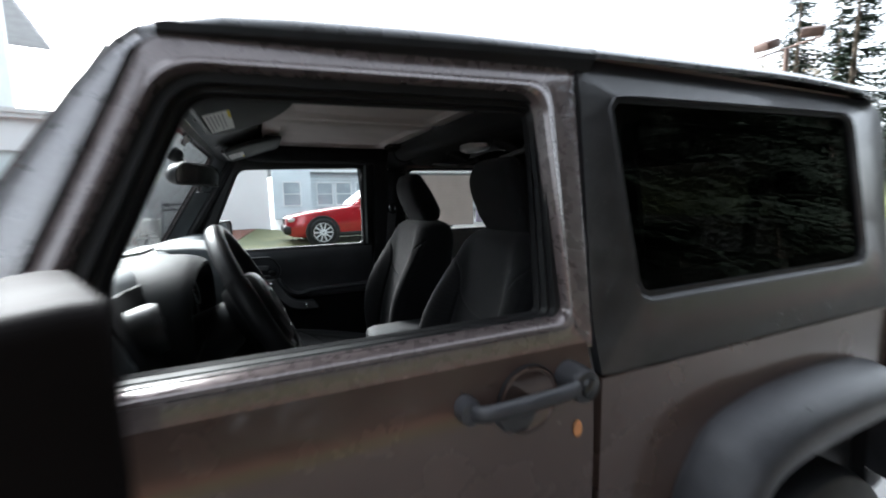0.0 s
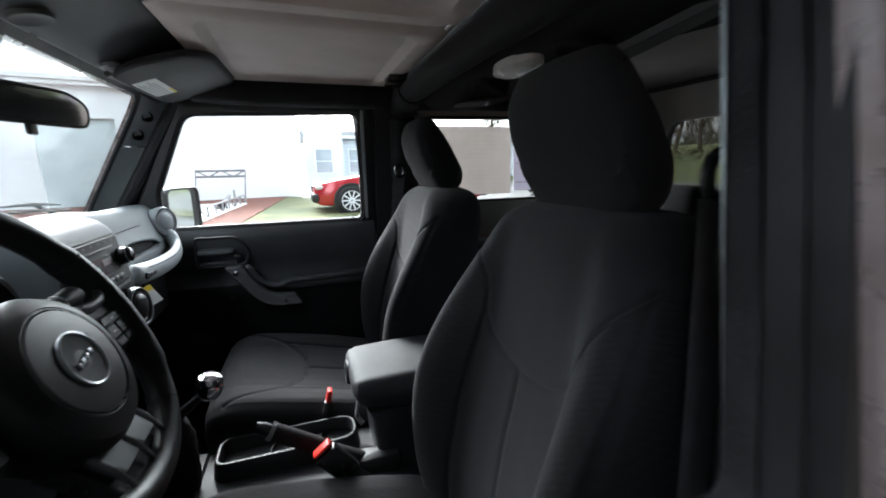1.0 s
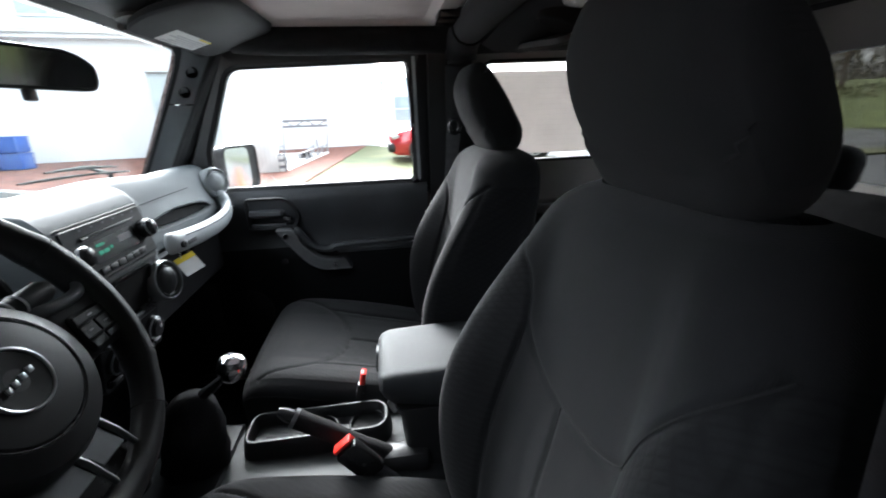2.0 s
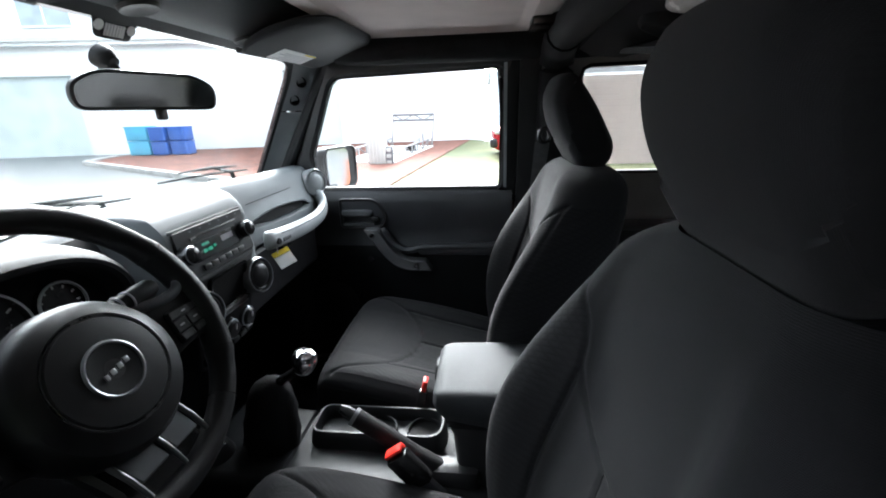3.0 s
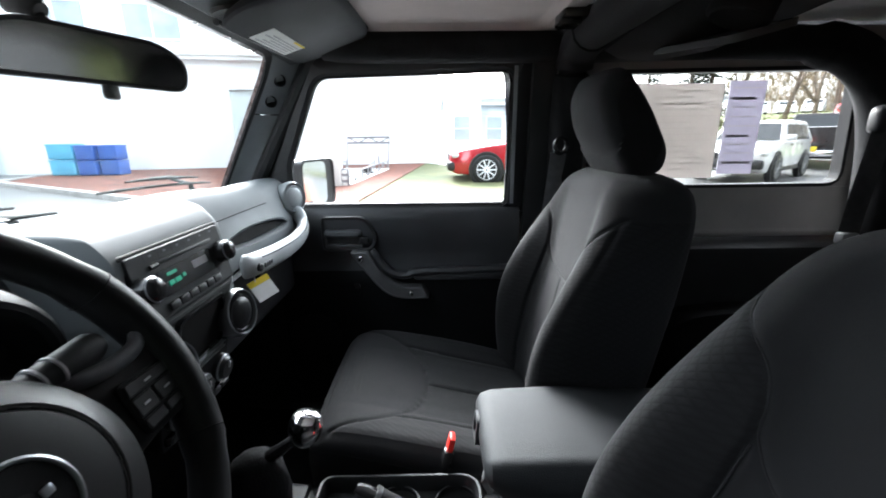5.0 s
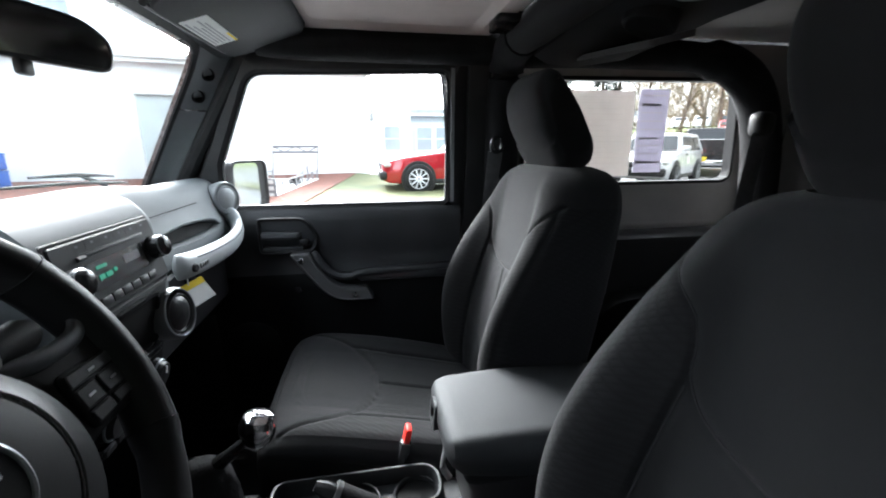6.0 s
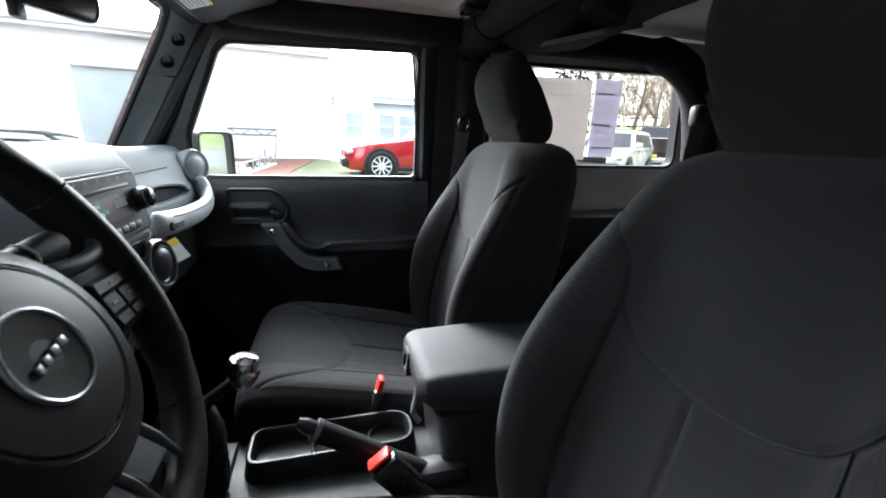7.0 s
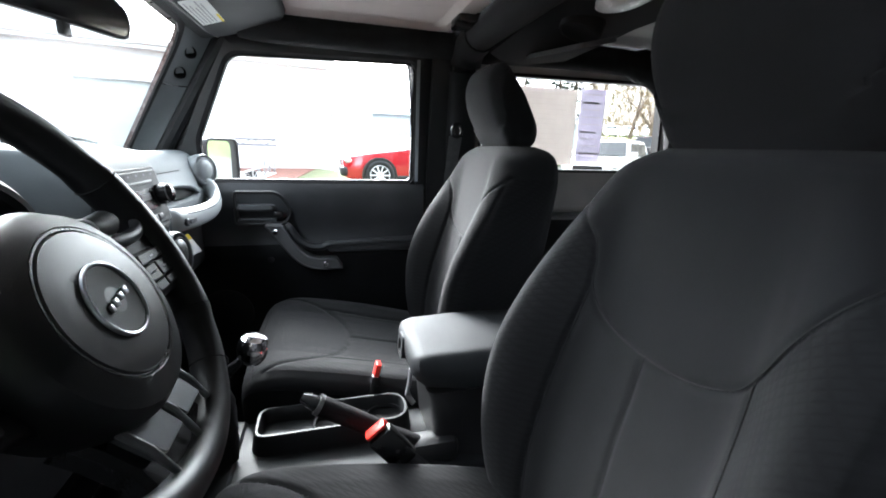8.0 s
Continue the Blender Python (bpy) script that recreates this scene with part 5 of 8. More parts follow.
# ---- rear bench ----
bench = thing("bench_seat", (0.75, MID, 0.55), "dark charcoal folding rear bench seat", "car seat")
bm = B()
box(bm, (0.72, MID, 0.80), (0.42, 0.95, 0.16), 0.05, 4)
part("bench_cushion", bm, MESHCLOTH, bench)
bm = B()
box(bm, (0.97, MID, 1.03), (0.13, 0.95, 0.46), 0.05, 4, pose(0, 0, 0, 0, 12, 0))
part("bench_back", bm, CARPET, bench)
for y in (0.50, 0.96):
    bm = B()
    box(bm, (1.025, y, 1.30), (0.10, 0.24, 0.12), 0.04, 4, pose(0, 0, 0, 0, 12, 0))
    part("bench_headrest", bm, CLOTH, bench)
bm = B()
box(bm, (0.72, MID, 0.625), (0.40, 0.85, 0.20), 0.02)
part("bench_base", bm, PLASTIC, bench)

# ---- seat belts ----
for far in (False, True):
    k = thing("seat_belt", (0.16, Y(0.1, far), 0.6), "dark grey seat belt hanging from its pillar ring", "seat belt", "seat belts")
    a = Vector((0.135, Y(0.118, far), 1.425))
    out = -1 if far else 1
    bm = B()
    ring = [a + Vector((0.016 * math.cos(w), out * 0.006, 0.020 * math.sin(w))) for w in np.linspace(0, 2 * math.pi, 17)[:-1]]
    tube(bm, ring, 0.006, 8, closed=True, up=(0, 1, 0))
    part("belt_ring", bm, GLOSSY, k, "dark belt guide ring")
    bm = B()
    box(bm, a + Vector((0.02, -out * 0.014, 0.045)), (0.045, 0.03, 0.06), 0.012)
    part("ring_cover", bm, PLASTIC, k)
    for pts, nm in (([a + Vector((-0.004, out * 0.004, -0.02)), Vector((0.115, Y(0.10, far), 1.15)), Vector((0.09, Y(0.075, far), 0.72))], "belt_webbing"), ([a + Vector((0.01, -out * 0.006, -0.02)), Vector((0.15, Y(0.115, far), 1.2)), Vector((0.15, Y(0.09, far), 0.68))], "belt_return")):
        bm = B()
        tube(bm, smooth_line(pts, 6), 0.022, 10, 0.10, up=(0, 1, 0))
        part(nm, bm, WEBBING, k, "woven grey webbing")
    bm = B()
    box(bm, (0.112, Y(0.108, far), 1.02), (0.045, 0.012, 0.06), 0.005)
    part("belt_tongue", bm, STEEL, k, "steel tongue in a black grip")
for far in (False, True):
    k = thing("rear_seat_belt", (1.0, Y(0.15, far), 1.2), "dark rear seat belt on the rear bar", "seat belt", "seat belts")
    bm = B()
    box(bm, (0.985, Y(0.16, far), 1.485), (0.07, 0.05, 0.075), 0.02, 3)
    part("belt_cover", bm, PLASTIC, k)
    bm = B()
    tube(bm, [(0.975, Y(0.17, far), 1.46), (0.96, Y(0.17, far), 1.30), (0.95, Y(0.17, far), 1.13)], 0.024, 10, 0.1, up=(0.4, 1, 0))
    part("belt_webbing", bm, WEBBING, k)
    bm = B()
    box(bm, (0.95, Y(0.17, far), 1.165), (0.05, 0.03, 0.035), 0.008)
    part("belt_tongue", bm, STEEL, k)

# ---- dashboard ----
dash = thing("dashboard", (-0.7, MID, 1.0), "slate grey moulded dashboard, pale in the light from the windscreen", "dashboard")


def ease(v, a, b):
    """A smooth step from 0 at a to 1 at b."""
    t = min(1.0, max(0.0, (v - a) / (b - a)))
    return t * t * (3 - 2 * t)


SLOT_Y = [0.955, 0.972, 1.00, 1.06, 1.12, 1.20, 1.27, 1.31, 1.332]
SLOT_HI = [1.229, 1.230, 1.2355, 1.2415, 1.2430, 1.2385, 1.231, 1.223, 1.213]
SLOT_LO = [1.227, 1.227, 1.2215, 1.213, 1.207, 1.204, 1.203, 1.204, 1.209]


def dash_section(y):
    """Outline of the upper dash at one place across the car: x and z pairs from the glass to the knee line."""
    hood = max(0.0, 1 - ((y - 0.37) / 0.215) ** 4) if abs(y - 0.37) < 0.215 else 0.0
    k = ease(y, 0.592, 0.622) * (1 - ease(y, 0.846, 0.945))
    f = 0.085 * k + 0.012 * hood * (1 - k)
    g = ease(y, 0.93, 1.23)
    d = 0.017 * g
    rec = ease(y, 0.965, 0.995) * (1 - ease(y, 1.318, 1.336))
    hi, lo = float(np.interp(y, SLOT_Y, SLOT_HI)), float(np.interp(y, SLOT_Y, SLOT_LO))
    xs = -0.618 + 0.85 * f
    return [(-0.875, 1.255), (-0.84, 1.285), (-0.78, 1.322 - 0.6 * d), (-0.745, 1.336 - 0.9 * d), (-0.715 + 0.3 * f, 1.343 - d), (-0.690 + 0.7 * f, 1.344 - d), (-0.671 + f, 1.337 - 0.8 * d), (-0.658 + 1.06 * f, 1.322 + 0.003 * k - 0.5 * d), (-0.645 + 1.08 * f, 1.299 + 0.004 * k - 0.2 * d), (-0.635 + f, 1.274), (xs - 0.007, hi + 0.017), (xs - 0.001, hi + 0.006), (xs - 0.003 * rec, hi + 0.001), (xs - 0.012 * rec, hi), (xs - 0.07 * rec, hi - 0.002), (xs - 0.07 * rec, lo + 0.002), (xs - 0.008 * rec, lo), (xs + 0.001, lo - 0.004), (xs + 0.003, lo - 0.012), (xs + 0.002, 1.172), (xs - 0.02, 1.160), (-0.87, 1.15)]


def dash_top(x, y):
    """Height of the dash top at a place ahead of its rolled edge."""
    pts = dash_section(y)[:5]
    return float(np.interp(x, [p[0] for p in pts], [p[1] for p in pts]))


bm = B()
ys = [float(v) for v in np.linspace(0.035, WIDTH - 0.035, 250)]
rings = []
for y in ys:
    sec = dash_section(y)
    rings.append([Vector((q[0], y, q[1])) for q in smooth_line(sec[:10], 4)] + [Vector((x, y, z)) for x, z in sec[10:]])
loft(bm, rings)
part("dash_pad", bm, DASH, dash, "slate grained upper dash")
bm = B()
loft(bm, [[Vector((x, y, z)) for x, z in ((-0.645, 1.168), (-0.648, 1.12), (-0.655, 1.05), (-0.675, 1.0), (-0.72, 0.95), (-0.87, 0.94), (-0.87, 1.148))] for y in ys])
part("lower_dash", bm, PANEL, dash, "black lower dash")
# near-black plate just inside the opening stands for the slot's inner shade
bm = B()
pocket = [(y, float(np.interp(y, SLOT_Y, SLOT_HI)) - 0.0035) for y in np.linspace(0.992, 1.322, 24)] + [(y, float(np.interp(y, SLOT_Y, SLOT_LO)) + 0.0035) for y in np.linspace(1.322, 0.992, 24)]
slab(bm, pocket, lambda u, v, t: Vector((-0.631 + t, u, v)), -0.03, 0.0)
bmesh.ops.triangulate(bm, faces=[f for f in bm.faces if len(f.verts) > 4])
part("slot_lining", bm, HOLESHADE, dash, "near-black plate painted as the shade in the grab slot")
# near-black sheet over the pad, standing for shade below the dash top on the driver's side
bm = B()
loft(bm, [[Vector((x + 0.005, y, z)) for x, z in dash_section(y)[7:20]] + [Vector((-0.70, y, 1.172)), Vector((-0.70, y, 1.322))] for y in np.linspace(0.04, 0.586, 30)])
part("driver_face", bm, PANEL, dash, "near-black sheet painted as the shaded dash face behind the steering wheel")
# fine joint along the passenger side
bm = B()
tube(bm, [(float(np.interp(1.279, [p[1] for p in dash_section(y)[8:12]][::-1], [p[0] for p in dash_section(y)[8:12]][::-1])) + 0.0002, y, 1.279) for y in np.linspace(1.0, 1.25, 14)], 0.0012, 6)
part("dash_joint", bm, SEAM, dash)
# instrument hood and cluster
bm = B()
arch = [(0.37 + 0.208 * math.copysign(abs(math.cos(w)) ** 0.75, math.cos(w)), 1.215 + 0.132 * math.sin(w) ** 0.8) for w in np.linspace(0.0, math.pi, 41)]
o60 = resample(arch + [(0.165, 1.19), (0.172, 1.162), (0.568, 1.162), (0.575, 1.19)], 96)
i_ = grown(o60, -0.026)
rings = [[Vector((x, u, v)) for u, v in poly] for poly, x in ((grown(o60, 0.004), -0.70), (grown(o60, 0.004), -0.64), (grown(o60, 0.002), -0.61), (grown(o60, -0.002), -0.588), (grown(o60, -0.008), -0.574), (grown(o60, -0.015), -0.5675), (grown(o60, -0.021), -0.568))]
loft(bm, rings, caps=False)
hoodp = part("instrument_hood", bm, HOODSHADE, dash, "slate hood over the instruments, its colour darkened to carry shade")
bm = B()
rings = [[Vector((x, u, v)) for u, v in poly] for poly, x in ((grown(o60, -0.0212), -0.5682), (i_, -0.574), (grown(o60, -0.032), -0.655))]
loft(bm, rings, caps=False)
slab(bm, grown(o60, -0.030), lambda u, v, t: Vector((-0.66 + t, u, v)), 0.0, 0.006)
part("hood_lining", bm, HOOD, hoodp, "black inside of the instrument hood")
for y, r in ((0.262, 0.055), (0.383, 0.055), (0.478, 0.032)):
    bm = B()
    lathe(bm, [(r, 0.0), (r, 0.012), (r * 0.92, 0.014), (r * 0.9, 0.004), (0, 0.003)], axis_at((-0.612, y, 1.252), (1, 0, 0.2)), 30)
    g = part("gauge", bm, GLOSSY, hoodp, "dark round gauge")
    bm = B()
    ring = [axis_at((-0.612, y, 1.252), (1, 0, 0.2)) @ Vector((r * 0.97 * math.cos(w), r * 0.97 * math.sin(w), 0.012)) for w in np.linspace(0, 2 * math.pi, 31)[:-1]]
    tube(bm, ring, 0.0022, 6, closed=True, up=(1, 0, 0.2))
    part("gauge_ring", bm, SILVER, g)
    for k in range(9):
        a = -2.2 + k * 0.55
        bm = B()
        m = axis_at((-0.612, y, 1.252), (1, 0, 0.2))
        tube(bm, [m @ Vector((r * 0.72 * math.sin(a), r * 0.72 * math.cos(a), 0.0055)), m @ Vector((r * 0.84 * math.sin(a), r * 0.84 * math.cos(a), 0.0055))], 0.0012, 5)
        part("gauge_mark", bm, RED_LCD if k > 6 else WHITEINK, g)
bm = B()
box(bm, (-0.603, 0.392, 1.228), (0.003, 0.016, 0.006), 0.001)
part("odometer", bm, GREEN_LCD, hoodp, "green lit display")

# centre stack: face plate, radio, vents, screen recess, climate knobs
stack_m = Matrix.Translation((-0.5455, 0.734, 1.264)) @ pose(0, 0, 0, 0, -12, 0)


def stack(bm):
    bm.transform(stack_m)
    return bm


bm = B()
plate = rounded([(-0.100, -0.058), (0.102, -0.058), (0.112, 0.049), (-0.106, 0.049)], [0.012, 0.012, 0.006, 0.006], 5)
loft(bm, [[Vector((t, u, v)) for u, v in poly] for poly, t in ((plate, -0.06), (plate, -0.002), (grown(plate, -0.002), 0.0))])
stackp = part("centre_panel", stack(bm), PANEL, dash, "black centre panel")
# the controls below the radio lie on a plate that falls away forwards
low_m = stack_m @ Matrix.Translation((0, 0, -0.056)) @ pose(0, 0, 0, 0, 22, 0) @ Matrix.Translation((0, 0, 0.056))


def low_stack(bm):
    bm.transform(low_m)
    return bm


bm = B()
plate = rounded([(-0.088, -0.25), (0.088, -0.25), (0.096, -0.05), (-0.096, -0.05)], [0.02, 0.02, 0.004, 0.004], 5)
loft(bm, [[Vector((t, u, v)) for u, v in poly] for poly, t in ((plate, -0.05), (plate, -0.003), (grown(plate, -0.002), -0.001))])
part("control_panel", low_stack(bm), PANEL, stackp, "black control panel")
bm = B()
pl = rounded([(-0.104, -0.046), (0.106, -0.046), (0.106, 0.0435), (-0.100, 0.0435)], 0.006, 4)
loft(bm, [[Vector((t, u, v)) for u, v in poly] for poly, t in ((pl, -0.01), (pl, 0.0015), (grown(pl, -0.0015), 0.003))])
radio = part("radio", stack(bm), FACIA, stackp, "satin dark grey radio with green display")
bm = B()
box(bm, (0.0025, 0.008, 0.0245), (0.003, 0.138, 0.0055), 0.001)
part("disc_slot", stack(bm), RUBBER, radio, "long dark disc slot")
bm = B()
tube(bm, [(0.0035, -0.066, 0.0225), (0.0035, -0.052, 0.0225)], 0.0032, 8)
part("eject_button", stack(bm), PLASTIC, radio)
bm = B()
pl = rounded([(-0.060, -0.020), (0.062, -0.020), (0.062, 0.014), (-0.060, 0.014)], 0.004, 3)
slab(bm, pl, lambda u, v, t: Vector((t, u, v)), 0.001, 0.0046)
part("display", stack(bm), GLOSSY, radio, "glossy dark display")
for dy, dz, w, hh in ((-0.040, -0.006, 0.010, 0.006), (-0.026, -0.006, 0.012, 0.006), (-0.034, 0.006, 0.020, 0.004), (-0.012, -0.004, 0.006, 0.005)):
    bm = B()
    box(bm, (0.0049, dy, dz), (0.001, w, hh), 0)
    part("display_digits", stack(bm), GREEN_LCD, radio, "green lit digits")
# pale box painted as a reflection on the display film
bm = B()
box(bm, (0.0049, 0.030, 0.002), (0.001, 0.036, 0.011), 0)
part("display_film", stack(bm), PALEMARK, radio, "pale patch painted as a reflection on the clear film")
for dy in (-0.070, -0.042, -0.014, 0.014, 0.042, 0.070):
    bm = B()
    box(bm, (0.0024, dy, 0.0365), (0.0014, 0.0008, 0.011), 0)
    part("key_joint", stack(bm), SEAM, radio)
    bm = B()
    box(bm, (0.0028, dy + 0.013, 0.0365), (0.0008, 0.005, 0.003), 0)
    part("panel_mark", stack(bm), INK, radio)
for k in range(6):
    bm = B()
    box(bm, (0.0045, -0.050 + 0.0215 * k, -0.034), (0.004, 0.0195, 0.011), 0.0015)
    part("radio_button", stack(bm), PLASTIC, radio)
for dy in (-0.090, 0.089):
    bm = B()
    lathe(bm, [(0.0175, 0.0), (0.0172, 0.009), (0.0165, 0.014), (0.0150, 0.019), (0.0115, 0.0225), (0.006, 0.0238), (0.0, 0.024)], axis_at((0.002, dy, 0.0), (1, 0, 0)), 28)
    kn = part("radio_knob", stack(bm), GLOSSY, radio, "domed gloss black radio knob")
    bm = B()
    ring = [Vector((0.0185, dy + 0.0153 * math.cos(w), 0.0153 * math.sin(w))) for w in np.linspace(0, 2 * math.pi, 25)[:-1]]
    tube(bm, ring, 0.0012, 6, closed=True, up=(1, 0, 0))
    part("knob_ring", stack(bm), SILVER, kn, "thin silver ring")


def round_vent(parent, p, d, r, label, rim=None, cover=None):
    """A round vent: deep rim and a domed closed lid, tipped so that a crescent of the rim shows."""
    m = axis_at(p, d)
    bm = B()
    lathe(bm, [(r * 0.9, -0.03), (r, -0.004), (r * 1.0, 0.007), (r * 0.95, 0.012), (r * 0.88, 0.012), (r * 0.83, 0.005), (r * 0.81, -0.006)], m, 36)
    v = part("air_vent", bm, rim or DULLSILVER, parent, label)
    bm = B()
    lathe(bm, [(r * 0.81, -0.004), (r * 0.80, 0.006), (r * 0.76, 0.012), (r * 0.70, 0.0125), (r * 0.66, 0.0105), (r * 0.62, 0.0125), (r * 0.35, 0.016), (0.0, 0.017)], m @ pose(0, 0, 0, 6, 0, 0), 32)
    lid_ = part("vent_lid", bm, cover or PAD, v, "closed domed vent lid")
    bm = B()
    ring = [m @ Vector((r * 0.915 * math.cos(w), r * 0.915 * math.sin(w), 0.0128)) for w in np.linspace(0, 2 * math.pi, 41)[:-1]]
    tube(bm, ring, 0.0014, 6, closed=True, up=tuple(m.to_3x3() @ Vector((0, 0, 1))))
    part("rim_bead", bm, SILVER if rim is None else rim, v)
    return v


round_vent(dash, (-0.532, 0.826, 1.156), (1, -0.12, 0.16), 0.041, "round air vent with a silver rim and dark lid")
round_vent(dash, (-0.532, 0.642, 1.156), (1, -0.12, 0.16), 0.041, "round air vent with a silver rim and dark lid")
round_vent(dash, (-0.620, 1.398, 1.272), (0.9, -0.45, 0.12), 0.046, "round pale grey vent at the dash end", GRAB, GRAB)
round_vent(dash, (-0.612, 0.108, 1.268), (0.95, 0.3, 0.12), 0.040, "round dark vent at the dash end", PLASTIC, PAD)
bm = B()
pl = rounded([(-0.052, -0.135), (0.056, -0.135), (0.058, -0.062), (-0.054, -0.062)], 0.008, 4)
hoop(bm, resample(grown(pl, 0.005), 40), resample(pl, 40), lambda u, v, t: Vector((t, u, v)), -0.004, 0.006)
part("tray_frame", low_stack(bm), GLOSSY, stackp)
# near-black plate stands for the shade inside the tray
bm = B()
slab(bm, pl, lambda u, v, t: Vector((t, u, v)), -0.002, 0.0015)
part("tray_recess", low_stack(bm), HOLESHADE, stackp, "open tray with its inner shade painted near-black")
for dz in (-0.142, -0.150):
    bm = B()
    box(bm, (0.006, 0.0, dz), (0.010, 0.116, 0.003), 0.001)
    part("tray_lip", low_stack(bm), DULLSILVER, stackp, "satin lip under the tray")
for dy in (-0.060, 0.0, 0.060):
    bm = B()
    lathe(bm, [(0.0235, 0.0), (0.0225, 0.006), (0.019, 0.009), (0.017, 0.016), (0.0, 0.017)], axis_at((0.0, dy, -0.195), (1, 0, 0)), 24)
    kn = part("climate_knob", low_stack(bm), PLASTIC, stackp, "black climate knob with silver ring")
    bm = B()
    ring = [Vector((0.008, dy + 0.0212 * math.cos(w), -0.195 + 0.0212 * math.sin(w))) for w in np.linspace(0, 2 * math.pi, 25)[:-1]]
    tube(bm, ring, 0.0016, 6, closed=True, up=(1, 0, 0))
    part("knob_ring", low_stack(bm), SILVER, kn)
    bm = B()
    box(bm, (0.018, dy, -0.187), (0.002, 0.002, 0.012), 0)
    part("knob_pointer", low_stack(bm), WHITEINK, kn)
bm = B()
box(bm, (0.002, 0.0, -0.228), (0.008, 0.166, 0.014), 0.003)
swt = part("switch_row", low_stack(bm), GLOSSY, stackp)
for k in range(6):
    bm = B()
    box(bm, (0.007, -0.067 + 0.0268 * k, -0.228), (0.006, 0.022, 0.010), 0.002)
    part("switch", low_stack(bm), PLASTIC, swt)

# passenger grab handle in front of its dark pocket
bm = B()
path = smooth_line([(-0.583, 0.962, 1.193), (-0.571, 0.974, 1.192), (-0.568, 1.05, 1.184), (-0.567, 1.14, 1.178), (-0.569, 1.24, 1.175), (-0.575, 1.32, 1.180), (-0.586, 1.372, 1.193), (-0.602, 1.394, 1.216), (-0.622, 1.398, 1.228)], 6)
kk = len(path)
tube(bm, path, [0.006, 0.011, 0.0135] + [0.0155] * (kk - 6) + [0.0155, 0.015, 0.014], 20, 1.62)
gb = part("grab_bar", bm, GRAB, dash, "pale grey moulded grab bar with raised marks")
bm = B()
tube(bm, [p + np.array([0.0135, 0.0, 0.0135]) for p in path[9:-8]], 0.0011, 6)
part("bar_groove", bm, SEAM, gb)
bm = B()
lathe(bm, [(0.0085, 0.0), (0.0085, 0.004), (0.006, 0.006), (0.0, 0.0055)], axis_at((-0.555, 0.984, 1.186), (1, -0.2, 0.1)), 14)
part("bar_bolt", bm, RUBBER, gb)
for k in range(4):
    bm = B()
    box(bm, (-0.5525, 1.012 + 0.011 * k, 1.183 - 0.0005 * k), (0.003, 0.008, 0.010), 0.001)
    part("bar_mark", bm, DULLSILVER, gb)
# glove box
bm = B()
pk = rounded([(0.93, 0.99), (1.40, 0.99), (1.40, 1.155), (0.93, 1.145)], 0.02, 5)
loft(bm, [[Vector((-0.655 + t, u, v)) for u, v in poly] for poly, t in ((pk, -0.02), (pk, 0.012), (grown(pk, -0.008), 0.018))])
gl = part("glove_box", bm, PLASTIC, dash, "black glove box lid")
bm = B()
box(bm, (-0.634, 1.16, 1.12), (0.01, 0.07, 0.022), 0.005)
part("glove_latch", bm, GLOSSY, gl)
# knee panel below the column
bm = B()
pk = rounded([(0.12, 0.93), (0.60, 0.93), (0.60, 1.14), (0.12, 1.14)], 0.03, 5)
loft(bm, [[Vector((-0.605 + t, u, v)) for u, v in poly] for poly, t in ((pk, -0.03), (pk, 0.01), (grown(pk, -0.01), 0.016))])
part("knee_panel", bm, PANEL, dash)
# papers and cloth left on top of the dash
k = thing("folded_papers", (-0.74, 0.60, 1.31), "loose pale papers lying on the dashboard", "papers")
for j, (x, y, a, w, h, mt) in enumerate(((-0.755, 0.56, 14, 0.13, 0.18, PAPER), (-0.745, 0.58, -8, 0.11, 0.16, PAPER))):
    bm = B()
    n0 = 7
    grid = [[Vector((x + (u - 0.5) * w, y + (v - 0.5) * h, dash_top(x + (u - 0.5) * w, 0.60) + 0.004 + 0.004 * j + 0.003 * math.sin(5 * u + 3 * v + j))) for u in np.linspace(0, 1, n0)] for v in np.linspace(0, 1, n0)]
    loft(bm, [r + [q - Vector((0, 0, 0.0012)) for q in r[::-1]] for r in grid])
    bm.transform(Matrix.Translation((x, y, 0)) @ pose(0, 0, 0, 0, 0, a) @ Matrix.Translation((-x, -y, 0)))
    part("sheet", bm, mt, k)
# hanging tag under the grab bar
tag = thing("hang_tag", (-0.60, 1.06, 1.14), "small white card tag with a yellow band hanging from the dash", "tag")
bm = B()
tm = Matrix.Translation((-0.588, 1.055, 1.124)) @ pose(0, 0, 0, 14, -34, -40)
box(bm, (0, 0, 0), (0.002, 0.052, 0.05), 0.0)
bm.transform(tm)
part("card", bm, PAPER, tag, "white card")
bm = B()
box(bm, (0.0017, 0, 0.018), (0.0012, 0.052, 0.014), 0.0)
bm.transform(tm)
part("band", bm, YELLOW, tag, "yellow band")
bm = B()
tube(bm, [(-0.602, 1.05, 1.14), (-0.60, 1.045, 1.165), (-0.585, 1.05, 1.185)], 0.0012, 6)
part("string", bm, PAPER, tag)

# ---- steering wheel, column and stalks ----
wheel = thing("steering_wheel", (-0.46, 0.37, 1.22), "black leather steering wheel with dark satin lower spokes", "steering wheel")
tilt = 26.5
hub_c = Vector((-0.434, 0.370, 1.238))
nrm = Vector((math.cos(radians(tilt)), 0, math.sin(radians(tilt))))
upv = Vector((-math.sin(radians(tilt)), 0, math.cos(radians(tilt))))
rgt = Vector((0, 1, 0))
WM = Matrix.Translation(hub_c) @ Matrix((rgt, upv, nrm)).transposed().to_4x4()


def onwheel(bm):
    bm.transform(WM)
    return bm


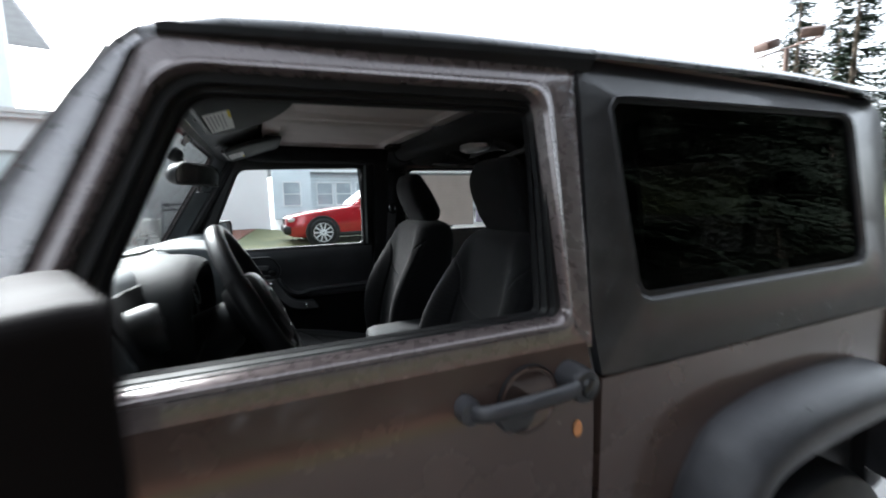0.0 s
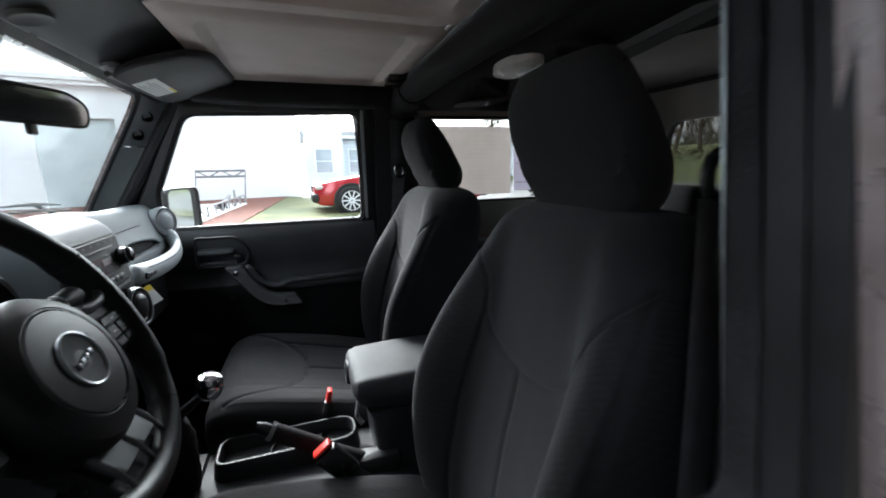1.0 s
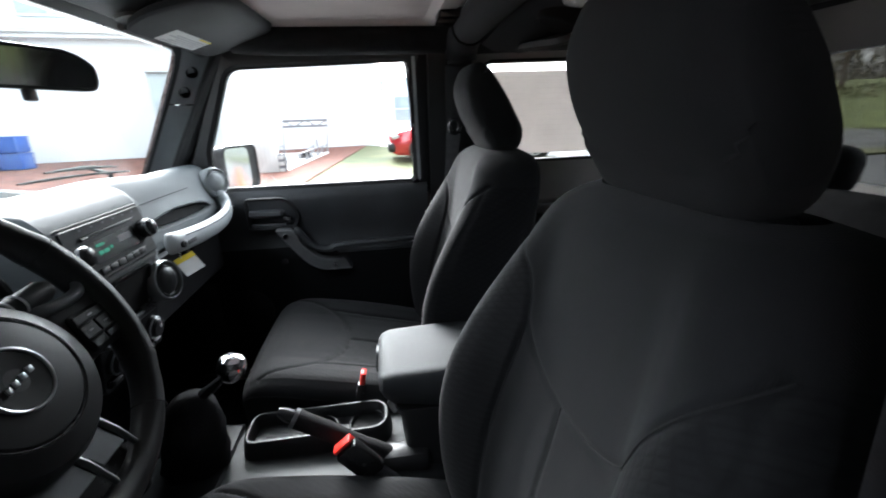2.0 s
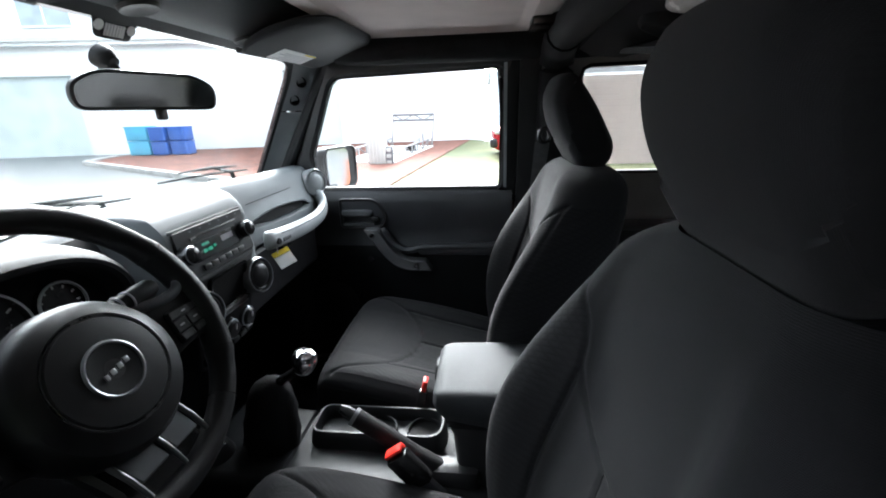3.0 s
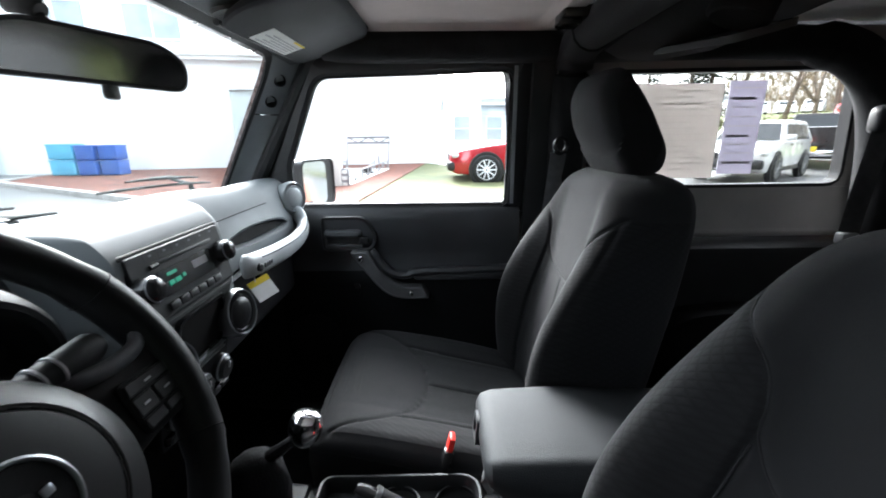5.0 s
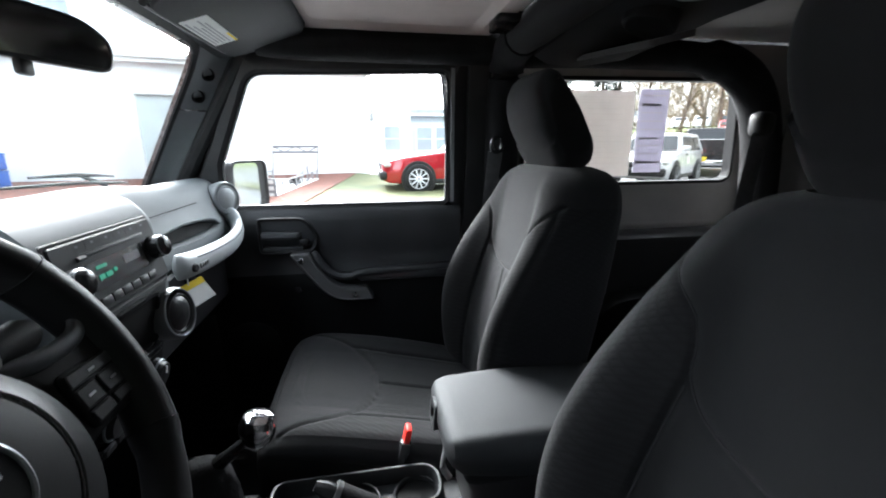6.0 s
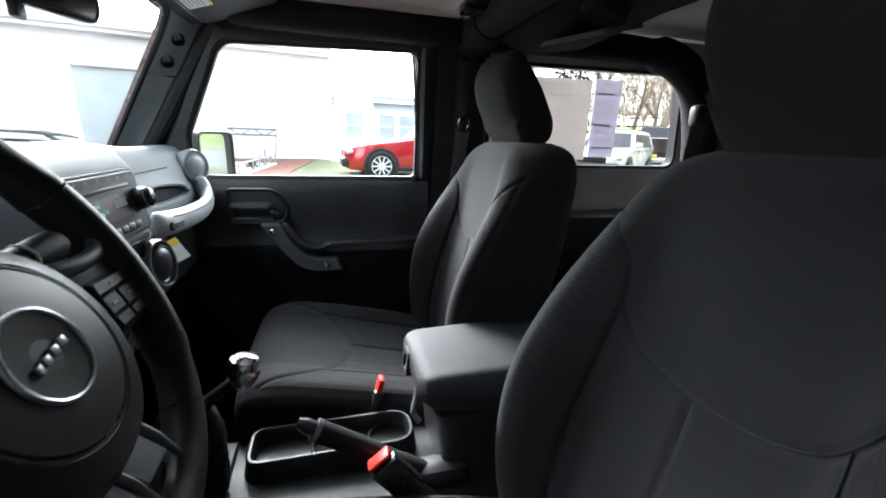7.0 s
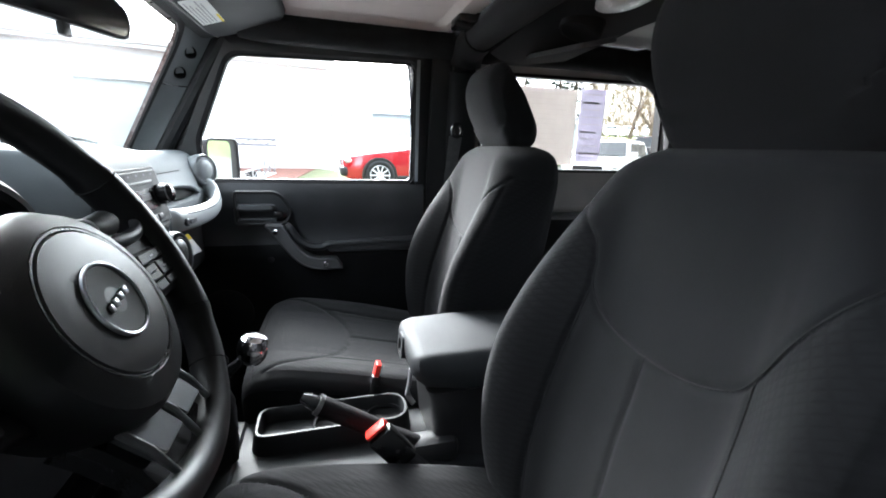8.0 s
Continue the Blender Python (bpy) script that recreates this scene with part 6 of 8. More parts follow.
R, RY, RZ = 0.178, 0.018, -0.018
bm = B()
N = 72
rim_pts = [Vector((R * math.cos(w), R * math.sin(w) + RY, RZ)) for w in np.linspace(0, 2 * math.pi, N + 1)[:-1]]
tube(bm, rim_pts, [0.0168 + 0.002 * (1 if (abs(math.sin(2 * math.pi * k / N)) < 0.5) else 0) for k in range(N)], 14, closed=True, up=(0, 0, 1), flat=1.12)
rimw = part("rim", onwheel(bm), LEATHER, wheel, "stitched black leather rim")
for a in (-28, 28, 152, 208, -52, 232):
    bm = B()
    ring = []
    c = Vector((R * math.cos(radians(a)), R * math.sin(radians(a)) + RY, RZ))
    e1 = Vector((math.cos(radians(a)), math.sin(radians(a)), 0))
    for w in np.linspace(0, 2 * math.pi, 17)[:-1]:
        ring.append(c + 0.0192 * (math.cos(w) * e1 + 1.1 * math.sin(w) * Vector((0, 0, 1))))
    tube(bm, ring, 0.0008, 5, closed=True, up=(e1.y, -e1.x, 0))
    part("rim_stitch", onwheel(bm), SEAM, rimw)
# hub pad: wide dome with an inner groove
bm = B()
rings = []
for r, h in ((0.076, -0.075), (0.092, -0.05), (0.0965, -0.026), (0.094, -0.008), (0.086, 0.003), (0.0675, 0.0095), (0.0650, 0.0065), (0.0620, 0.0100), (0.048, 0.0115), (0.034, 0.012), (0.0, 0.0125)):
    ring = []
    for w in np.linspace(0, 2 * math.pi, 49)[:-1]:
        q = 1.0
        if r > 0.085:
            q = 1.0 - 0.06 * max(0, math.sin(w)) + 0.04 * max(0, -math.sin(w))
        ring.append(Vector((r * q * math.cos(w), r * q * math.sin(w) * 0.98, h)))
    rings.append(ring)
loft(bm, rings)
pad = part("hub_pad", onwheel(bm), PAD, wheel, "grained black airbag pad")
bm = B()
tube(bm, [Vector((0.0650 * math.cos(w), 0.0640 * math.sin(w), 0.0078)) for w in np.linspace(0, 2 * math.pi, 57)[:-1]], 0.0016, 6, closed=True, up=(0, 0, 1))
part("pad_ring", onwheel(bm), GLOSSY, pad)
bm = B()
tube(bm, [Vector((0.0312 * math.cos(w), 0.0312 * math.sin(w), 0.0130)) for w in np.linspace(0, 2 * math.pi, 41)[:-1]], 0.0020, 8, closed=True, up=(0, 0, 1))
part("badge_ring", onwheel(bm), SILVER, pad, "chrome badge ring")
bm = B()
lathe(bm, [(0.030, 0.012), (0.029, 0.0136), (0.020, 0.0126), (0.0, 0.0120)], Matrix(), 30)
part("badge_disc", onwheel(bm), PANEL, pad, "black badge disc")
for k, (dx, w) in enumerate(((-0.0135, 0.005), (-0.005, 0.007), (0.005, 0.007), (0.0145, 0.007))):
    bm = B()
    box(bm, (dx, -0.001 + 0.22 * dx, 0.0136), (w, 0.0065, 0.0024), 0.001)
    part("badge_mark", onwheel(bm), SILVER, pad, "plain chrome mark")
# spokes
for sg in (-1, 1):
    bm = B()
    rings = []
    for x, hw, z in ((0.080, 0.050, -0.034), (0.100, 0.040, -0.027), (0.125, 0.036, -0.022), (0.150, 0.036, -0.020), (0.166, 0.043, -0.018), (0.178, 0.052, -0.018)):
        sec = rounded([(-hw, -0.010), (hw, -0.010), (hw, 0.008), (-hw, 0.008)], 0.006, 3)
        rings.append([Vector((sg * x, v0 + 0.002, z + t)) for v0, t in sec])
    loft(bm, rings)
    sp = part("side_spoke", onwheel(bm), LEATHER, wheel)
    bm = B()
    tube(bm, smooth_line([(sg * 0.084, 0.050, -0.026), (sg * 0.100, 0.0415, -0.018), (sg * 0.125, 0.0375, -0.0135), (sg * 0.150, 0.040, -0.0115), (sg * 0.163, 0.050, -0.012)], 5), [0.004] + [0.0075] * 19 + [0.004], 12, 0.7)
    part("spoke_edge", onwheel(bm), SPOKEGREY, sp, "satin grey band along the spoke")
    bm = B()
    pl = rounded([(0.110, -0.030), (0.162, -0.028), (0.166, 0.019), (0.112, 0.021)], 0.008, 4)
    loft(bm, [[Vector((sg * u, v, t + (u - 0.110) * 0.06)) for u, v in poly] for poly, t in ((pl, -0.022), (pl, -0.0145), (grown(pl, -0.003), -0.0125))])
    pod = part("switch_pod", onwheel(bm), PANEL, sp, "black thumb switch pod")
    for quad in (((0.114, 0.006), (0.161, 0.006), (0.162, 0.0165), (0.116, 0.018)), ((0.113, -0.0135), (0.1355, -0.0135), (0.1355, 0.0040), (0.114, 0.0040)), ((0.138, -0.0135), (0.160, -0.0135), (0.161, 0.0040), (0.138, 0.0040)), ((0.114, -0.0265), (0.1355, -0.0260), (0.1355, -0.0155), (0.113, -0.0155)), ((0.138, -0.0258), (0.159, -0.0245), (0.160, -0.0155), (0.138, -0.0155))):
        pl = rounded(list(quad), 0.0025, 3)
        bm = B()
        loft(bm, [[Vector((sg * u, v, t + (u - 0.110) * 0.06)) for u, v in poly] for poly, t in ((pl, -0.0135), (pl, -0.0115), (grown(pl, -0.0012), -0.0106))])
        part("thumb_switch", onwheel(bm), PLASTIC, sp, "satin black thumb switch")
    for bx, by in ((0.124, -0.005), (0.149, -0.005), (0.138, 0.011)):
        bm = B()
        box(bm, (sg * bx, by, -0.0103 + (bx - 0.110) * 0.06), (0.008, 0.002, 0.0006), 0)
        part("switch_mark", onwheel(bm), PALEMARK, sp)
# lower spoke: one wide web with two satin panels between three raised ribs
bm = B()
rings = []
for v, hw, z in ((-0.060, 0.062, -0.045), (-0.080, 0.060, -0.036), (-0.110, 0.056, -0.029), (-0.140, 0.060, -0.024), (-0.158, 0.072, -0.020)):
    rings.append([Vector((u, v - 0.010 * (u / 0.06) ** 2, z + t)) for u, t in ((-hw, -0.012), (-hw, 0.002), (-hw * 0.9, 0.006), (hw * 0.9, 0.006), (hw, 0.002), (hw, -0.012))])
loft(bm, rings)
web = part("lower_spoke", onwheel(bm), GLOSSY, wheel, "black lower spoke web")
for u0, u1 in ((-0.044, -0.003), (0.007, 0.046)):
    bm = B()
    pl = rounded([(u0 - 0.002, -0.076), (u1, -0.076), (u1 + 0.003, -0.121), (u0 + 0.004, -0.121)], 0.003, 3)
    loft(bm, [[Vector((u, v, -0.0225 + (v + 0.08) * -0.28 + t)) for u, v in poly] for poly, t in ((pl, -0.010), (pl, 0.0015), (grown(pl, -0.0015), 0.003))])
    part("spoke_panel", onwheel(bm), SPOKEGREY, web, "satin grey spoke panel")
for u in (-0.049, 0.002, 0.051):
    bm = B()
    tube(bm, [(u - 0.001, -0.070, -0.026), (u, -0.080, -0.0195), (u + 0.004, -0.108, -0.0125), (u + 0.009, -0.140, -0.012), (u + 0.010, -0.156, -0.014)], [0.002, 0.0036, 0.0036, 0.003, 0.002], 8)
    part("spoke_rib", onwheel(bm), DULLSILVER, web, "raised satin rib")
# column shroud
bm = B()
rings = [[hub_c - nrm * d + Vector((0, hw * math.cos(w), hz * math.sin(w))) for w in np.linspace(0, 2 * math.pi, 25)[:-1]] for d, hw, hz in ((0.07, 0.05, 0.05), (0.10, 0.062, 0.062), (0.18, 0.066, 0.07), (0.26, 0.07, 0.075))]
loft(bm, rings)
part("column_shroud", bm, PLASTIC, wheel)
for sg, lab in ((1, "black wiper stalk with pale marks"), (-1, "black indicator stalk with pale marks")):
    stalk = thing("column_stalk", hub_c + Vector((-0.1, sg * 0.07, 0)), lab, "control stalk", "column stalks")
    p0 = Vector((-0.492, 0.37 + sg * 0.03, 1.252))
    p1 = Vector((-0.486, 0.37 + sg * 0.06, 1.276))
    p2 = Vector((-0.480, 0.37 + sg * 0.132, 1.283))
    bm = B()
    tube(bm, [p0, p1, p1.lerp(p2, 0.15), p1.lerp(p2, 0.9), p2], [0.008, 0.009, 0.0115, 0.0135, 0.010], 14)
    part("stalk_arm", bm, PANEL, stalk)
    for f in (0.25, 0.45):
        q = p1.lerp(p2, f)
        bm = B()
        ring = [q + 0.0122 * (math.cos(w) * frame_of(p2 - p1)[1] + math.sin(w) * frame_of(p2 - p1)[2]) for w in np.linspace(0, 2 * math.pi, 17)[:-1]]
        tube(bm, ring, 0.0016, 5, closed=True, up=tuple((p2 - p1).normalized()))
        part("stalk_mark", bm, PALEMARK, stalk)

# ---- centre console, levers, armrest box ----
con = thing("centre_console", (-0.25, 0.735, 0.53), "black plastic console with a tray and two cup holders", "console")
bm = B()
rings = []
for x, zt, hw in ((-0.64, 0.80, 0.12), (-0.55, 0.805, 0.115), (-0.445, 0.802, 0.108), (-0.44, 0.796, 0.106), (-0.30, 0.793, 0.105), (-0.10, 0.788, 0.10), (-0.095, 0.788, 0.10), (0.30, 0.72, 0.10)):
    sec = rounded([(-hw - 0.02, 0.53), (hw + 0.02, 0.53), (hw, zt), (-hw, zt)], [0.004, 0.004, 0.02, 0.02], 4)
    rings.append([Vector((x, 0.735 + u, v)) for u, v in sec])
loft(bm, rings)
part("console_body", bm, CONSOLE, con)
trayo = resample(rounded([(-0.411, 0.733), (-0.117, 0.733), (-0.117, 0.822), (-0.411, 0.822)], [0.024, 0.042, 0.042, 0.024], 8), 96)
bm = B()
rings = [[Vector((u, v, z)) for u, v in poly] for poly, z in ((grown(trayo, 0.016), 0.735), (grown(trayo, 0.010), 0.790), (grown(trayo, 0.006), 0.818), (grown(trayo, 0.004), 0.829), (grown(trayo, 0.001), 0.833), (grown(trayo, -0.003), 0.833), (grown(trayo, -0.0055), 0.828), (grown(trayo, -0.007), 0.812), (grown(trayo, -0.010), 0.780))]
loft(bm, rings, caps=False)
part("tray_rim", bm, CONSOLE, con, "rounded satin rim of the tray")
bm = B()
slab(bm, grown(trayo, -0.006), lambda u, v, t: Vector((u, v, 0.796 + t)), 0.0, 0.006)
part("tray_floor", bm, CONSOLE, con)
for x, y, r in ((-0.160, 0.778, 0.0385), (-0.266, 0.778, 0.0385)):
    bm = B()
    lathe(bm, [(r + 0.004, -0.03), (r + 0.0035, 0.003), (r + 0.002, 0.006), (r - 0.001, 0.005), (r - 0.003, -0.02)], Matrix.Translation((x, y, 0.806)), 32)
    part("cup_holder", bm, CONSOLE, con, "round cup holder ring")
    # near-black disc on the floor stands for shade down the well
    bm = B()
    lathe(bm, [(r - 0.001, 0.0), (r - 0.002, 0.0012), (0, 0.0012)], Matrix.Translation((x, y, 0.8025)), 32)
    part("cup_well", bm, HOLESHADE, con, "near-black disc painted as the shade of a cup well")
# shift boot and lever
sh = thing("gear_lever", (-0.50, 0.727, 0.80), "polished ball gear lever with a shift pattern, in a black boot", "gear lever")
bm = B()
rings = []
for z, r in ((0.800, 0.064), (0.83, 0.062), (0.86, 0.059), (0.89, 0.056), (0.915, 0.051), (0.938, 0.043), (0.955, 0.033), (0.965, 0.020), (0.969, 0.010)):
    rings.append([Vector((-0.500 + 0.12 * (z - 0.8) + r * (1 + 0.06 * math.sin(7 * w + z * 90)) * math.cos(w), 0.727 + r * 0.8 * (1 + 0.06 * math.cos(6 * w + z * 70)) * math.sin(w), z)) for w in np.linspace(0, 2 * math.pi, 37)[:-1]])
loft(bm, rings)
part("boot", bm, PADDING, sh, "pleated black boot")
bm = B()
tube(bm, [(-0.478, 0.727, 0.945), (-0.440, 0.727, 0.972), (-0.415, 0.727, 0.992), (-0.399, 0.727, 1.006)], [0.012, 0.010, 0.0085, 0.009], 12)
part("lever_shaft", bm, GLOSSY, sh)
bm = B()
lathe(bm, [(0.010, -0.030), (0.017, -0.026), (0.023, -0.016), (0.0262, -0.002), (0.0255, 0.009), (0.0215, 0.019), (0.014, 0.0235), (0.0, 0.0245)], Matrix.Translation((-0.396, 0.727, 1.014)) @ pose(0, 0, 0, 0, 12, 0), 28)
part("lever_ball", bm, CHROME, sh, "mirror-polished ball")
bm = B()
for u in (-0.008, 0.0, 0.008):
    box(bm, (0, u, 0.0238), (0.016, 0.0016, 0.002), 0)
box(bm, (0, 0, 0.0238), (0.0016, 0.017, 0.002), 0)
bm.transform(Matrix.Translation((-0.396, 0.727, 1.014)) @ pose(0, 0, 0, 0, 12, 0))
part("shift_pattern", bm, INK, sh, "dark shift pattern lines")
# transfer case lever ahead of it
tl = thing("transfer_lever", (-0.60, 0.68, 0.80), "short black transfer lever with a rubber boot", "gear lever")
bm = B()
tube(bm, [(-0.605, 0.68, 0.79), (-0.600, 0.68, 0.82), (-0.595, 0.68, 0.845)], [0.045, 0.03, 0.014], 14)
part("boot", bm, LEATHER, tl)
bm = B()
tube(bm, [(-0.596, 0.68, 0.84), (-0.588, 0.68, 0.875), (-0.585, 0.68, 0.890), (-0.583, 0.68, 0.905)], [0.008, 0.010, 0.02, 0.012], 14)
part("knob", bm, PLASTIC, tl)
# hand brake
hb = thing("hand_brake", (-0.12, 0.672, 0.80), "black hand brake lever, lowered", "hand brake")
bm = B()
tube(bm, smooth_line([(-0.10, 0.672, 0.800), (-0.16, 0.676, 0.835), (-0.22, 0.684, 0.872), (-0.29, 0.694, 0.910)], 4), [0.020] * 4 + [0.0185] * 8 + [0.0185], 16)
part("brake_grip", bm, PADDING, hb, "black hand brake grip")
bm = B()
tube(bm, [(-0.285, 0.6935, 0.907), (-0.292, 0.6945, 0.911)], [0.0192, 0.0192], 18)
part("brake_collar", bm, STEEL, hb, "bright collar")
bm = B()
tube(bm, [(-0.290, 0.694, 0.910), (-0.305, 0.696, 0.919), (-0.318, 0.698, 0.926)], [0.014, 0.013, 0.008], 14)
part("brake_button", bm, GLOSSY, hb)
bm = B()
box(bm, (-0.08, 0.672, 0.80), (0.10, 0.05, 0.05), 0.015)
part("brake_base", bm, PLASTIC, hb)
# armrest box
ab = thing("armrest_box", (0.05, 0.755, 0.72), "grey vinyl armrest lid on a black storage box", "armrest")
bm = B()
rings = []
for x, hw, z0, z1 in ((-0.128, 0.060, 0.968, 0.980), (-0.126, 0.085, 0.955, 0.990), (-0.118, 0.098, 0.944, 0.998), (-0.10, 0.105, 0.930, 1.003), (0.0, 0.110, 0.915, 1.006), (0.15, 0.110, 0.915, 1.005), (0.20, 0.105, 0.92, 1.0), (0.215, 0.085, 0.935, 0.985)):
    sec = rounded([(-hw * 0.80, z0), (hw * 0.80, z0), (hw, z0 + 0.55 * (z1 - z0)), (hw * 0.90, z1), (-hw * 0.90, z1), (-hw, z0 + 0.55 * (z1 - z0))], [0.015, 0.015, 0.03, 0.03, 0.03, 0.03], 5)
    rings.append([Vector((x, 0.755 + u, v)) for u, v in sec])
loft(bm, rings)
lid = part("lid", bm, VINYL, ab, "padded grey vinyl lid")
bm = B()
pl = rounded([(-0.022, -0.022), (0.022, -0.022), (0.022, 0.026), (-0.022, 0.026)], 0.012, 5)
place = lambda u, v, t: Vector((-0.1285 - t + 0.25 * max(v, 0) * 0.5, 0.785 + u, 0.965 + v))
hoop(bm, resample(pl, 40), resample(grown(pl, -0.010), 40), place, -0.01, 0.005)
part("lid_latch", bm, VINYL, lid, "grey latch surround")
bm = B()
slab(bm, grown(pl, -0.010), place, -0.008, 0.001)
part("latch_recess", bm, RUBBER, lid)
bm = B()
rings = []
for z, x0, x1, hw in ((0.60, -0.07, 0.25, 0.085), (0.78, -0.08, 0.24, 0.085), (0.90, -0.09, 0.20, 0.09), (0.925, -0.10, 0.20, 0.095)):
    rings.append([Vector((u, 0.755 + v, z)) for u, v in rounded([(x0, -hw), (x1, -hw), (x1, hw), (x0, hw)], 0.02, 4)])
loft(bm, rings)
part("box_body", bm, PLASTIC, ab)
bm = B()
tube(bm, smooth_line([(-0.105, 0.80, 0.90), (-0.108, 0.80, 0.87), (-0.112, 0.80, 0.84), (-0.10, 0.79, 0.82)], 4), [0.008] * 13, 10, 0.5)
part("front_strip", bm, DULLSILVER, ab)
for dx in (0.0, 0.03):
    bm = B()
    tube(bm, [(-0.10 + dx, 0.63, 0.745), (-0.105 + dx, 0.66, 0.775), (-0.10 + dx, 0.70, 0.785)], 0.009, 8)
    part("belt_anchor", bm, DULLSILVER, ab)

# seat the fittings where they belong in the cabin
for kind, off in (("dashboard", (-0.018, 0.004, 0.010)), ("folded_papers", (-0.018, 0, 0.012)), ("hang_tag", (-0.01, -0.006, 0.004)), ("steering_wheel", (-0.020, 0, 0.001)), ("column_stalk", (-0.018, 0, 0.001)),
                  ("centre_console", (-0.016, -0.003, 0)), ("gear_lever", (-0.018, -0.002, 0.004)), ("transfer_lever", (-0.018, 0, 0)), ("hand_brake", (-0.018, 0, 0)), ("armrest_box", (-0.012, -0.004, 0)), ("belt_buckle", (-0.016, -0.004, 0)), ("front_seat", (-0.008, 0, -0.002))):
    for ob in scene.objects:
        if ob.parent is None and ob.name.split(".")[0] == kind:
            ob.location += Vector(off)

# ---- visors, inside mirror ----
for far in (False, True):
    v = thing("sun_visor", (-0.47, Y(0.27, far), 1.63), "dark grey sun visor with a white and yellow warning label", "sun visor", "sun visors")
    du = 0.0 if far else 0.075
    out = rounded([(0.09, -0.10), (0.525, -0.10), (0.560, -0.03), (0.535, 0.055), (0.45, 0.10), (0.13, 0.105), (0.085, 0.05)], 0.045, 6)
    vm = lambda u, w, t: Vector((-0.470 + 0.93 * w - 0.37 * t, Y(u, far), 1.676 + 0.30 * w - 0.93 * t + 0.02 * (0.25 - u)))
    bm = B()
    loft(bm, [[vm(u, w, t) for u, w in poly] for poly, t in ((grown(out, -0.006), -0.011), (out, -0.006), (out, 0.006), (grown(out, -0.006), 0.011))])
    part("visor_panel", bm, VISOR, v)
    lab = rounded([(0.235 + du, -0.088), (0.425 + du, -0.088), (0.425 + du, -0.036), (0.235 + du, -0.036)], 0.003, 2)
    bm = B()
    slab(bm, lab, vm, 0.0112, 0.0122)
    lb = part("warning_label", bm, PAPER, v, "white printed warning label")
    bm = B()
    slab(bm, [(0.235 + du, -0.041), (0.30 + du, -0.041), (0.30 + du, -0.036), (0.235 + du, -0.036)], vm, 0.0123, 0.0130)
    part("label_band", bm, YELLOW, lb)
    for k in range(5):
        bm = B()
        y0 = 0.245 + du + 0.006 * (k % 2)
        slab(bm, [(y0, -0.083 + 0.0075 * k), (0.41 + du - 0.02 * (k % 3), -0.083 + 0.0075 * k), (0.41 + du - 0.02 * (k % 3), -0.080 + 0.0075 * k), (y0, -0.080 + 0.0075 * k)], vm, 0.0123, 0.0128)
        part("print_bar", bm, PALEMARK, lb)
    bm = B()
    tube(bm, [vm(0.085, -0.095, 0), vm(0.16, -0.105, 0), vm(0.52, -0.105, 0)], 0.006, 8)
    part("visor_rod", bm, PLASTIC, v)

im = thing("inside_mirror", (-0.66, 0.733, 1.60), "black-framed inside mirror fixed to the windscreen", "mirror")
mm = Matrix.Translation((-0.618, 0.732, 1.548)) @ pose(0, 0, 0, 0, 5, -20.5)
out = resample(rounded([(-0.119, -0.030), (0.119, -0.030), (0.122, 0.012), (0.08, 0.034), (-0.08, 0.034), (-0.122, 0.012)], [0.022, 0.022, 0.03, 0.05, 0.05, 0.03], 6), 72)
bm = B()
loft(bm, [[mm @ Vector((t, u, v)) for u, v in poly] for poly, t in ((grown(out, -0.022), -0.034), (grown(out, -0.006), -0.022), (out, -0.006), (grown(out, -0.001), 0.002), (grown(out, -0.005), 0.004), (grown(out, -0.007), 0.001))])
part("mirror_case", bm, PLASTIC, im)
bm = B()
slab(bm, grown(out, -0.006), lambda u, v, t: mm @ Vector((t, u, v)), 0.0005, 0.0022)
part("mirror_glass", bm, MIRROR, im, "inside mirror glass")
bm = B()
box(bm, mm @ Vector((-0.004, 0.012, -0.037)), (0.010, 0.022, 0.020), 0.004)
part("dip_lever", bm, PLASTIC, im)
bm = B()
tube(bm, [mm @ Vector((-0.03, -0.012, 0.012)), (-0.655, 0.709, 1.584), (-0.664, 0.706, 1.598)], [0.010, 0.008, 0.009], 12)
part("mirror_arm", bm, RUBBER, im)
bm = B()
tube(bm, [(-0.652, 0.706, 1.593), (-0.658, 0.706, 1.597), (-0.667, 0.706, 1.602), (-0.675, 0.706, 1.607)], [0.010, 0.017, 0.020, 0.020], 20)
part("mirror_foot", bm, RUBBER, im, "round black mirror foot on the glass")

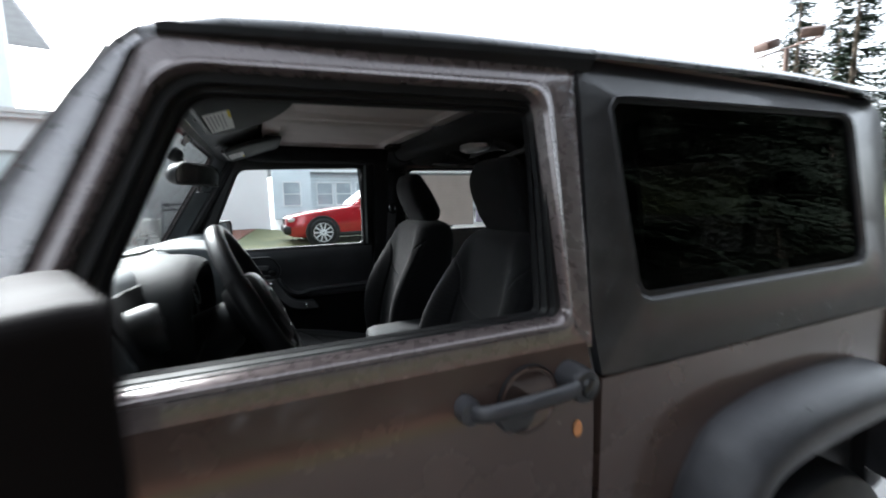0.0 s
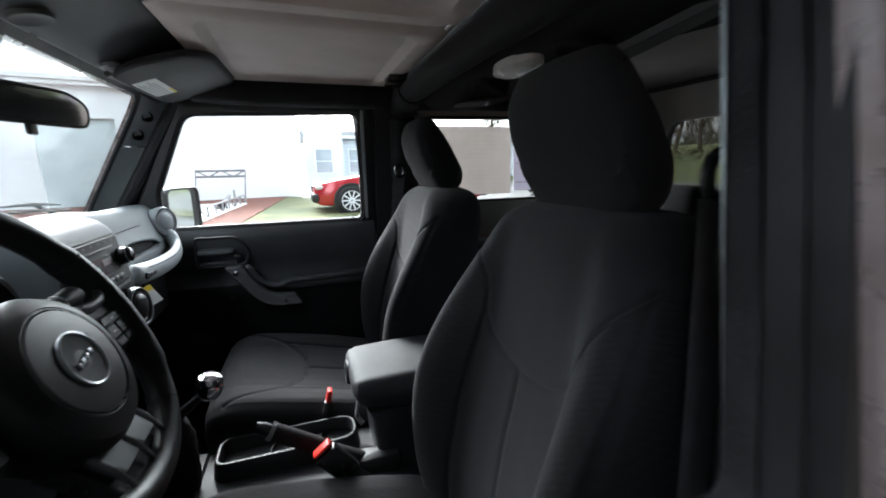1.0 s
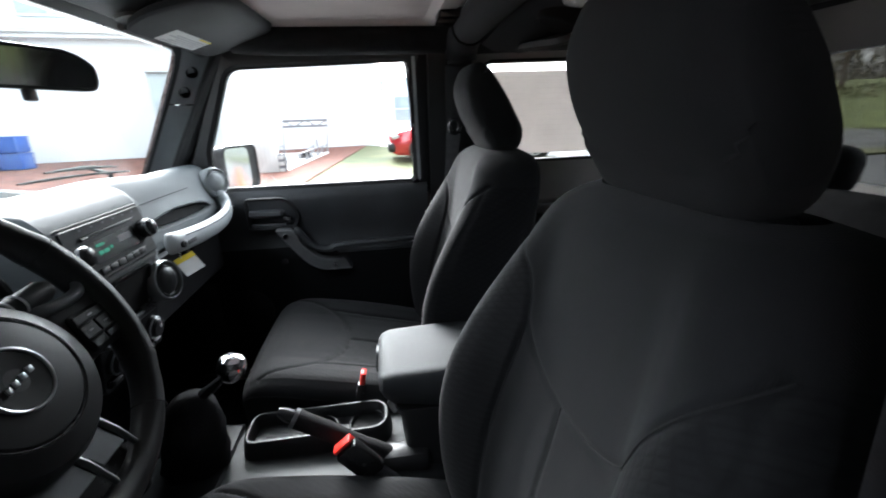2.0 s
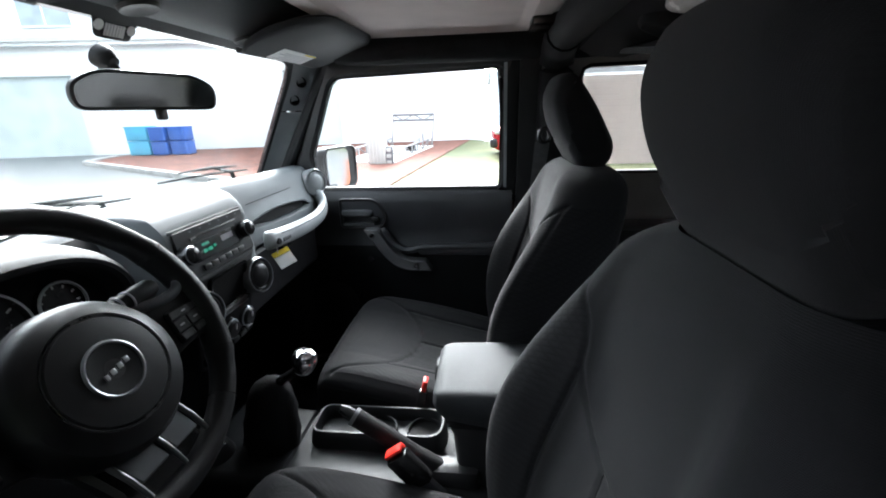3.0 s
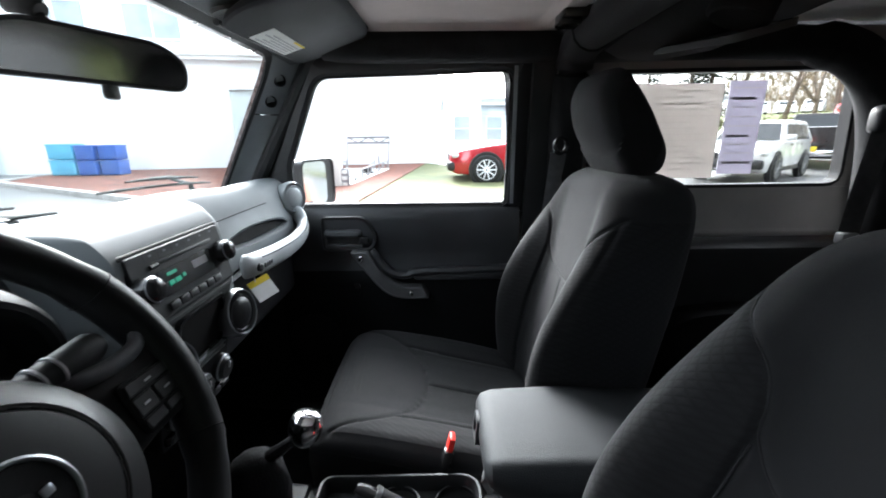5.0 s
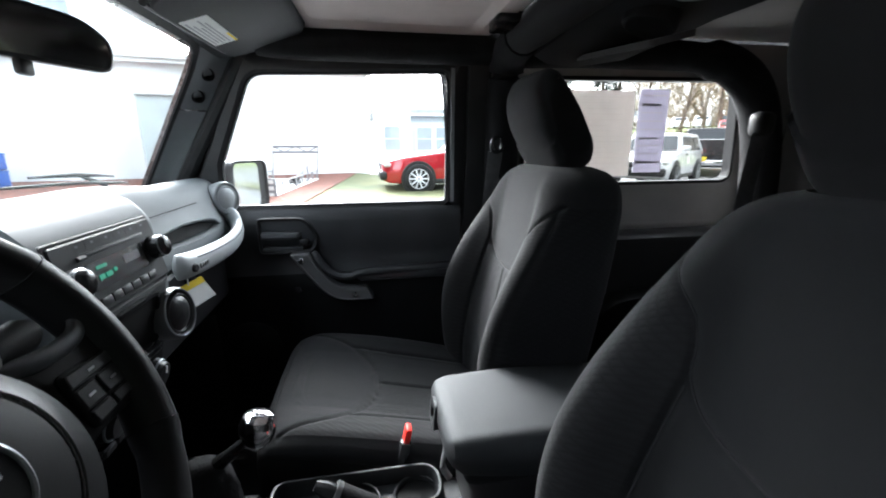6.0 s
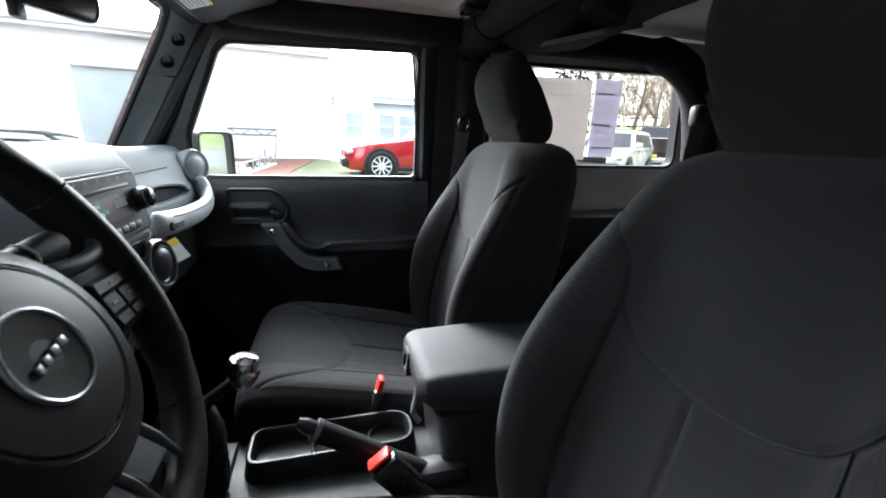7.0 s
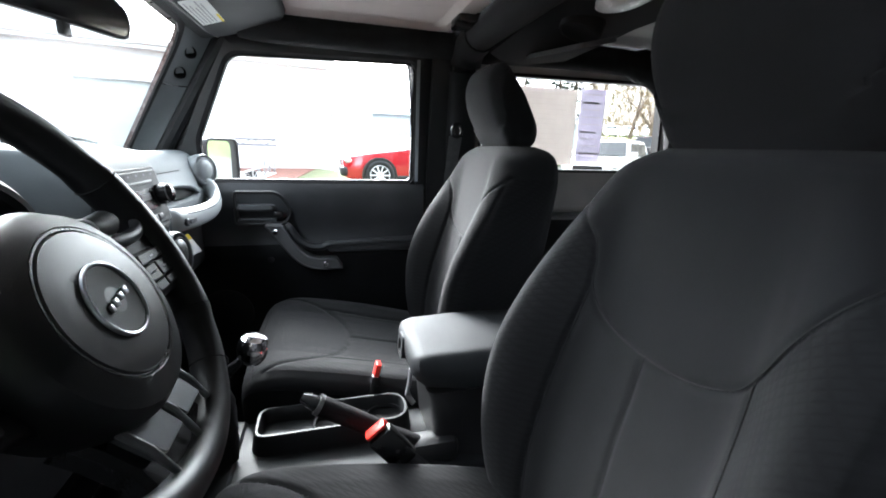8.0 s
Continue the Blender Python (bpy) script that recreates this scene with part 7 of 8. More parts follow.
# ---- price sheets on the far quarter window ----
s_far = on_side(True)
for x0, x1, z0, z1, lean, mt, lab in ((0.28, 0.668, 1.318, 1.596, -0.02, SHEET, "large white printed price sheet stuck inside the quarter window"), (0.682, 0.792, 1.330, 1.603, -0.02, SHEETBLUE, "narrow lavender printed sheet stuck inside the quarter window")):
    ps = thing("window_sheet", (x0, WIDTH, z0), lab, "paper sheet", "window sheets")
    lay = lambda u, v, t: s_far(u + lean * (v - z0) / 0.27, v, 0.0165 + t)
    bm = B()
    slab(bm, [(x0, z0), (x1, z0), (x1, z1), (x0, z1)], lay, 0.0, 0.0012)
    sheet = part("sheet", bm, mt, ps)
    rows = 14 if x1 - x0 > 0.2 else 9
    for k in range(rows):
        z = z1 - 0.018 - (z1 - z0 - 0.03) * k / rows
        heavy = k in ((2, 5, 9) if x1 - x0 > 0.2 else (1, 5, 8))
        for a, b in (((0.03, 0.42), (0.48, 0.95)) if x1 - x0 > 0.2 else ((0.1, 0.92),)):
            b2 = b - 0.06 * ((k * 7) % 4)
            w = (0.0042 if x1 - x0 > 0.2 else 0.0075) if heavy else 0.0028
            bm = B()
            slab(bm, [(x0 + (x1 - x0) * a, z - w), (x0 + (x1 - x0) * b2, z - w), (x0 + (x1 - x0) * b2, z), (x0 + (x1 - x0) * a, z)], lay, 0.0016, 0.0022)
            part("print_bar", bm, FAINT if x1 - x0 > 0.2 or not heavy else DARKBAR, sheet)

# ---- the yard ----
def lie(y):
    """Height of the yard: level round the car, rising gently towards the buildings."""
    return float(np.interp(y, [2.0, 26.0], [0.0, 0.55]))


ground = tagged(new("ground"), "wet grey asphalt yard rising gently to the buildings", "ground", kind="structure")
bm = B()
ysg = [-400, -60, -20, -5, 2, 5, 8, 11, 14, 17, 20, 26, 40, 80, 400]
xsg = [-400, -80, -40, -20, -10, -5, 0, 5, 10, 20, 40, 80, 400]
rows = [[bm.verts.new((x, y, lie(y))) for x in xsg] for y in ysg]
for a, b in zip(rows, rows[1:]):
    for i in range(len(xsg) - 1):
        bm.faces.new((a[i], a[i + 1], b[i + 1], b[i]))
part("asphalt", bm, ASPHALT, ground)


def patch(name, poly, h, mat, label, cat, kind="structure", sub=10):
    """A low bed with a straight side, laid on the sloping yard."""
    ob = tagged(new(name), label, cat, kind=kind)
    bm = B()
    top = [Vector((x, y, lie(y) + h)) for x, y in poly]
    bot = [Vector((x, y, lie(y) - 0.05)) for x, y in poly]
    loft(bm, [bot, top])
    part("bed", bm, mat, ob)
    return ob


def kerb(line, label):
    k = tagged(new("kerb"), label, "kerb", kind="structure")
    for a, b in zip(line, line[1:]):
        n = max(1, round(math.dist(a, b) / 1.5))
        for i in range(n):
            p = Vector(a).lerp(Vector(b), (i + 0.01) / n)
            q = Vector(a).lerp(Vector(b), (i + 0.99) / n)
            d = (q - p).normalized()
            w = Vector((-d.y, d.x)) * 0.075
            sec = lambda c: [Vector((*(c - w), lie(c.y) - 0.05)), Vector((*(c - w), lie(c.y) + 0.11)), Vector((*(c - w * 0.7), lie(c.y) + 0.13)), Vector((*(c + w * 0.7), lie(c.y) + 0.13)), Vector((*(c + w), lie(c.y) + 0.11)), Vector((*(c + w), lie(c.y) - 0.05))]
            bm = B()
            loft(bm, [sec(p), sec(q)])
            part("kerb_stone", bm, REDKERB if -7.35 < p.x < -7.0 else CONCRETE, k)
    return k


patch("mulch_bed", [(-12.8, 13.4), (-12.5, 12.1), (-7.6, 9.5), (-6.2, 8.8), (-2.6, 7.4), (-1.9, 7.4), (-0.7, 17.0), (-12.0, 15.2)], 0.09, MULCH, "red bark mulch bed along the white wall", "mulch bed")
kerb([(-13.0, 13.5), (-12.7, 12.0), (-7.6, 9.4), (-6.2, 8.7), (-2.6, 7.3)], "pale concrete kerb round the mulch bed")
patch("grass_strip", [(-1.85, 7.4), (3.5, 7.6), (6.5, 8.2), (6.5, 9.4), (3.2, 12.2), (-0.65, 17.0)], 0.088, GRASSM, "thin winter grass strip beside the parked car", "grass")
patch("far_lawn", [(6.55, 8.2), (18.0, 9.6), (18.0, 10.2), (6.55, 9.2)], 0.05, GRASSM, "strip of bright grass by the road", "grass")

# ---- white building ----
wb = thing("white_building", (-10, 15, 0.3), "long white painted building with garage doors and a set-back upper floor", "building")
WD = Vector((1, 0.17, 0)).normalized()
WN = Vector((-0.17, 1, 0)).normalized()
W0 = Vector((-16.0, 14.6, 0.0))


def on_wall(u, v, t):
    return W0 + WD * u + WN * t + Vector((0, 0, v))


def wall_box(u0, u1, v0, v1, t0, t1, bev=0.0):
    bm = B()
    loft(bm, [[on_wall(u, v, t0) for u, v in ((u0, v0), (u1, v0), (u1, v1), (u0, v1))], [on_wall(u, v, t1) for u, v in ((u0, v0), (u1, v0), (u1, v1), (u0, v1))]])
    return bm


doors = [(-10.2, -6.4), (-3.5, 0.9), (8.42, 10.45)]
edges = [-24.0] + [e for d in doors for e in d] + [16.1]
for a, b in zip(edges[::2], edges[1::2]):
    part("wall", wall_box(a, b, -0.2, 4.1, 0.0, 0.25), WHITEWALL, wb)
for a, b in doors:
    part("wall", wall_box(a, b, 3.15, 4.1, 0.0, 0.25), WHITEWALL, wb)
    gd = part("garage_door", wall_box(a, b, -0.2, 3.15, 0.14, 0.2), GREYDOOR, wb, "closed pale grey sectional door")
    for k in range(1, 6):
        part("door_rib", wall_box(a, b, 0.1 + k * 0.52, 0.125 + k * 0.52, 0.125, 0.14), GREYDOOR, gd)
part("eave", wall_box(-24.0, 16.3, 4.1, 4.32, -0.28, 0.3), WHITEWALL, wb, "projecting white eave")
part("gutter", wall_box(-24.0, 16.3, 4.22, 4.36, -0.36, -0.285), PALEMETAL, wb)
part("end_wall", wall_box(15.85, 16.1, -0.2, 4.1, 0.25, 9.0), WHITEWALL, wb)
part("lower_roof", wall_box(-24.0, 16.3, 4.3, 4.42, 0.3, 9.0), ROOFGREY, wb)
part("upper_wall", wall_box(-24.0, 8.6, 4.42, 8.6, 2.6, 2.9), WHITEWALL, wb, "white upper floor")
part("upper_roof", wall_box(-24.2, 8.8, 8.6, 8.8, 2.3, 9.0), ROOFGREY, wb)
for k in range(7):
    u = -15.5 + k * 3.3
    w = part("upper_window", wall_box(u, u + 1.9, 5.2, 6.5, 2.55, 2.6), WINDOWDARK, wb, "dark upper window")
    for v in (5.2, 6.45):
        part("window_rail", wall_box(u, u + 1.9, v, v + 0.06, 2.52, 2.55), WHITEWALL, w)
    part("window_mullion", wall_box(u + 0.93, u + 0.98, 5.26, 6.45, 2.52, 2.55), WHITEWALL, w)

# ---- blue-grey office ----
off = thing("office_building", (5, 25, 0.5), "low blue-grey clapboard office with white-framed windows", "building")
YO = 24.6


def office(x0, x1, z0, z1, y0, y1):
    bm = B()
    box(bm, ((x0 + x1) / 2, (y0 + y1) / 2, (z0 + z1) / 2), (x1 - x0, y1 - y0, z1 - z0), 0.0)
    return bm


part("front_wall", office(0.2, 16.0, 0.2, 3.25, YO, YO + 0.3), BLUEWALL, off)
part("entry_bay", office(0.2, 2.2, 0.2, 3.42, YO - 0.9, YO), BLUEWALL, off)
part("roof", office(0.0, 16.4, 3.25, 3.50, YO - 0.5, YO + 8), ROOFGREY, off, "flat grey roof edge")
part("fascia", office(2.2, 16.4, 3.12, 3.25, YO - 0.5, YO - 0.4), WHITEWALL, off)
for x in (0.75, 2.65, 3.75, 4.95, 6.3, 7.7, 9.1, 10.5):
    y = YO - (0.9 if x < 2 else 0.0)
    w = part("window", office(x, x + 0.85, 1.25, 2.5, y - 0.02, y + 0.03), WINDOWDARK if int(x * 10) % 3 else GREYDOOR, off, "office window with white frame")
    for q in ((x - 0.06, x, 1.19, 2.56), (x + 0.85, x + 0.91, 1.19, 2.56), (x, x + 0.85, 2.5, 2.56), (x, x + 0.85, 1.19, 1.25), (x, x + 0.85, 1.85, 1.89)):
        part("window_frame", office(q[0], q[1], q[2], q[3], y - 0.06, y - 0.02), WHITEWALL, w)
for k in range(14):
    part("clapboard", office(2.2, 16.0, 0.45 + 0.2 * k, 0.465 + 0.2 * k, YO - 0.012, YO), ROOFGREY, off)

# ---- blue bins ----
for x, y, w, h, mt, lab in ((-10.53, 13.70, 0.62, 0.94, BLUEBIN, "dark blue plastic bin beside the wall"), (-11.20, 13.64, 0.62, 0.94, BLUEBIN, "dark blue plastic bin beside the wall"), (-12.00, 13.70, 0.84, 0.98, CYANBIN, "faded light blue plastic bin beside the wall")):
    b = thing("plastic_bin", (x, y, lie(y) + 0.09), lab, "plastic bin", "blue bins")
    z0 = lie(y) + 0.09
    for k in range(2):
        bm = B()
        box(bm, (x, y, z0 + h * (k + 0.5) / 2), (w - 0.03, 0.50, h / 2 - 0.01), 0.05, 3)
        part("bin_tier", bm, mt, b)
        bm = B()
        box(bm, (x, y, z0 + h * (k + 1) / 2 - 0.03), (w - 0.005, 0.53, 0.04), 0.012)
        part("bin_rim", bm, mt, b)

# ---- flatbed trailer with head rack ----
tr = thing("utility_trailer", (-2.6, 12.6, 0.3), "low pale utility trailer with lattice sides and a tall front rack", "trailer")
x0, x1, ya, yb = -3.38, -1.92, 10.6, 14.6
P = lambda x, y, z: Vector((x, y, lie(y) + z))


def bar3(name, a, b, r=0.03, mt=None):
    bm = B()
    tube(bm, [a, b], r, 8)
    part(name, bm, mt or (DARKSTEEL if "rack" in name else GALV), tr)


for x in (x0, x1):
    bar3("rack_post", P(x, yb, 0.10), P(x + 0.10, yb, 1.16), 0.022, GALV)
for z in (1.16, 0.98):
    bar3("rack_rail", P(x0 + 0.09, yb, z), P(x1 + 0.10, yb, z), 0.034)
for k in range(4):
    a = x0 + 0.10 + (x1 - x0) * k / 4
    bar3("rack_brace", P(a, yb, 0.98 if k % 2 else 1.16), P(a + (x1 - x0) / 4, yb, 1.16 if k % 2 else 0.98), 0.020)
for x in (x0, x1):
    bm = B()
    tube(bm, [P(x, y, 0.085) for y in (ya, (ya + yb) / 2, yb)], 0.055, 6, 1.0)
    part("chassis_rail", bm, PALEMETAL, tr, "pale low chassis rail")
    bar3("side_rail", P(x, ya, 0.38), P(x, yb, 0.38), 0.026)
    for k in range(8):
        y = ya + (yb - ya) * k / 7
        bar3("side_post", P(x, y, 0.10), P(x, y, 0.38), 0.024)
        if k < 7:
            y2 = ya + (yb - ya) * (k + 1) / 7
            bar3("side_brace", P(x, y, 0.12 if k % 2 else 0.37), P(x, y2, 0.37 if k % 2 else 0.12), 0.017, DARKSTEEL)
bm = B()
rows = [[P(x, y, z) for x, z in ((x0, 0.095), (x1, 0.095), (x1, 0.125), (x0, 0.125))] for y in np.linspace(ya, yb, 5)]
loft(bm, rows)
part("deck", bm, PALEMETAL, tr, "thin pale metal trailer deck")
bm = B()
box(bm, P(x1 - 0.05, ya - 0.06, 0.26), (0.20, 0.10, 0.50), 0.02)
tl_ = part("tail_light_box", bm, DARKSTEEL, tr, "dark tail lamp bracket")
for z in (0.12, 0.28, 0.43):
    bm = B()
    box(bm, P(x1 - 0.05, ya - 0.113, z), (0.13, 0.012, 0.09), 0.005)
    part("lamp_lens", bm, PALEMETAL, tl_)
bar3("toolpost", P(x1, yb - 1.1, 0.38), P(x1, yb - 1.1, 0.62), 0.030)
for x, o in ((x0, -1), (x1, 1)):
    road_wheel(tr, x - 0.24 * o, 13.0, lie(13.0) + 0.16, 0.16, 0.11, GALV, o)
bar3("drawbar", P(-2.65, yb, 0.12), P(-2.65, yb + 1.0, 0.30), 0.04)
bar3("jockey_leg", P(-2.65, yb + 0.9, 0.30), P(-2.65, yb + 0.9, 0.0), 0.03)
# the trailer stands askew to the kerb
turn = Matrix.Translation((x1, yb, 0)) @ pose(0, 0, 0, 0, 0, -7.7) @ Matrix.Translation((-x1, -yb, 0))
tr.matrix_world = turn @ Matrix.Translation(tr.location)

cab = thing("metal_cabinet", (-2.82, 10.7, 0.2), "pale ribbed metal cabinet beside the trailer", "cabinet")
bm = B()
box(bm, (-2.83, 10.62, lie(10.6) + 0.46), (0.46, 0.26, 0.94), 0.02)
part("case", bm, PALEMETAL, cab)
for k in range(5):
    bm = B()
    box(bm, (-3.015 + 0.0925 * k, 10.485, lie(10.6) + 0.47), (0.028, 0.024, 0.88), 0.008)
    part("rib", bm, PALEMETAL, cab)
cn = thing("traffic_cone", (4.4, 4.6, lie(4.6)), "orange traffic cone on the yard", "traffic cone")
bm = B()
lathe(bm, [(0.14, 0.03), (0.12, 0.06), (0.03, 0.68), (0.02, 0.70)], Matrix.Translation((4.4, 4.6, lie(4.6))), 20)
part("cone", bm, CONE, cn)
bm = B()
box(bm, (4.4, 4.6, lie(4.6) + 0.02), (0.36, 0.36, 0.04), 0.01)
part("foot", bm, CONE, cn)


# ---- parked vehicles ----
def parked_car(name, label, at, yaw, paint, L, W, H, hood, belt, kind="suv", rim=None, group="parked cars"):
    """A car of length L with its nose along -x: body, glasshouse, lamps, bumpers and wheels."""
    car = thing(name, at, label, "car", group)
    m = Matrix.Translation(at) @ pose(0, 0, 0, 0, 0, yaw)
    h2 = W / 2

    def put(nm, bm, mt, lab="", parent=None):
        bm.transform(m)
        return part(nm, bm, mt, parent or car, lab)
    # lower body: sections from nose to tail
    if kind == "pickup":
        st = [(-0.50, 0.50, 0.78, 0.86), (-0.49, 0.40, hood - 0.10, 0.93), (-0.44, 0.34, hood - 0.03, 0.98), (-0.24, 0.32, hood, 1.0), (-0.20, 0.32, belt, 1.0), (0.12, 0.32, belt, 1.0), (0.125, 0.32, belt + 0.10, 1.0), (0.49, 0.36, belt + 0.12, 1.0), (0.50, 0.45, belt + 0.10, 0.98)]
    else:
        st = [(-0.50, 0.50, 0.72, 0.72), (-0.493, 0.34, hood - 0.26, 0.84), (-0.46, 0.27, hood - 0.18, 0.94), (-0.38, 0.25, hood - 0.10, 0.99), (-0.29, 0.25, hood - 0.04, 1.0), (-0.19, 0.25, hood + 0.02, 1.0), (-0.12, 0.25, belt, 1.0), (0.10, 0.25, belt + 0.02, 1.0), (0.42, 0.28, belt + 0.05, 0.98), (0.485, 0.38, belt + 0.03, 0.93), (0.50, 0.50, belt - 0.1, 0.88)]
    bm = B()
    rings = []
    for fx, zb, zt, fw in st:
        w = h2 * fw
        sec = rounded([(-w * 0.94, zb), (w * 0.94, zb), (w, (zb + zt) * 0.5), (w * 0.95, zt), (-w * 0.95, zt), (-w, (zb + zt) * 0.5)], [0.06, 0.06, 0.1, 0.06, 0.06, 0.1], 4)
        rings.append([Vector((fx * L, u, v)) for u, v in sec])
    loft(bm, rings)
    put("body", bm, paint)
    # glasshouse
    if kind == "pickup":
        gx = [(-0.21, 0.0), (-0.12, 1.0), (0.06, 1.0), (0.12, 0.0)]
    elif kind == "boxy":
        gx = [(-0.20, 0.0), (-0.10, 0.97), (0.10, 1.0), (0.40, 0.97), (0.47, 0.0)]
    else:
        gx = [(-0.13, 0.0), (0.01, 0.96), (0.10, 1.0), (0.34, 0.96), (0.46, 0.0)]
    xs = np.linspace(gx[0][0], gx[-1][0], 18)
    bm = B()
    rings = []
    for fx in xs:
        f = float(np.interp(fx, [g[0] for g in gx], [g[1] for g in gx]))
        zt = belt - 0.02 + (H - belt + 0.02) * f
        w0, w1 = h2 * 0.93, h2 * (0.93 - 0.17 * f)
        sec = rounded([(-w0, belt - 0.05), (w0, belt - 0.05), (w1, zt + 0.001), (-w1, zt + 0.001)], [0.01, 0.01, 0.07 * f + 0.002, 0.07 * f + 0.002], 4)
        rings.append([Vector((fx * L, u, v)) for u, v in sec])
    loft(bm, rings)
    roofp = put("roof", bm, paint)
    # side windows
    spans = {"suv": ((-0.035, 0.07), (0.085, 0.22), (0.235, 0.36)), "boxy": ((-0.13, 0.02), (0.035, 0.20), (0.215, 0.37)), "pickup": ((-0.145, -0.02), (-0.005, 0.075))}[kind]
    for sg in (-1, 1):
        for a, b in spans:
            bm = B()
            zl, zh = belt + 0.02, H - 0.12
            tilt_ = lambda z: h2 * (0.93 - 0.17 * (z - belt) / (H - belt)) + 0.006
            lean = 0.10 if a == spans[0][0] else 0.0
            pl = rounded([(a * L, zl), (b * L, zl), (b * L, zh), ((a + lean * 0.6) * L if lean else a * L, zh)], 0.05, 4)
            slab(bm, pl, lambda u, v, t: Vector((u, sg * (tilt_(v) + t), v)), -0.03, 0.004)
            put("side_window", bm, CARGLASS, "dark side window")
    # windscreen and rear glass
    for a, b, nm in ((gx[0], gx[1], "windscreen"), (gx[-1], gx[-2], "rear_glass")):
        bm = B()
        p0 = (a[0] * L, belt + 0.03)
        p1 = (a[0] * L * 0.12 + b[0] * L * 0.88, belt + (H - belt) * 0.86 * b[1])
        sgn = -1 if nm == "windscreen" else 1
        q = [Vector((p0[0] + sgn * 0.012, -h2 * 0.82, p0[1])), Vector((p0[0] + sgn * 0.012, h2 * 0.82, p0[1])), Vector((p1[0] + sgn * 0.012, h2 * 0.70, p1[1])), Vector((p1[0] + sgn * 0.012, -h2 * 0.70, p1[1]))]
        loft(bm, [q, [v - Vector((sgn * 0.03, 0, 0.0)) for v in q]])
        put(nm, bm, CARGLASS)
    # lamps, grille, bumpers
    for sg in (-1, 1):
        bm = B()
        box(bm, (-0.468 * L, sg * h2 * 0.74, hood - 0.29), (0.20, 0.36, 0.11), 0.04, 3)
        put("headlamp", bm, HEADLAMP, "clear headlamp")
        bm = B()
        box(bm, (0.488 * L, sg * h2 * 0.80, belt - 0.12), (0.10, 0.18, 0.30), 0.03, 3)
        put("tail_lamp", bm, REDPLASTIC, "red tail lamp")
        bm = B()
        box(bm, ((-0.05 if kind == "suv" else -0.17) * L, sg * (h2 + 0.06), belt + 0.08), (0.14, 0.20, 0.14), 0.04, 3)
        put("door_mirror", bm, paint)
        for fx in ((-0.08, 0.12) if kind != "pickup" else (0.0,)):
            bm = B()
            box(bm, (fx * L, sg * (h2 * 1.0 + 0.008), belt - 0.10), (0.20, 0.03, 0.03), 0.01)
            put("handle", bm, CHROME if kind == "suv" else PLASTIC)
    bm = B()
    box(bm, (-0.497 * L, 0, hood - 0.35), (0.06, W * 0.5, 0.18), 0.03)
    put("grille", bm, RUBBER)
    for fx, nm in ((-0.49, "front_bumper"), (0.49, "rear_bumper")):
        bm = B()
        box(bm, (fx * L, 0, 0.47), (0.20, W * 0.92, 0.24), 0.07, 3)
        put(nm, bm, CHROME if kind == "pickup" else PLASTIC)
    bm = B()
    box(bm, (0, 0, 0.32), (L * 0.62, W * 0.97, 0.14), 0.04)
    put("side_sill", bm, PLASTIC)
    r = {"suv": 0.385, "pickup": 0.40, "boxy": 0.36}[kind]
    for fx in (-0.305, 0.295):
        for sg in (-1, 1):
            bm = B()
            lathe(bm, [(r + 0.075, -0.10), (r + 0.075, 0.012), (r + 0.05, 0.02), (r + 0.005, 0.012), (r + 0.0, -0.1)], axis_at((fx * L, sg * h2 * 0.985, r), (0, sg, 0)), 32)
            put("wheel_arch", bm, PLASTIC)
            bm = B()
            lathe(bm, [(r + 0.03, -0.05), (r + 0.03, 0.004), (0, 0.004)], axis_at((fx * L, sg * h2 * 0.985, r), (0, sg, 0)), 28)
            put("arch_shadow", bm, RUBBER)
            p = m @ Vector((fx * L, sg * (h2 - 0.07), r))
            tyre = B()
            ax = m.to_3x3() @ Vector((0, sg, 0))
            mw = axis_at(p, ax)
            w = 0.22
            lathe(tyre, [(r * 0.66, w * 0.46), (r * 0.75, w * 0.52), (r * 0.9, w * 0.5), (r * 0.98, w * 0.4), (r, w * 0.28), (r, -w * 0.28), (r * 0.95, -w * 0.45), (r * 0.6, -w * 0.46)], mw, 32)
            hub = part("wheel", tyre, RUBBER, car)
            bm = B()
            lathe(bm, [(r * 0.66, w * 0.35), (r * 0.68, w * 0.48), (r * 0.64, w * 0.49), (r * 0.60, w * 0.38), (r * 0.55, w * 0.1), (0.0, w * 0.08)], mw, 28)
            part("rim", bm, rim or SILVER, hub)
            for k in range(10):
                a = 2 * math.pi * k / 10
                bm = B()
                tube(bm, [mw @ Vector((q * r * math.cos(a), q * r * math.sin(a), w * 0.44)) for q in (0.05, 0.35, 0.64)], [r * 0.075, r * 0.05, r * 0.06], 6)
                part("spoke", bm, rim or SILVER, hub)
    return car


def roll(x, y):
    return (x, y, lie(y))


parked_car("red_suv", "bright red parked SUV with silver ten-spoke wheels", roll(2.56, 11.9), 0, REDPAINT, 4.9, 1.92, 1.70, 1.03, 1.10, "suv", PALERIM)
parked_car("white_suv", "small boxy white parked SUV", roll(8.95, 12.2), 37, WHITEPAINT, 4.25, 1.80, 1.58, 1.02, 1.04, "boxy", DULLSILVER)
pk = parked_car("dark_pickup", "dark pickup parked tail towards the yard, with a yellow plate", roll(14.3, 16.2), 226, DARKPAINT, 5.6, 1.95, 1.85, 1.20, 1.22, "pickup", GLOSSY)
bm = B()
box(bm, (0, 0, 0), (0.32, 0.02, 0.16), 0.004)
bm.transform(Matrix.Translation(Vector(roll(14.3, 16.2)) + Vector((-2.04, -2.10, 0.62))) @ pose(0, 0, 0, 0, 0, -45))
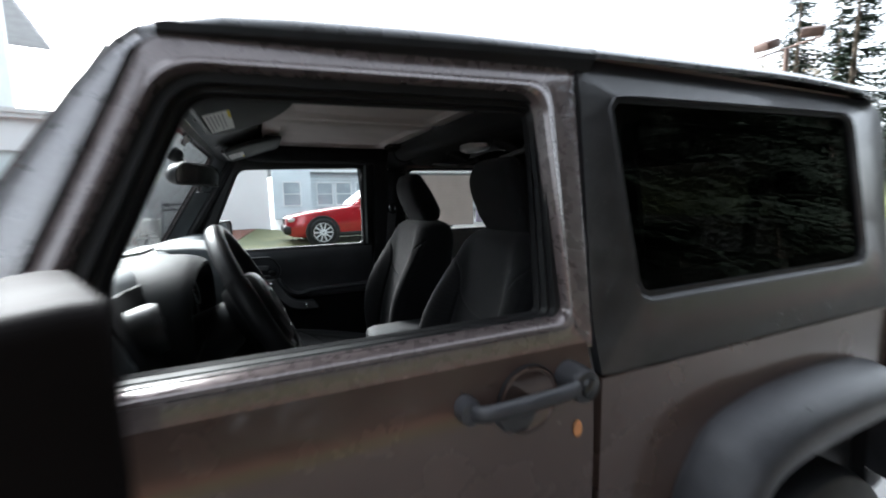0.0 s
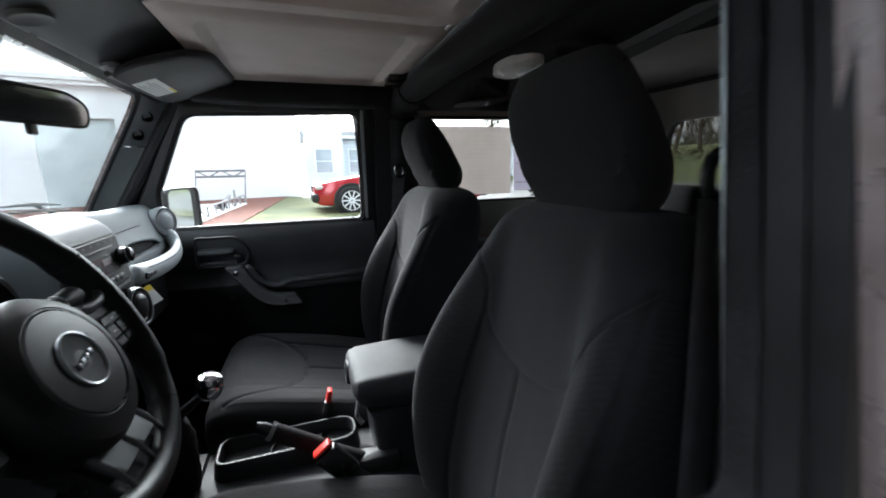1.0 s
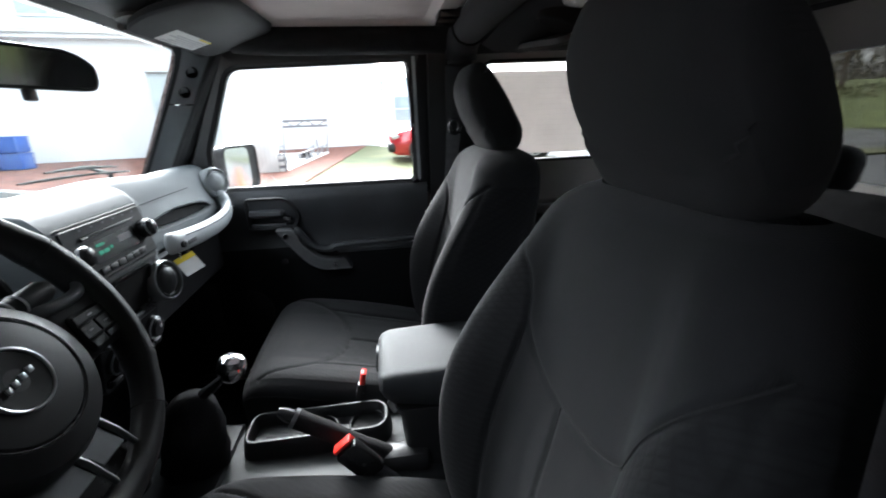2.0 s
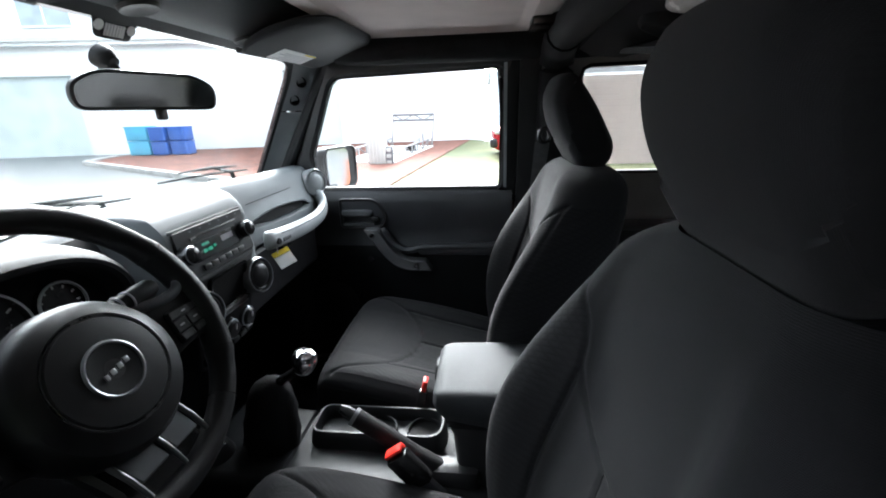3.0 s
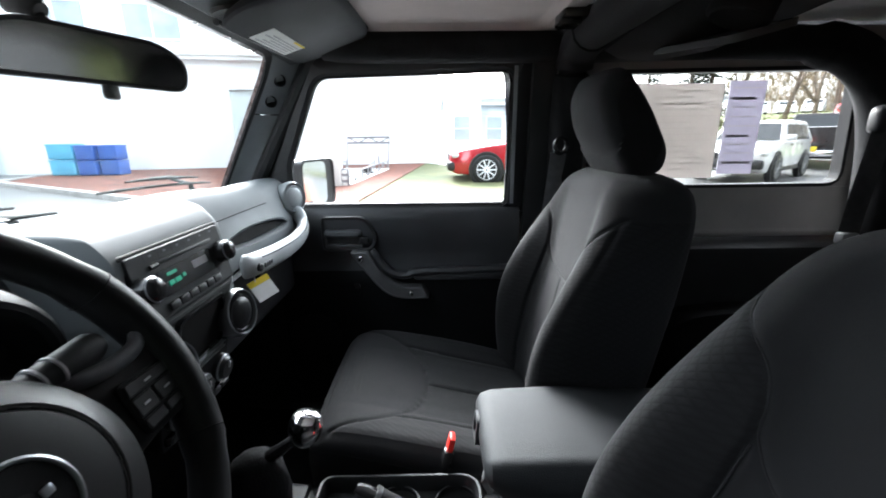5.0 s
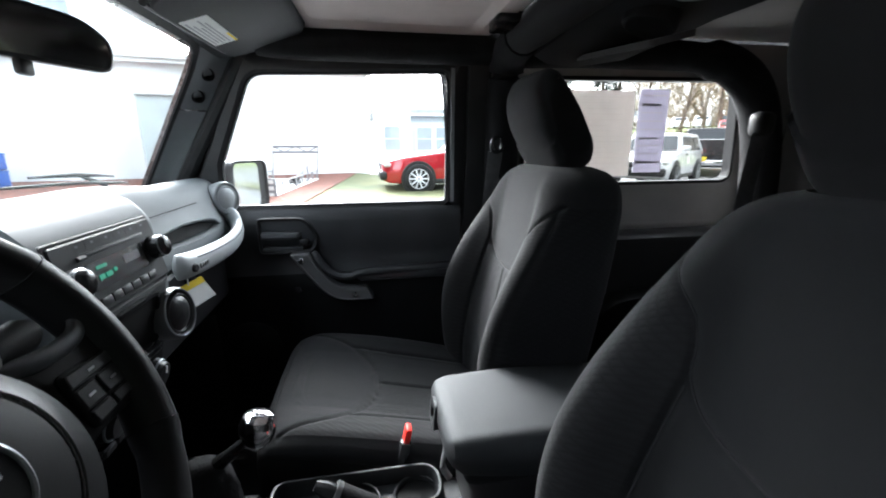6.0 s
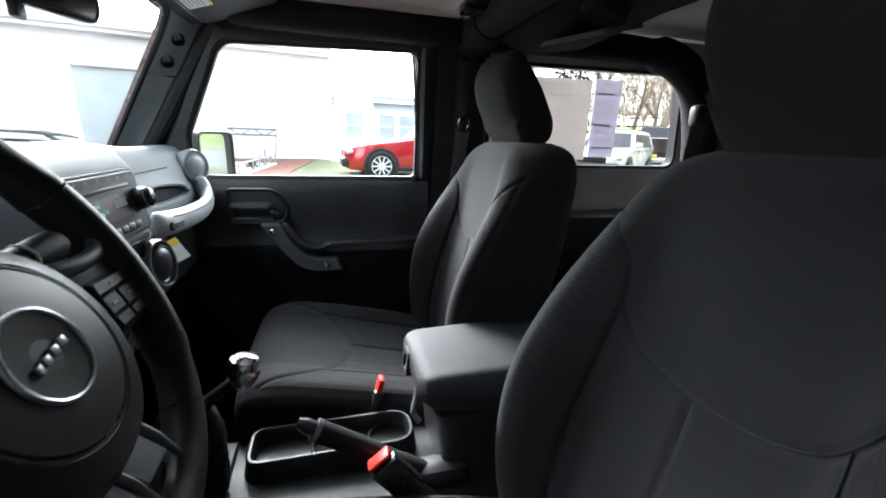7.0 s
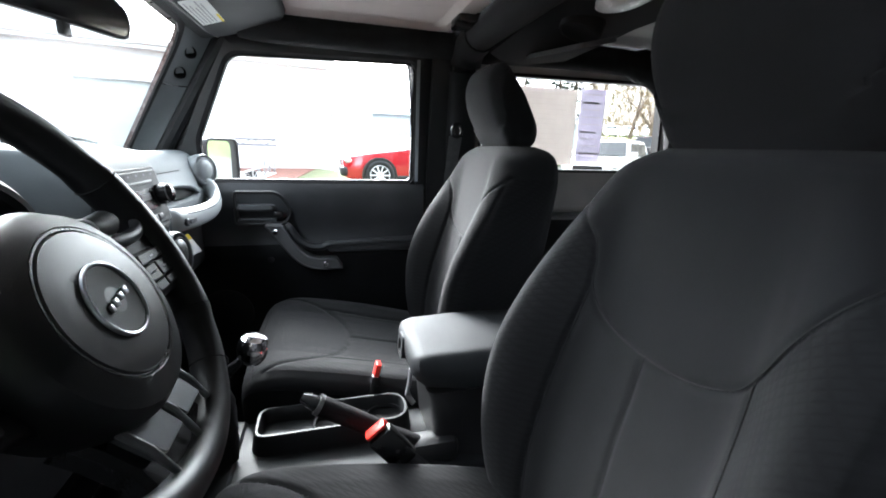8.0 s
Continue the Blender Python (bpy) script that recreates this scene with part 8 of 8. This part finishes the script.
part("number_plate", bm, YELLOW, pk, "plain yellow number plate")

# ---- trees and the far bank ----
def conifer(x, y, z, h, seed, group, step=0.28, spread=0.30):
    """A spruce: straight trunk with whorls of drooping, ragged sprays."""
    rnd = random.Random(seed)
    t = thing("conifer", (x, y, z), "tall dark green spruce with drooping ragged branches", "tree", group)
    bm = B()
    tube(bm, [(x, y, z), (x, y, z + h * 0.5), (x, y, z + h * 0.98)], [h * 0.018, h * 0.011, 0.02], 8)
    part("trunk", bm, BARK, t)
    bm = B()
    zz = 0.10 * h
    while zz < 0.985 * h:
        f = 1 - zz / h
        reach = h * 0.20 * (f ** 0.8) + 0.15
        for k in range(rnd.randint(6, 8)):
            a = rnd.uniform(0, 2 * math.pi)
            L = reach * rnd.uniform(0.55, 1.1)
            d = Vector((math.cos(a), math.sin(a), 0))
            side_ = Vector((-d.y, d.x, 0))
            base = Vector((x, y, z + zz + rnd.uniform(-0.15, 0.15)))
            n = max(3, int(L / step))
            for i in range(n):
                s = (i + 0.6) / n
                p = base + d * (L * s) + Vector((0, 0, L * (0.12 * s - 0.42 * s * s)))
                w = spread * L * (1.15 - s) * rnd.uniform(0.6, 1.2) + 0.07
                for sg in (-1, 1):
                    tip = p + side_ * sg * w + d * w * 0.8 + Vector((0, 0, -w * rnd.uniform(0.25, 0.7)))
                    q = p + d * max(L / n, 0.16) * 1.1
                    v = [bm.verts.new(p), bm.verts.new(tip), bm.verts.new(q + Vector((0, 0, -0.06)))]
                    bm.faces.new(v)
        zz += h * 0.022 * (0.55 + f)
    part("crown", bm, NEEDLES, t, "ragged needle sprays", fix=False)
    return t


def bare_tree(x, y, z, h, seed, group):
    """A leafless broadleaf tree with forking limbs and fine twigs."""
    rnd = random.Random(seed)
    t = thing("bare_tree", (x, y, z), "leafless winter tree with forking brown limbs", "tree", group)
    trunk, twigs = B(), B()

    def grow(p, d, L, r, depth, bm):
        bend = Vector((rnd.uniform(-1, 1), rnd.uniform(-1, 1), rnd.uniform(-0.2, 0.5))) * 0.16
        m = p + d * L * 0.5 + bend * L * 0.4
        e = p + (d + bend).normalized() * L
        tube(bm, [p, m, e], [r, r * 0.82, r * 0.6], 5 if depth < 3 else 3)
        if depth >= 5:
            return
        for _ in range(rnd.choice((2, 3, 3)) if depth < 4 else 3):
            nd = (d + Vector((rnd.uniform(-1, 1), rnd.uniform(-1, 1), rnd.uniform(-0.25, 0.75))) * 0.75).normalized()
            grow(p.lerp(e, rnd.uniform(0.55, 1.0)), nd, L * rnd.uniform(0.55, 0.8), r * 0.55, depth + 1, trunk if depth < 1 else twigs)
    grow(Vector((x, y, z)), Vector((0, 0, 1)), h * 0.32, h * 0.018, 0, trunk)
    part("trunk", trunk, BARK, t)
    part("crown", twigs, TWIGS, t, "fine bare twigs", fix=False)
    return t


# dark spruces on the near side of the yard, mirrored in the side glass, and unseen ones ahead that block light
rnd = random.Random(77)
near = []
for k in range(15):
    near.append((-1.5 + 1.8 * k + rnd.uniform(-0.4, 0.4), -5.6 + rnd.uniform(-0.5, 0.5), rnd.uniform(12, 16)))
for k in range(10):
    near.append((-1.9 + 2.8 * k + rnd.uniform(-0.6, 0.6), -8.8 + rnd.uniform(-0.7, 0.7), rnd.uniform(17, 21)))
# two unseen arcs of spruces ahead, added to block light through the windscreen
for k in range(9):
    a = radians(-74 - 6.5 * k)
    r = 21.5 if k < 5 else 14
    near.append((math.sin(a) * r, math.cos(a) * r, rnd.uniform(19, 23) if k < 5 else rnd.uniform(15, 18)))
for k in range(7):
    a = radians(-72 - 8.5 * k)
    r = 26 if k < 4 else 19
    near.append((math.sin(a) * r, math.cos(a) * r, rnd.uniform(22, 26) if k < 4 else rnd.uniform(18, 22)))
for k, (x, y, h) in enumerate(near):
    conifer(x, y, 0.0, h, 10 + k % 7, "spruces beside the yard", *((0.11, 0.13) if k < 25 else (0.28, 0.30)))
# thicket added to block low sky light between the trunks
hedge = tagged(new("light_block_thicket"), "dense dark evergreen thicket added under the spruces to block low light", "shrubs", kind="stuff")
bm = B()
for k in range(42000):
    x, y = rnd.uniform(-3.0, 24), -4.6 - abs(rnd.gauss(0, 1.1))
    top = 4.6 + 1.4 * noise.noise(Vector((x * 0.5, 0, 3))) + 0.5 * noise.noise(Vector((x * 1.7, 1, 3)))
    p = Vector((x, y - 0.5, 0.05 + top * rnd.random() ** 0.8))
    d = Vector((rnd.uniform(-1, 1), rnd.uniform(-0.6, 1), rnd.uniform(-0.8, 0.8))).normalized() * rnd.uniform(0.10, 0.26)
    sd = d.cross(Vector((rnd.uniform(-1, 1), rnd.uniform(-1, 1), rnd.uniform(-1, 1)))).normalized() * rnd.uniform(0.04, 0.09)
    bm.faces.new([bm.verts.new(q) for q in (p - sd, p + sd, p + d)])
part("leaves", bm, NEEDLES, hedge, fix=False)
patch("near_verge", [(-30.0, -2.7), (-30.0, -3.6), (30.0, -3.6), (30.0, -2.7)], 0.06, GRASSM, "strip of olive winter grass beside the yard", "grass")
patch("near_bark_bed", [(-30.0, -3.62), (-30.0, -14.0), (30.0, -14.0), (30.0, -3.62)], 0.08, MULCH, "brown bark bed under the spruces", "mulch bed")
# low white building across the yard ahead of the car, mirrored in the wet paint
wb = thing("white_building", (-17.5, -1.0, 0.0), "low white painted building with a grey roof edge", "building")
bm = B()
box(bm, (-18.0, -1.5, 2.1), (1.2, 17.0, 4.2), 0.03)
part("wall", bm, WHITEWALL, wb)
bm = B()
box(bm, (-17.9, -1.5, 4.32), (1.7, 17.4, 0.24), 0.03)
part("roof", bm, ROOFGREY, wb, "grey flat roof edge")
for y in (-6.5, -2.0, 2.8):
    bm = B()
    box(bm, (-17.39, y, 1.75), (0.05, 1.5, 1.1), 0.01)
    part("window", bm, WINDOWDARK, wb, "pale reflecting window")
patch("front_bark_bed", [(-17.3, -9.5), (-15.2, -9.5), (-15.2, 6.0), (-17.3, 6.0)], 0.07, MULCH, "red bark bed at the foot of the building", "mulch bed")
patch("front_verge", [(-15.18, -9.5), (-12.5, -9.5), (-12.5, 6.0), (-15.18, 6.0)], 0.06, GRASSM, "strip of olive grass before the bark bed", "grass")
# spruces behind the car
for k, (x, y, h) in enumerate(((30.0, 14.5, 14.5), (33.5, 13.2, 16.5), (37.0, 15.5, 15.0), (40.0, 12.0, 16.0), (44.0, 15.0, 17.0), (34.0, 8.0, 12.0), (19.0, 33.0, 11.0), (21.5, 34.5, 12.5), (17.0, 35.5, 10.5))):
    conifer(x, y, lie(y), h, 40 + k, "spruces behind the yard")
for k, (x, y, h) in enumerate(((24.0, 30.0, 11), (26.5, 28.5, 12), (29.0, 27.5, 10.5), (31.0, 25.5, 12), (34.0, 24.0, 11.5), (28.0, 32.0, 12), (36.0, 21.5, 11), (23.0, 33.5, 12), (32.5, 29.5, 13), (38.5, 25.0, 12))):
    bare_tree(x, y, 1.2, h, 70 + k, "bare trees on the bank")

bank = tagged(new("grass_bank"), "rising green and brown bank behind the parked cars", "bank", kind="structure")
bm = B()
rowsb = []
for s in np.linspace(0, 1, 40):
    ang = radians(58 - 50 * s)
    ring = []
    for r, hh in ((26.0, 0.2), (29.0, 1.0), (34.0, 1.7), (42.0, 2.5), (52.0, 3.2), (66.0, 3.8), (95.0, 4.4), (95.0, -1.0)):
        wob = 0.25 * noise.noise(Vector((s * 9, r * 0.3, 0)))
        ring.append(bm.verts.new((math.sin(ang + 0.35) * r, math.cos(ang + 0.35) * r, hh + (wob if hh > 0 else 0))))
    rowsb.append(ring)
for a, b in zip(rowsb, rowsb[1:]):
    for i in range(len(a) - 1):
        bm.faces.new((a[i], a[i + 1], b[i + 1], b[i]))
part("turf", bm, HEDGE, bank)

# undergrowth along the bank
under = tagged(new("far_undergrowth"), "tangled brown and olive winter undergrowth on the bank", "undergrowth", kind="stuff")
bm = B()
rnd = random.Random(5)
for k in range(5000):
    a = radians(rnd.uniform(22, 66))
    r = rnd.uniform(33, 41)
    hgt = 1.2 + abs(rnd.gauss(0, 0.4)) * (1.2 + 1.4 * noise.noise(Vector((a * 9, r * 0.2, 2))))
    p = Vector((math.sin(a) * r, math.cos(a) * r, rnd.uniform(1.3, max(1.5, hgt + 1.0))))
    d = Vector((rnd.uniform(-1, 1), rnd.uniform(-1, 1), rnd.uniform(-0.3, 1))).normalized() * rnd.uniform(0.12, 0.45)
    sd = d.cross(Vector((rnd.uniform(-1, 1), rnd.uniform(-1, 1), rnd.uniform(-1, 1)))).normalized() * rnd.uniform(0.02, 0.06)
    bm.faces.new([bm.verts.new(q) for q in (p - sd, p + sd, p + d)])
part("undergrowth", bm, surface("olive_winter_undergrowth", (0.20, 0.18, 0.08), 0.95, 0, 0.4, 0.7, 0.0, 8), under, fix=False)

# twin floodlights on a pole behind the car
fl = thing("floodlight_pole", (12.4, 6.0, 0.1), "brown pole with two box floodlights", "street lamp")
bm = B()
tube(bm, [(12.4, 6.0, 0.05), (12.4, 6.0, 5.2)], [0.08, 0.06], 12)
part("pole", bm, BROWNMETAL, fl)
bm = B()
tube(bm, [(12.25, 5.2, 5.2), (12.55, 6.8, 5.2)], 0.03, 8)
part("cross_arm", bm, BROWNMETAL, fl)
for y, rz in ((5.45, 20), (6.5, -15)):
    bm = B()
    box(bm, (12.4, y, 5.42), (0.40, 0.46, 0.22), 0.03, 2, pose(0, 0, 0, 8, -20, rz))
    part("lamp_head", bm, BROWNMETAL, fl, "brown box floodlight")

# fine bare wood closing the distance behind the bank
wood = tagged(new("far_wood"), "olive-brown bare winter wood far behind the bank", "woodland", kind="stuff")
bm = B()
rnd = random.Random(21)
for k in range(42000):
    a = radians(rnd.uniform(33.5, 66))
    r = rnd.uniform(68, 92)
    top = 15 + 6 * noise.noise(Vector((a * 14, 0.3, 1))) + 3 * noise.noise(Vector((a * 50, 0.3, 4)))
    z = 3.5 + top * rnd.random() ** 1.15
    if noise.noise(Vector((a * 40, z * 0.22, 7))) > 0.38:
        continue
    p = Vector((math.sin(a) * r, math.cos(a) * r, z))
    d = Vector((rnd.gauss(0, 0.4), rnd.gauss(0, 0.4), rnd.uniform(0.3, 1))).normalized() * rnd.uniform(0.5, 1.6)
    sd = d.cross(Vector((rnd.uniform(-1, 1), rnd.uniform(-1, 1), rnd.uniform(-1, 1)))).normalized() * rnd.uniform(0.03, 0.075)
    bm.faces.new([bm.verts.new(q) for q in (p - sd, p + sd, p + d)])
part("twigs", bm, surface("olive_wood_twigs", (0.26, 0.23, 0.12), 0.95, 0, 0.45, 0.12, 0.0, 3, col2=(0.30, 0.22, 0.14)), wood, fix=False)

# far parked cars on the bank road, end on
for k, (az, r, mt) in enumerate(((36.8, 60, WHITEPAINT), (38.9, 61, WHITEPAINT), (41.2, 60, WHITEPAINT), (43.4, 61, DARKPAINT), (45.6, 60, WHITEPAINT), (47.8, 60, WHITEPAINT), (44.0, 36, REDPAINT))):
    a = radians(az)
    z = 3.45 if r > 50 else 1.75
    base = Matrix.Translation((math.sin(a) * r, math.cos(a) * r, z)) @ pose(0, 0, 0, 0, 0, 90 - az + (7 if k % 2 else -6))
    c = thing("far_car", tuple(base.translation), "distant parked car on the bank, " + ("white" if mt is WHITEPAINT else "red" if mt is REDPAINT else "dark"), "car", "far parked cars")
    bm = B()
    rings = []
    for fx, zt in ((-2.1, 0.55), (-2.0, 0.80), (-1.0, 0.92), (-0.4, 1.42), (1.0, 1.46), (1.8, 1.05), (2.1, 0.6)):
        rings.append([Vector((fx, w, q)) for w, q in rounded([(-0.86, 0.2), (0.86, 0.2), (0.80, zt), (-0.80, zt)], [0.04, 0.04, 0.12, 0.12], 3)])
    loft(bm, rings)
    bm.transform(base)
    part("car_shell", bm, mt, c)
    bm = B()
    box(bm, (-0.72, 0, 1.17), (0.05, 1.36, 0.40), 0.02, 2, pose(0, 0, 0, 0, 40, 0))
    bm.transform(base)
    part("windscreen", bm, CARGLASS, c)
    for w in (-0.70, 0.70):
        bm = B()
        lathe(bm, [(0.30, -0.1), (0.32, 0.0), (0.30, 0.1), (0.1, 0.1)], base @ axis_at((-1.3, w, 0.32), (0, 1, 0)), 14)
        part("wheel", bm, RUBBER, c)
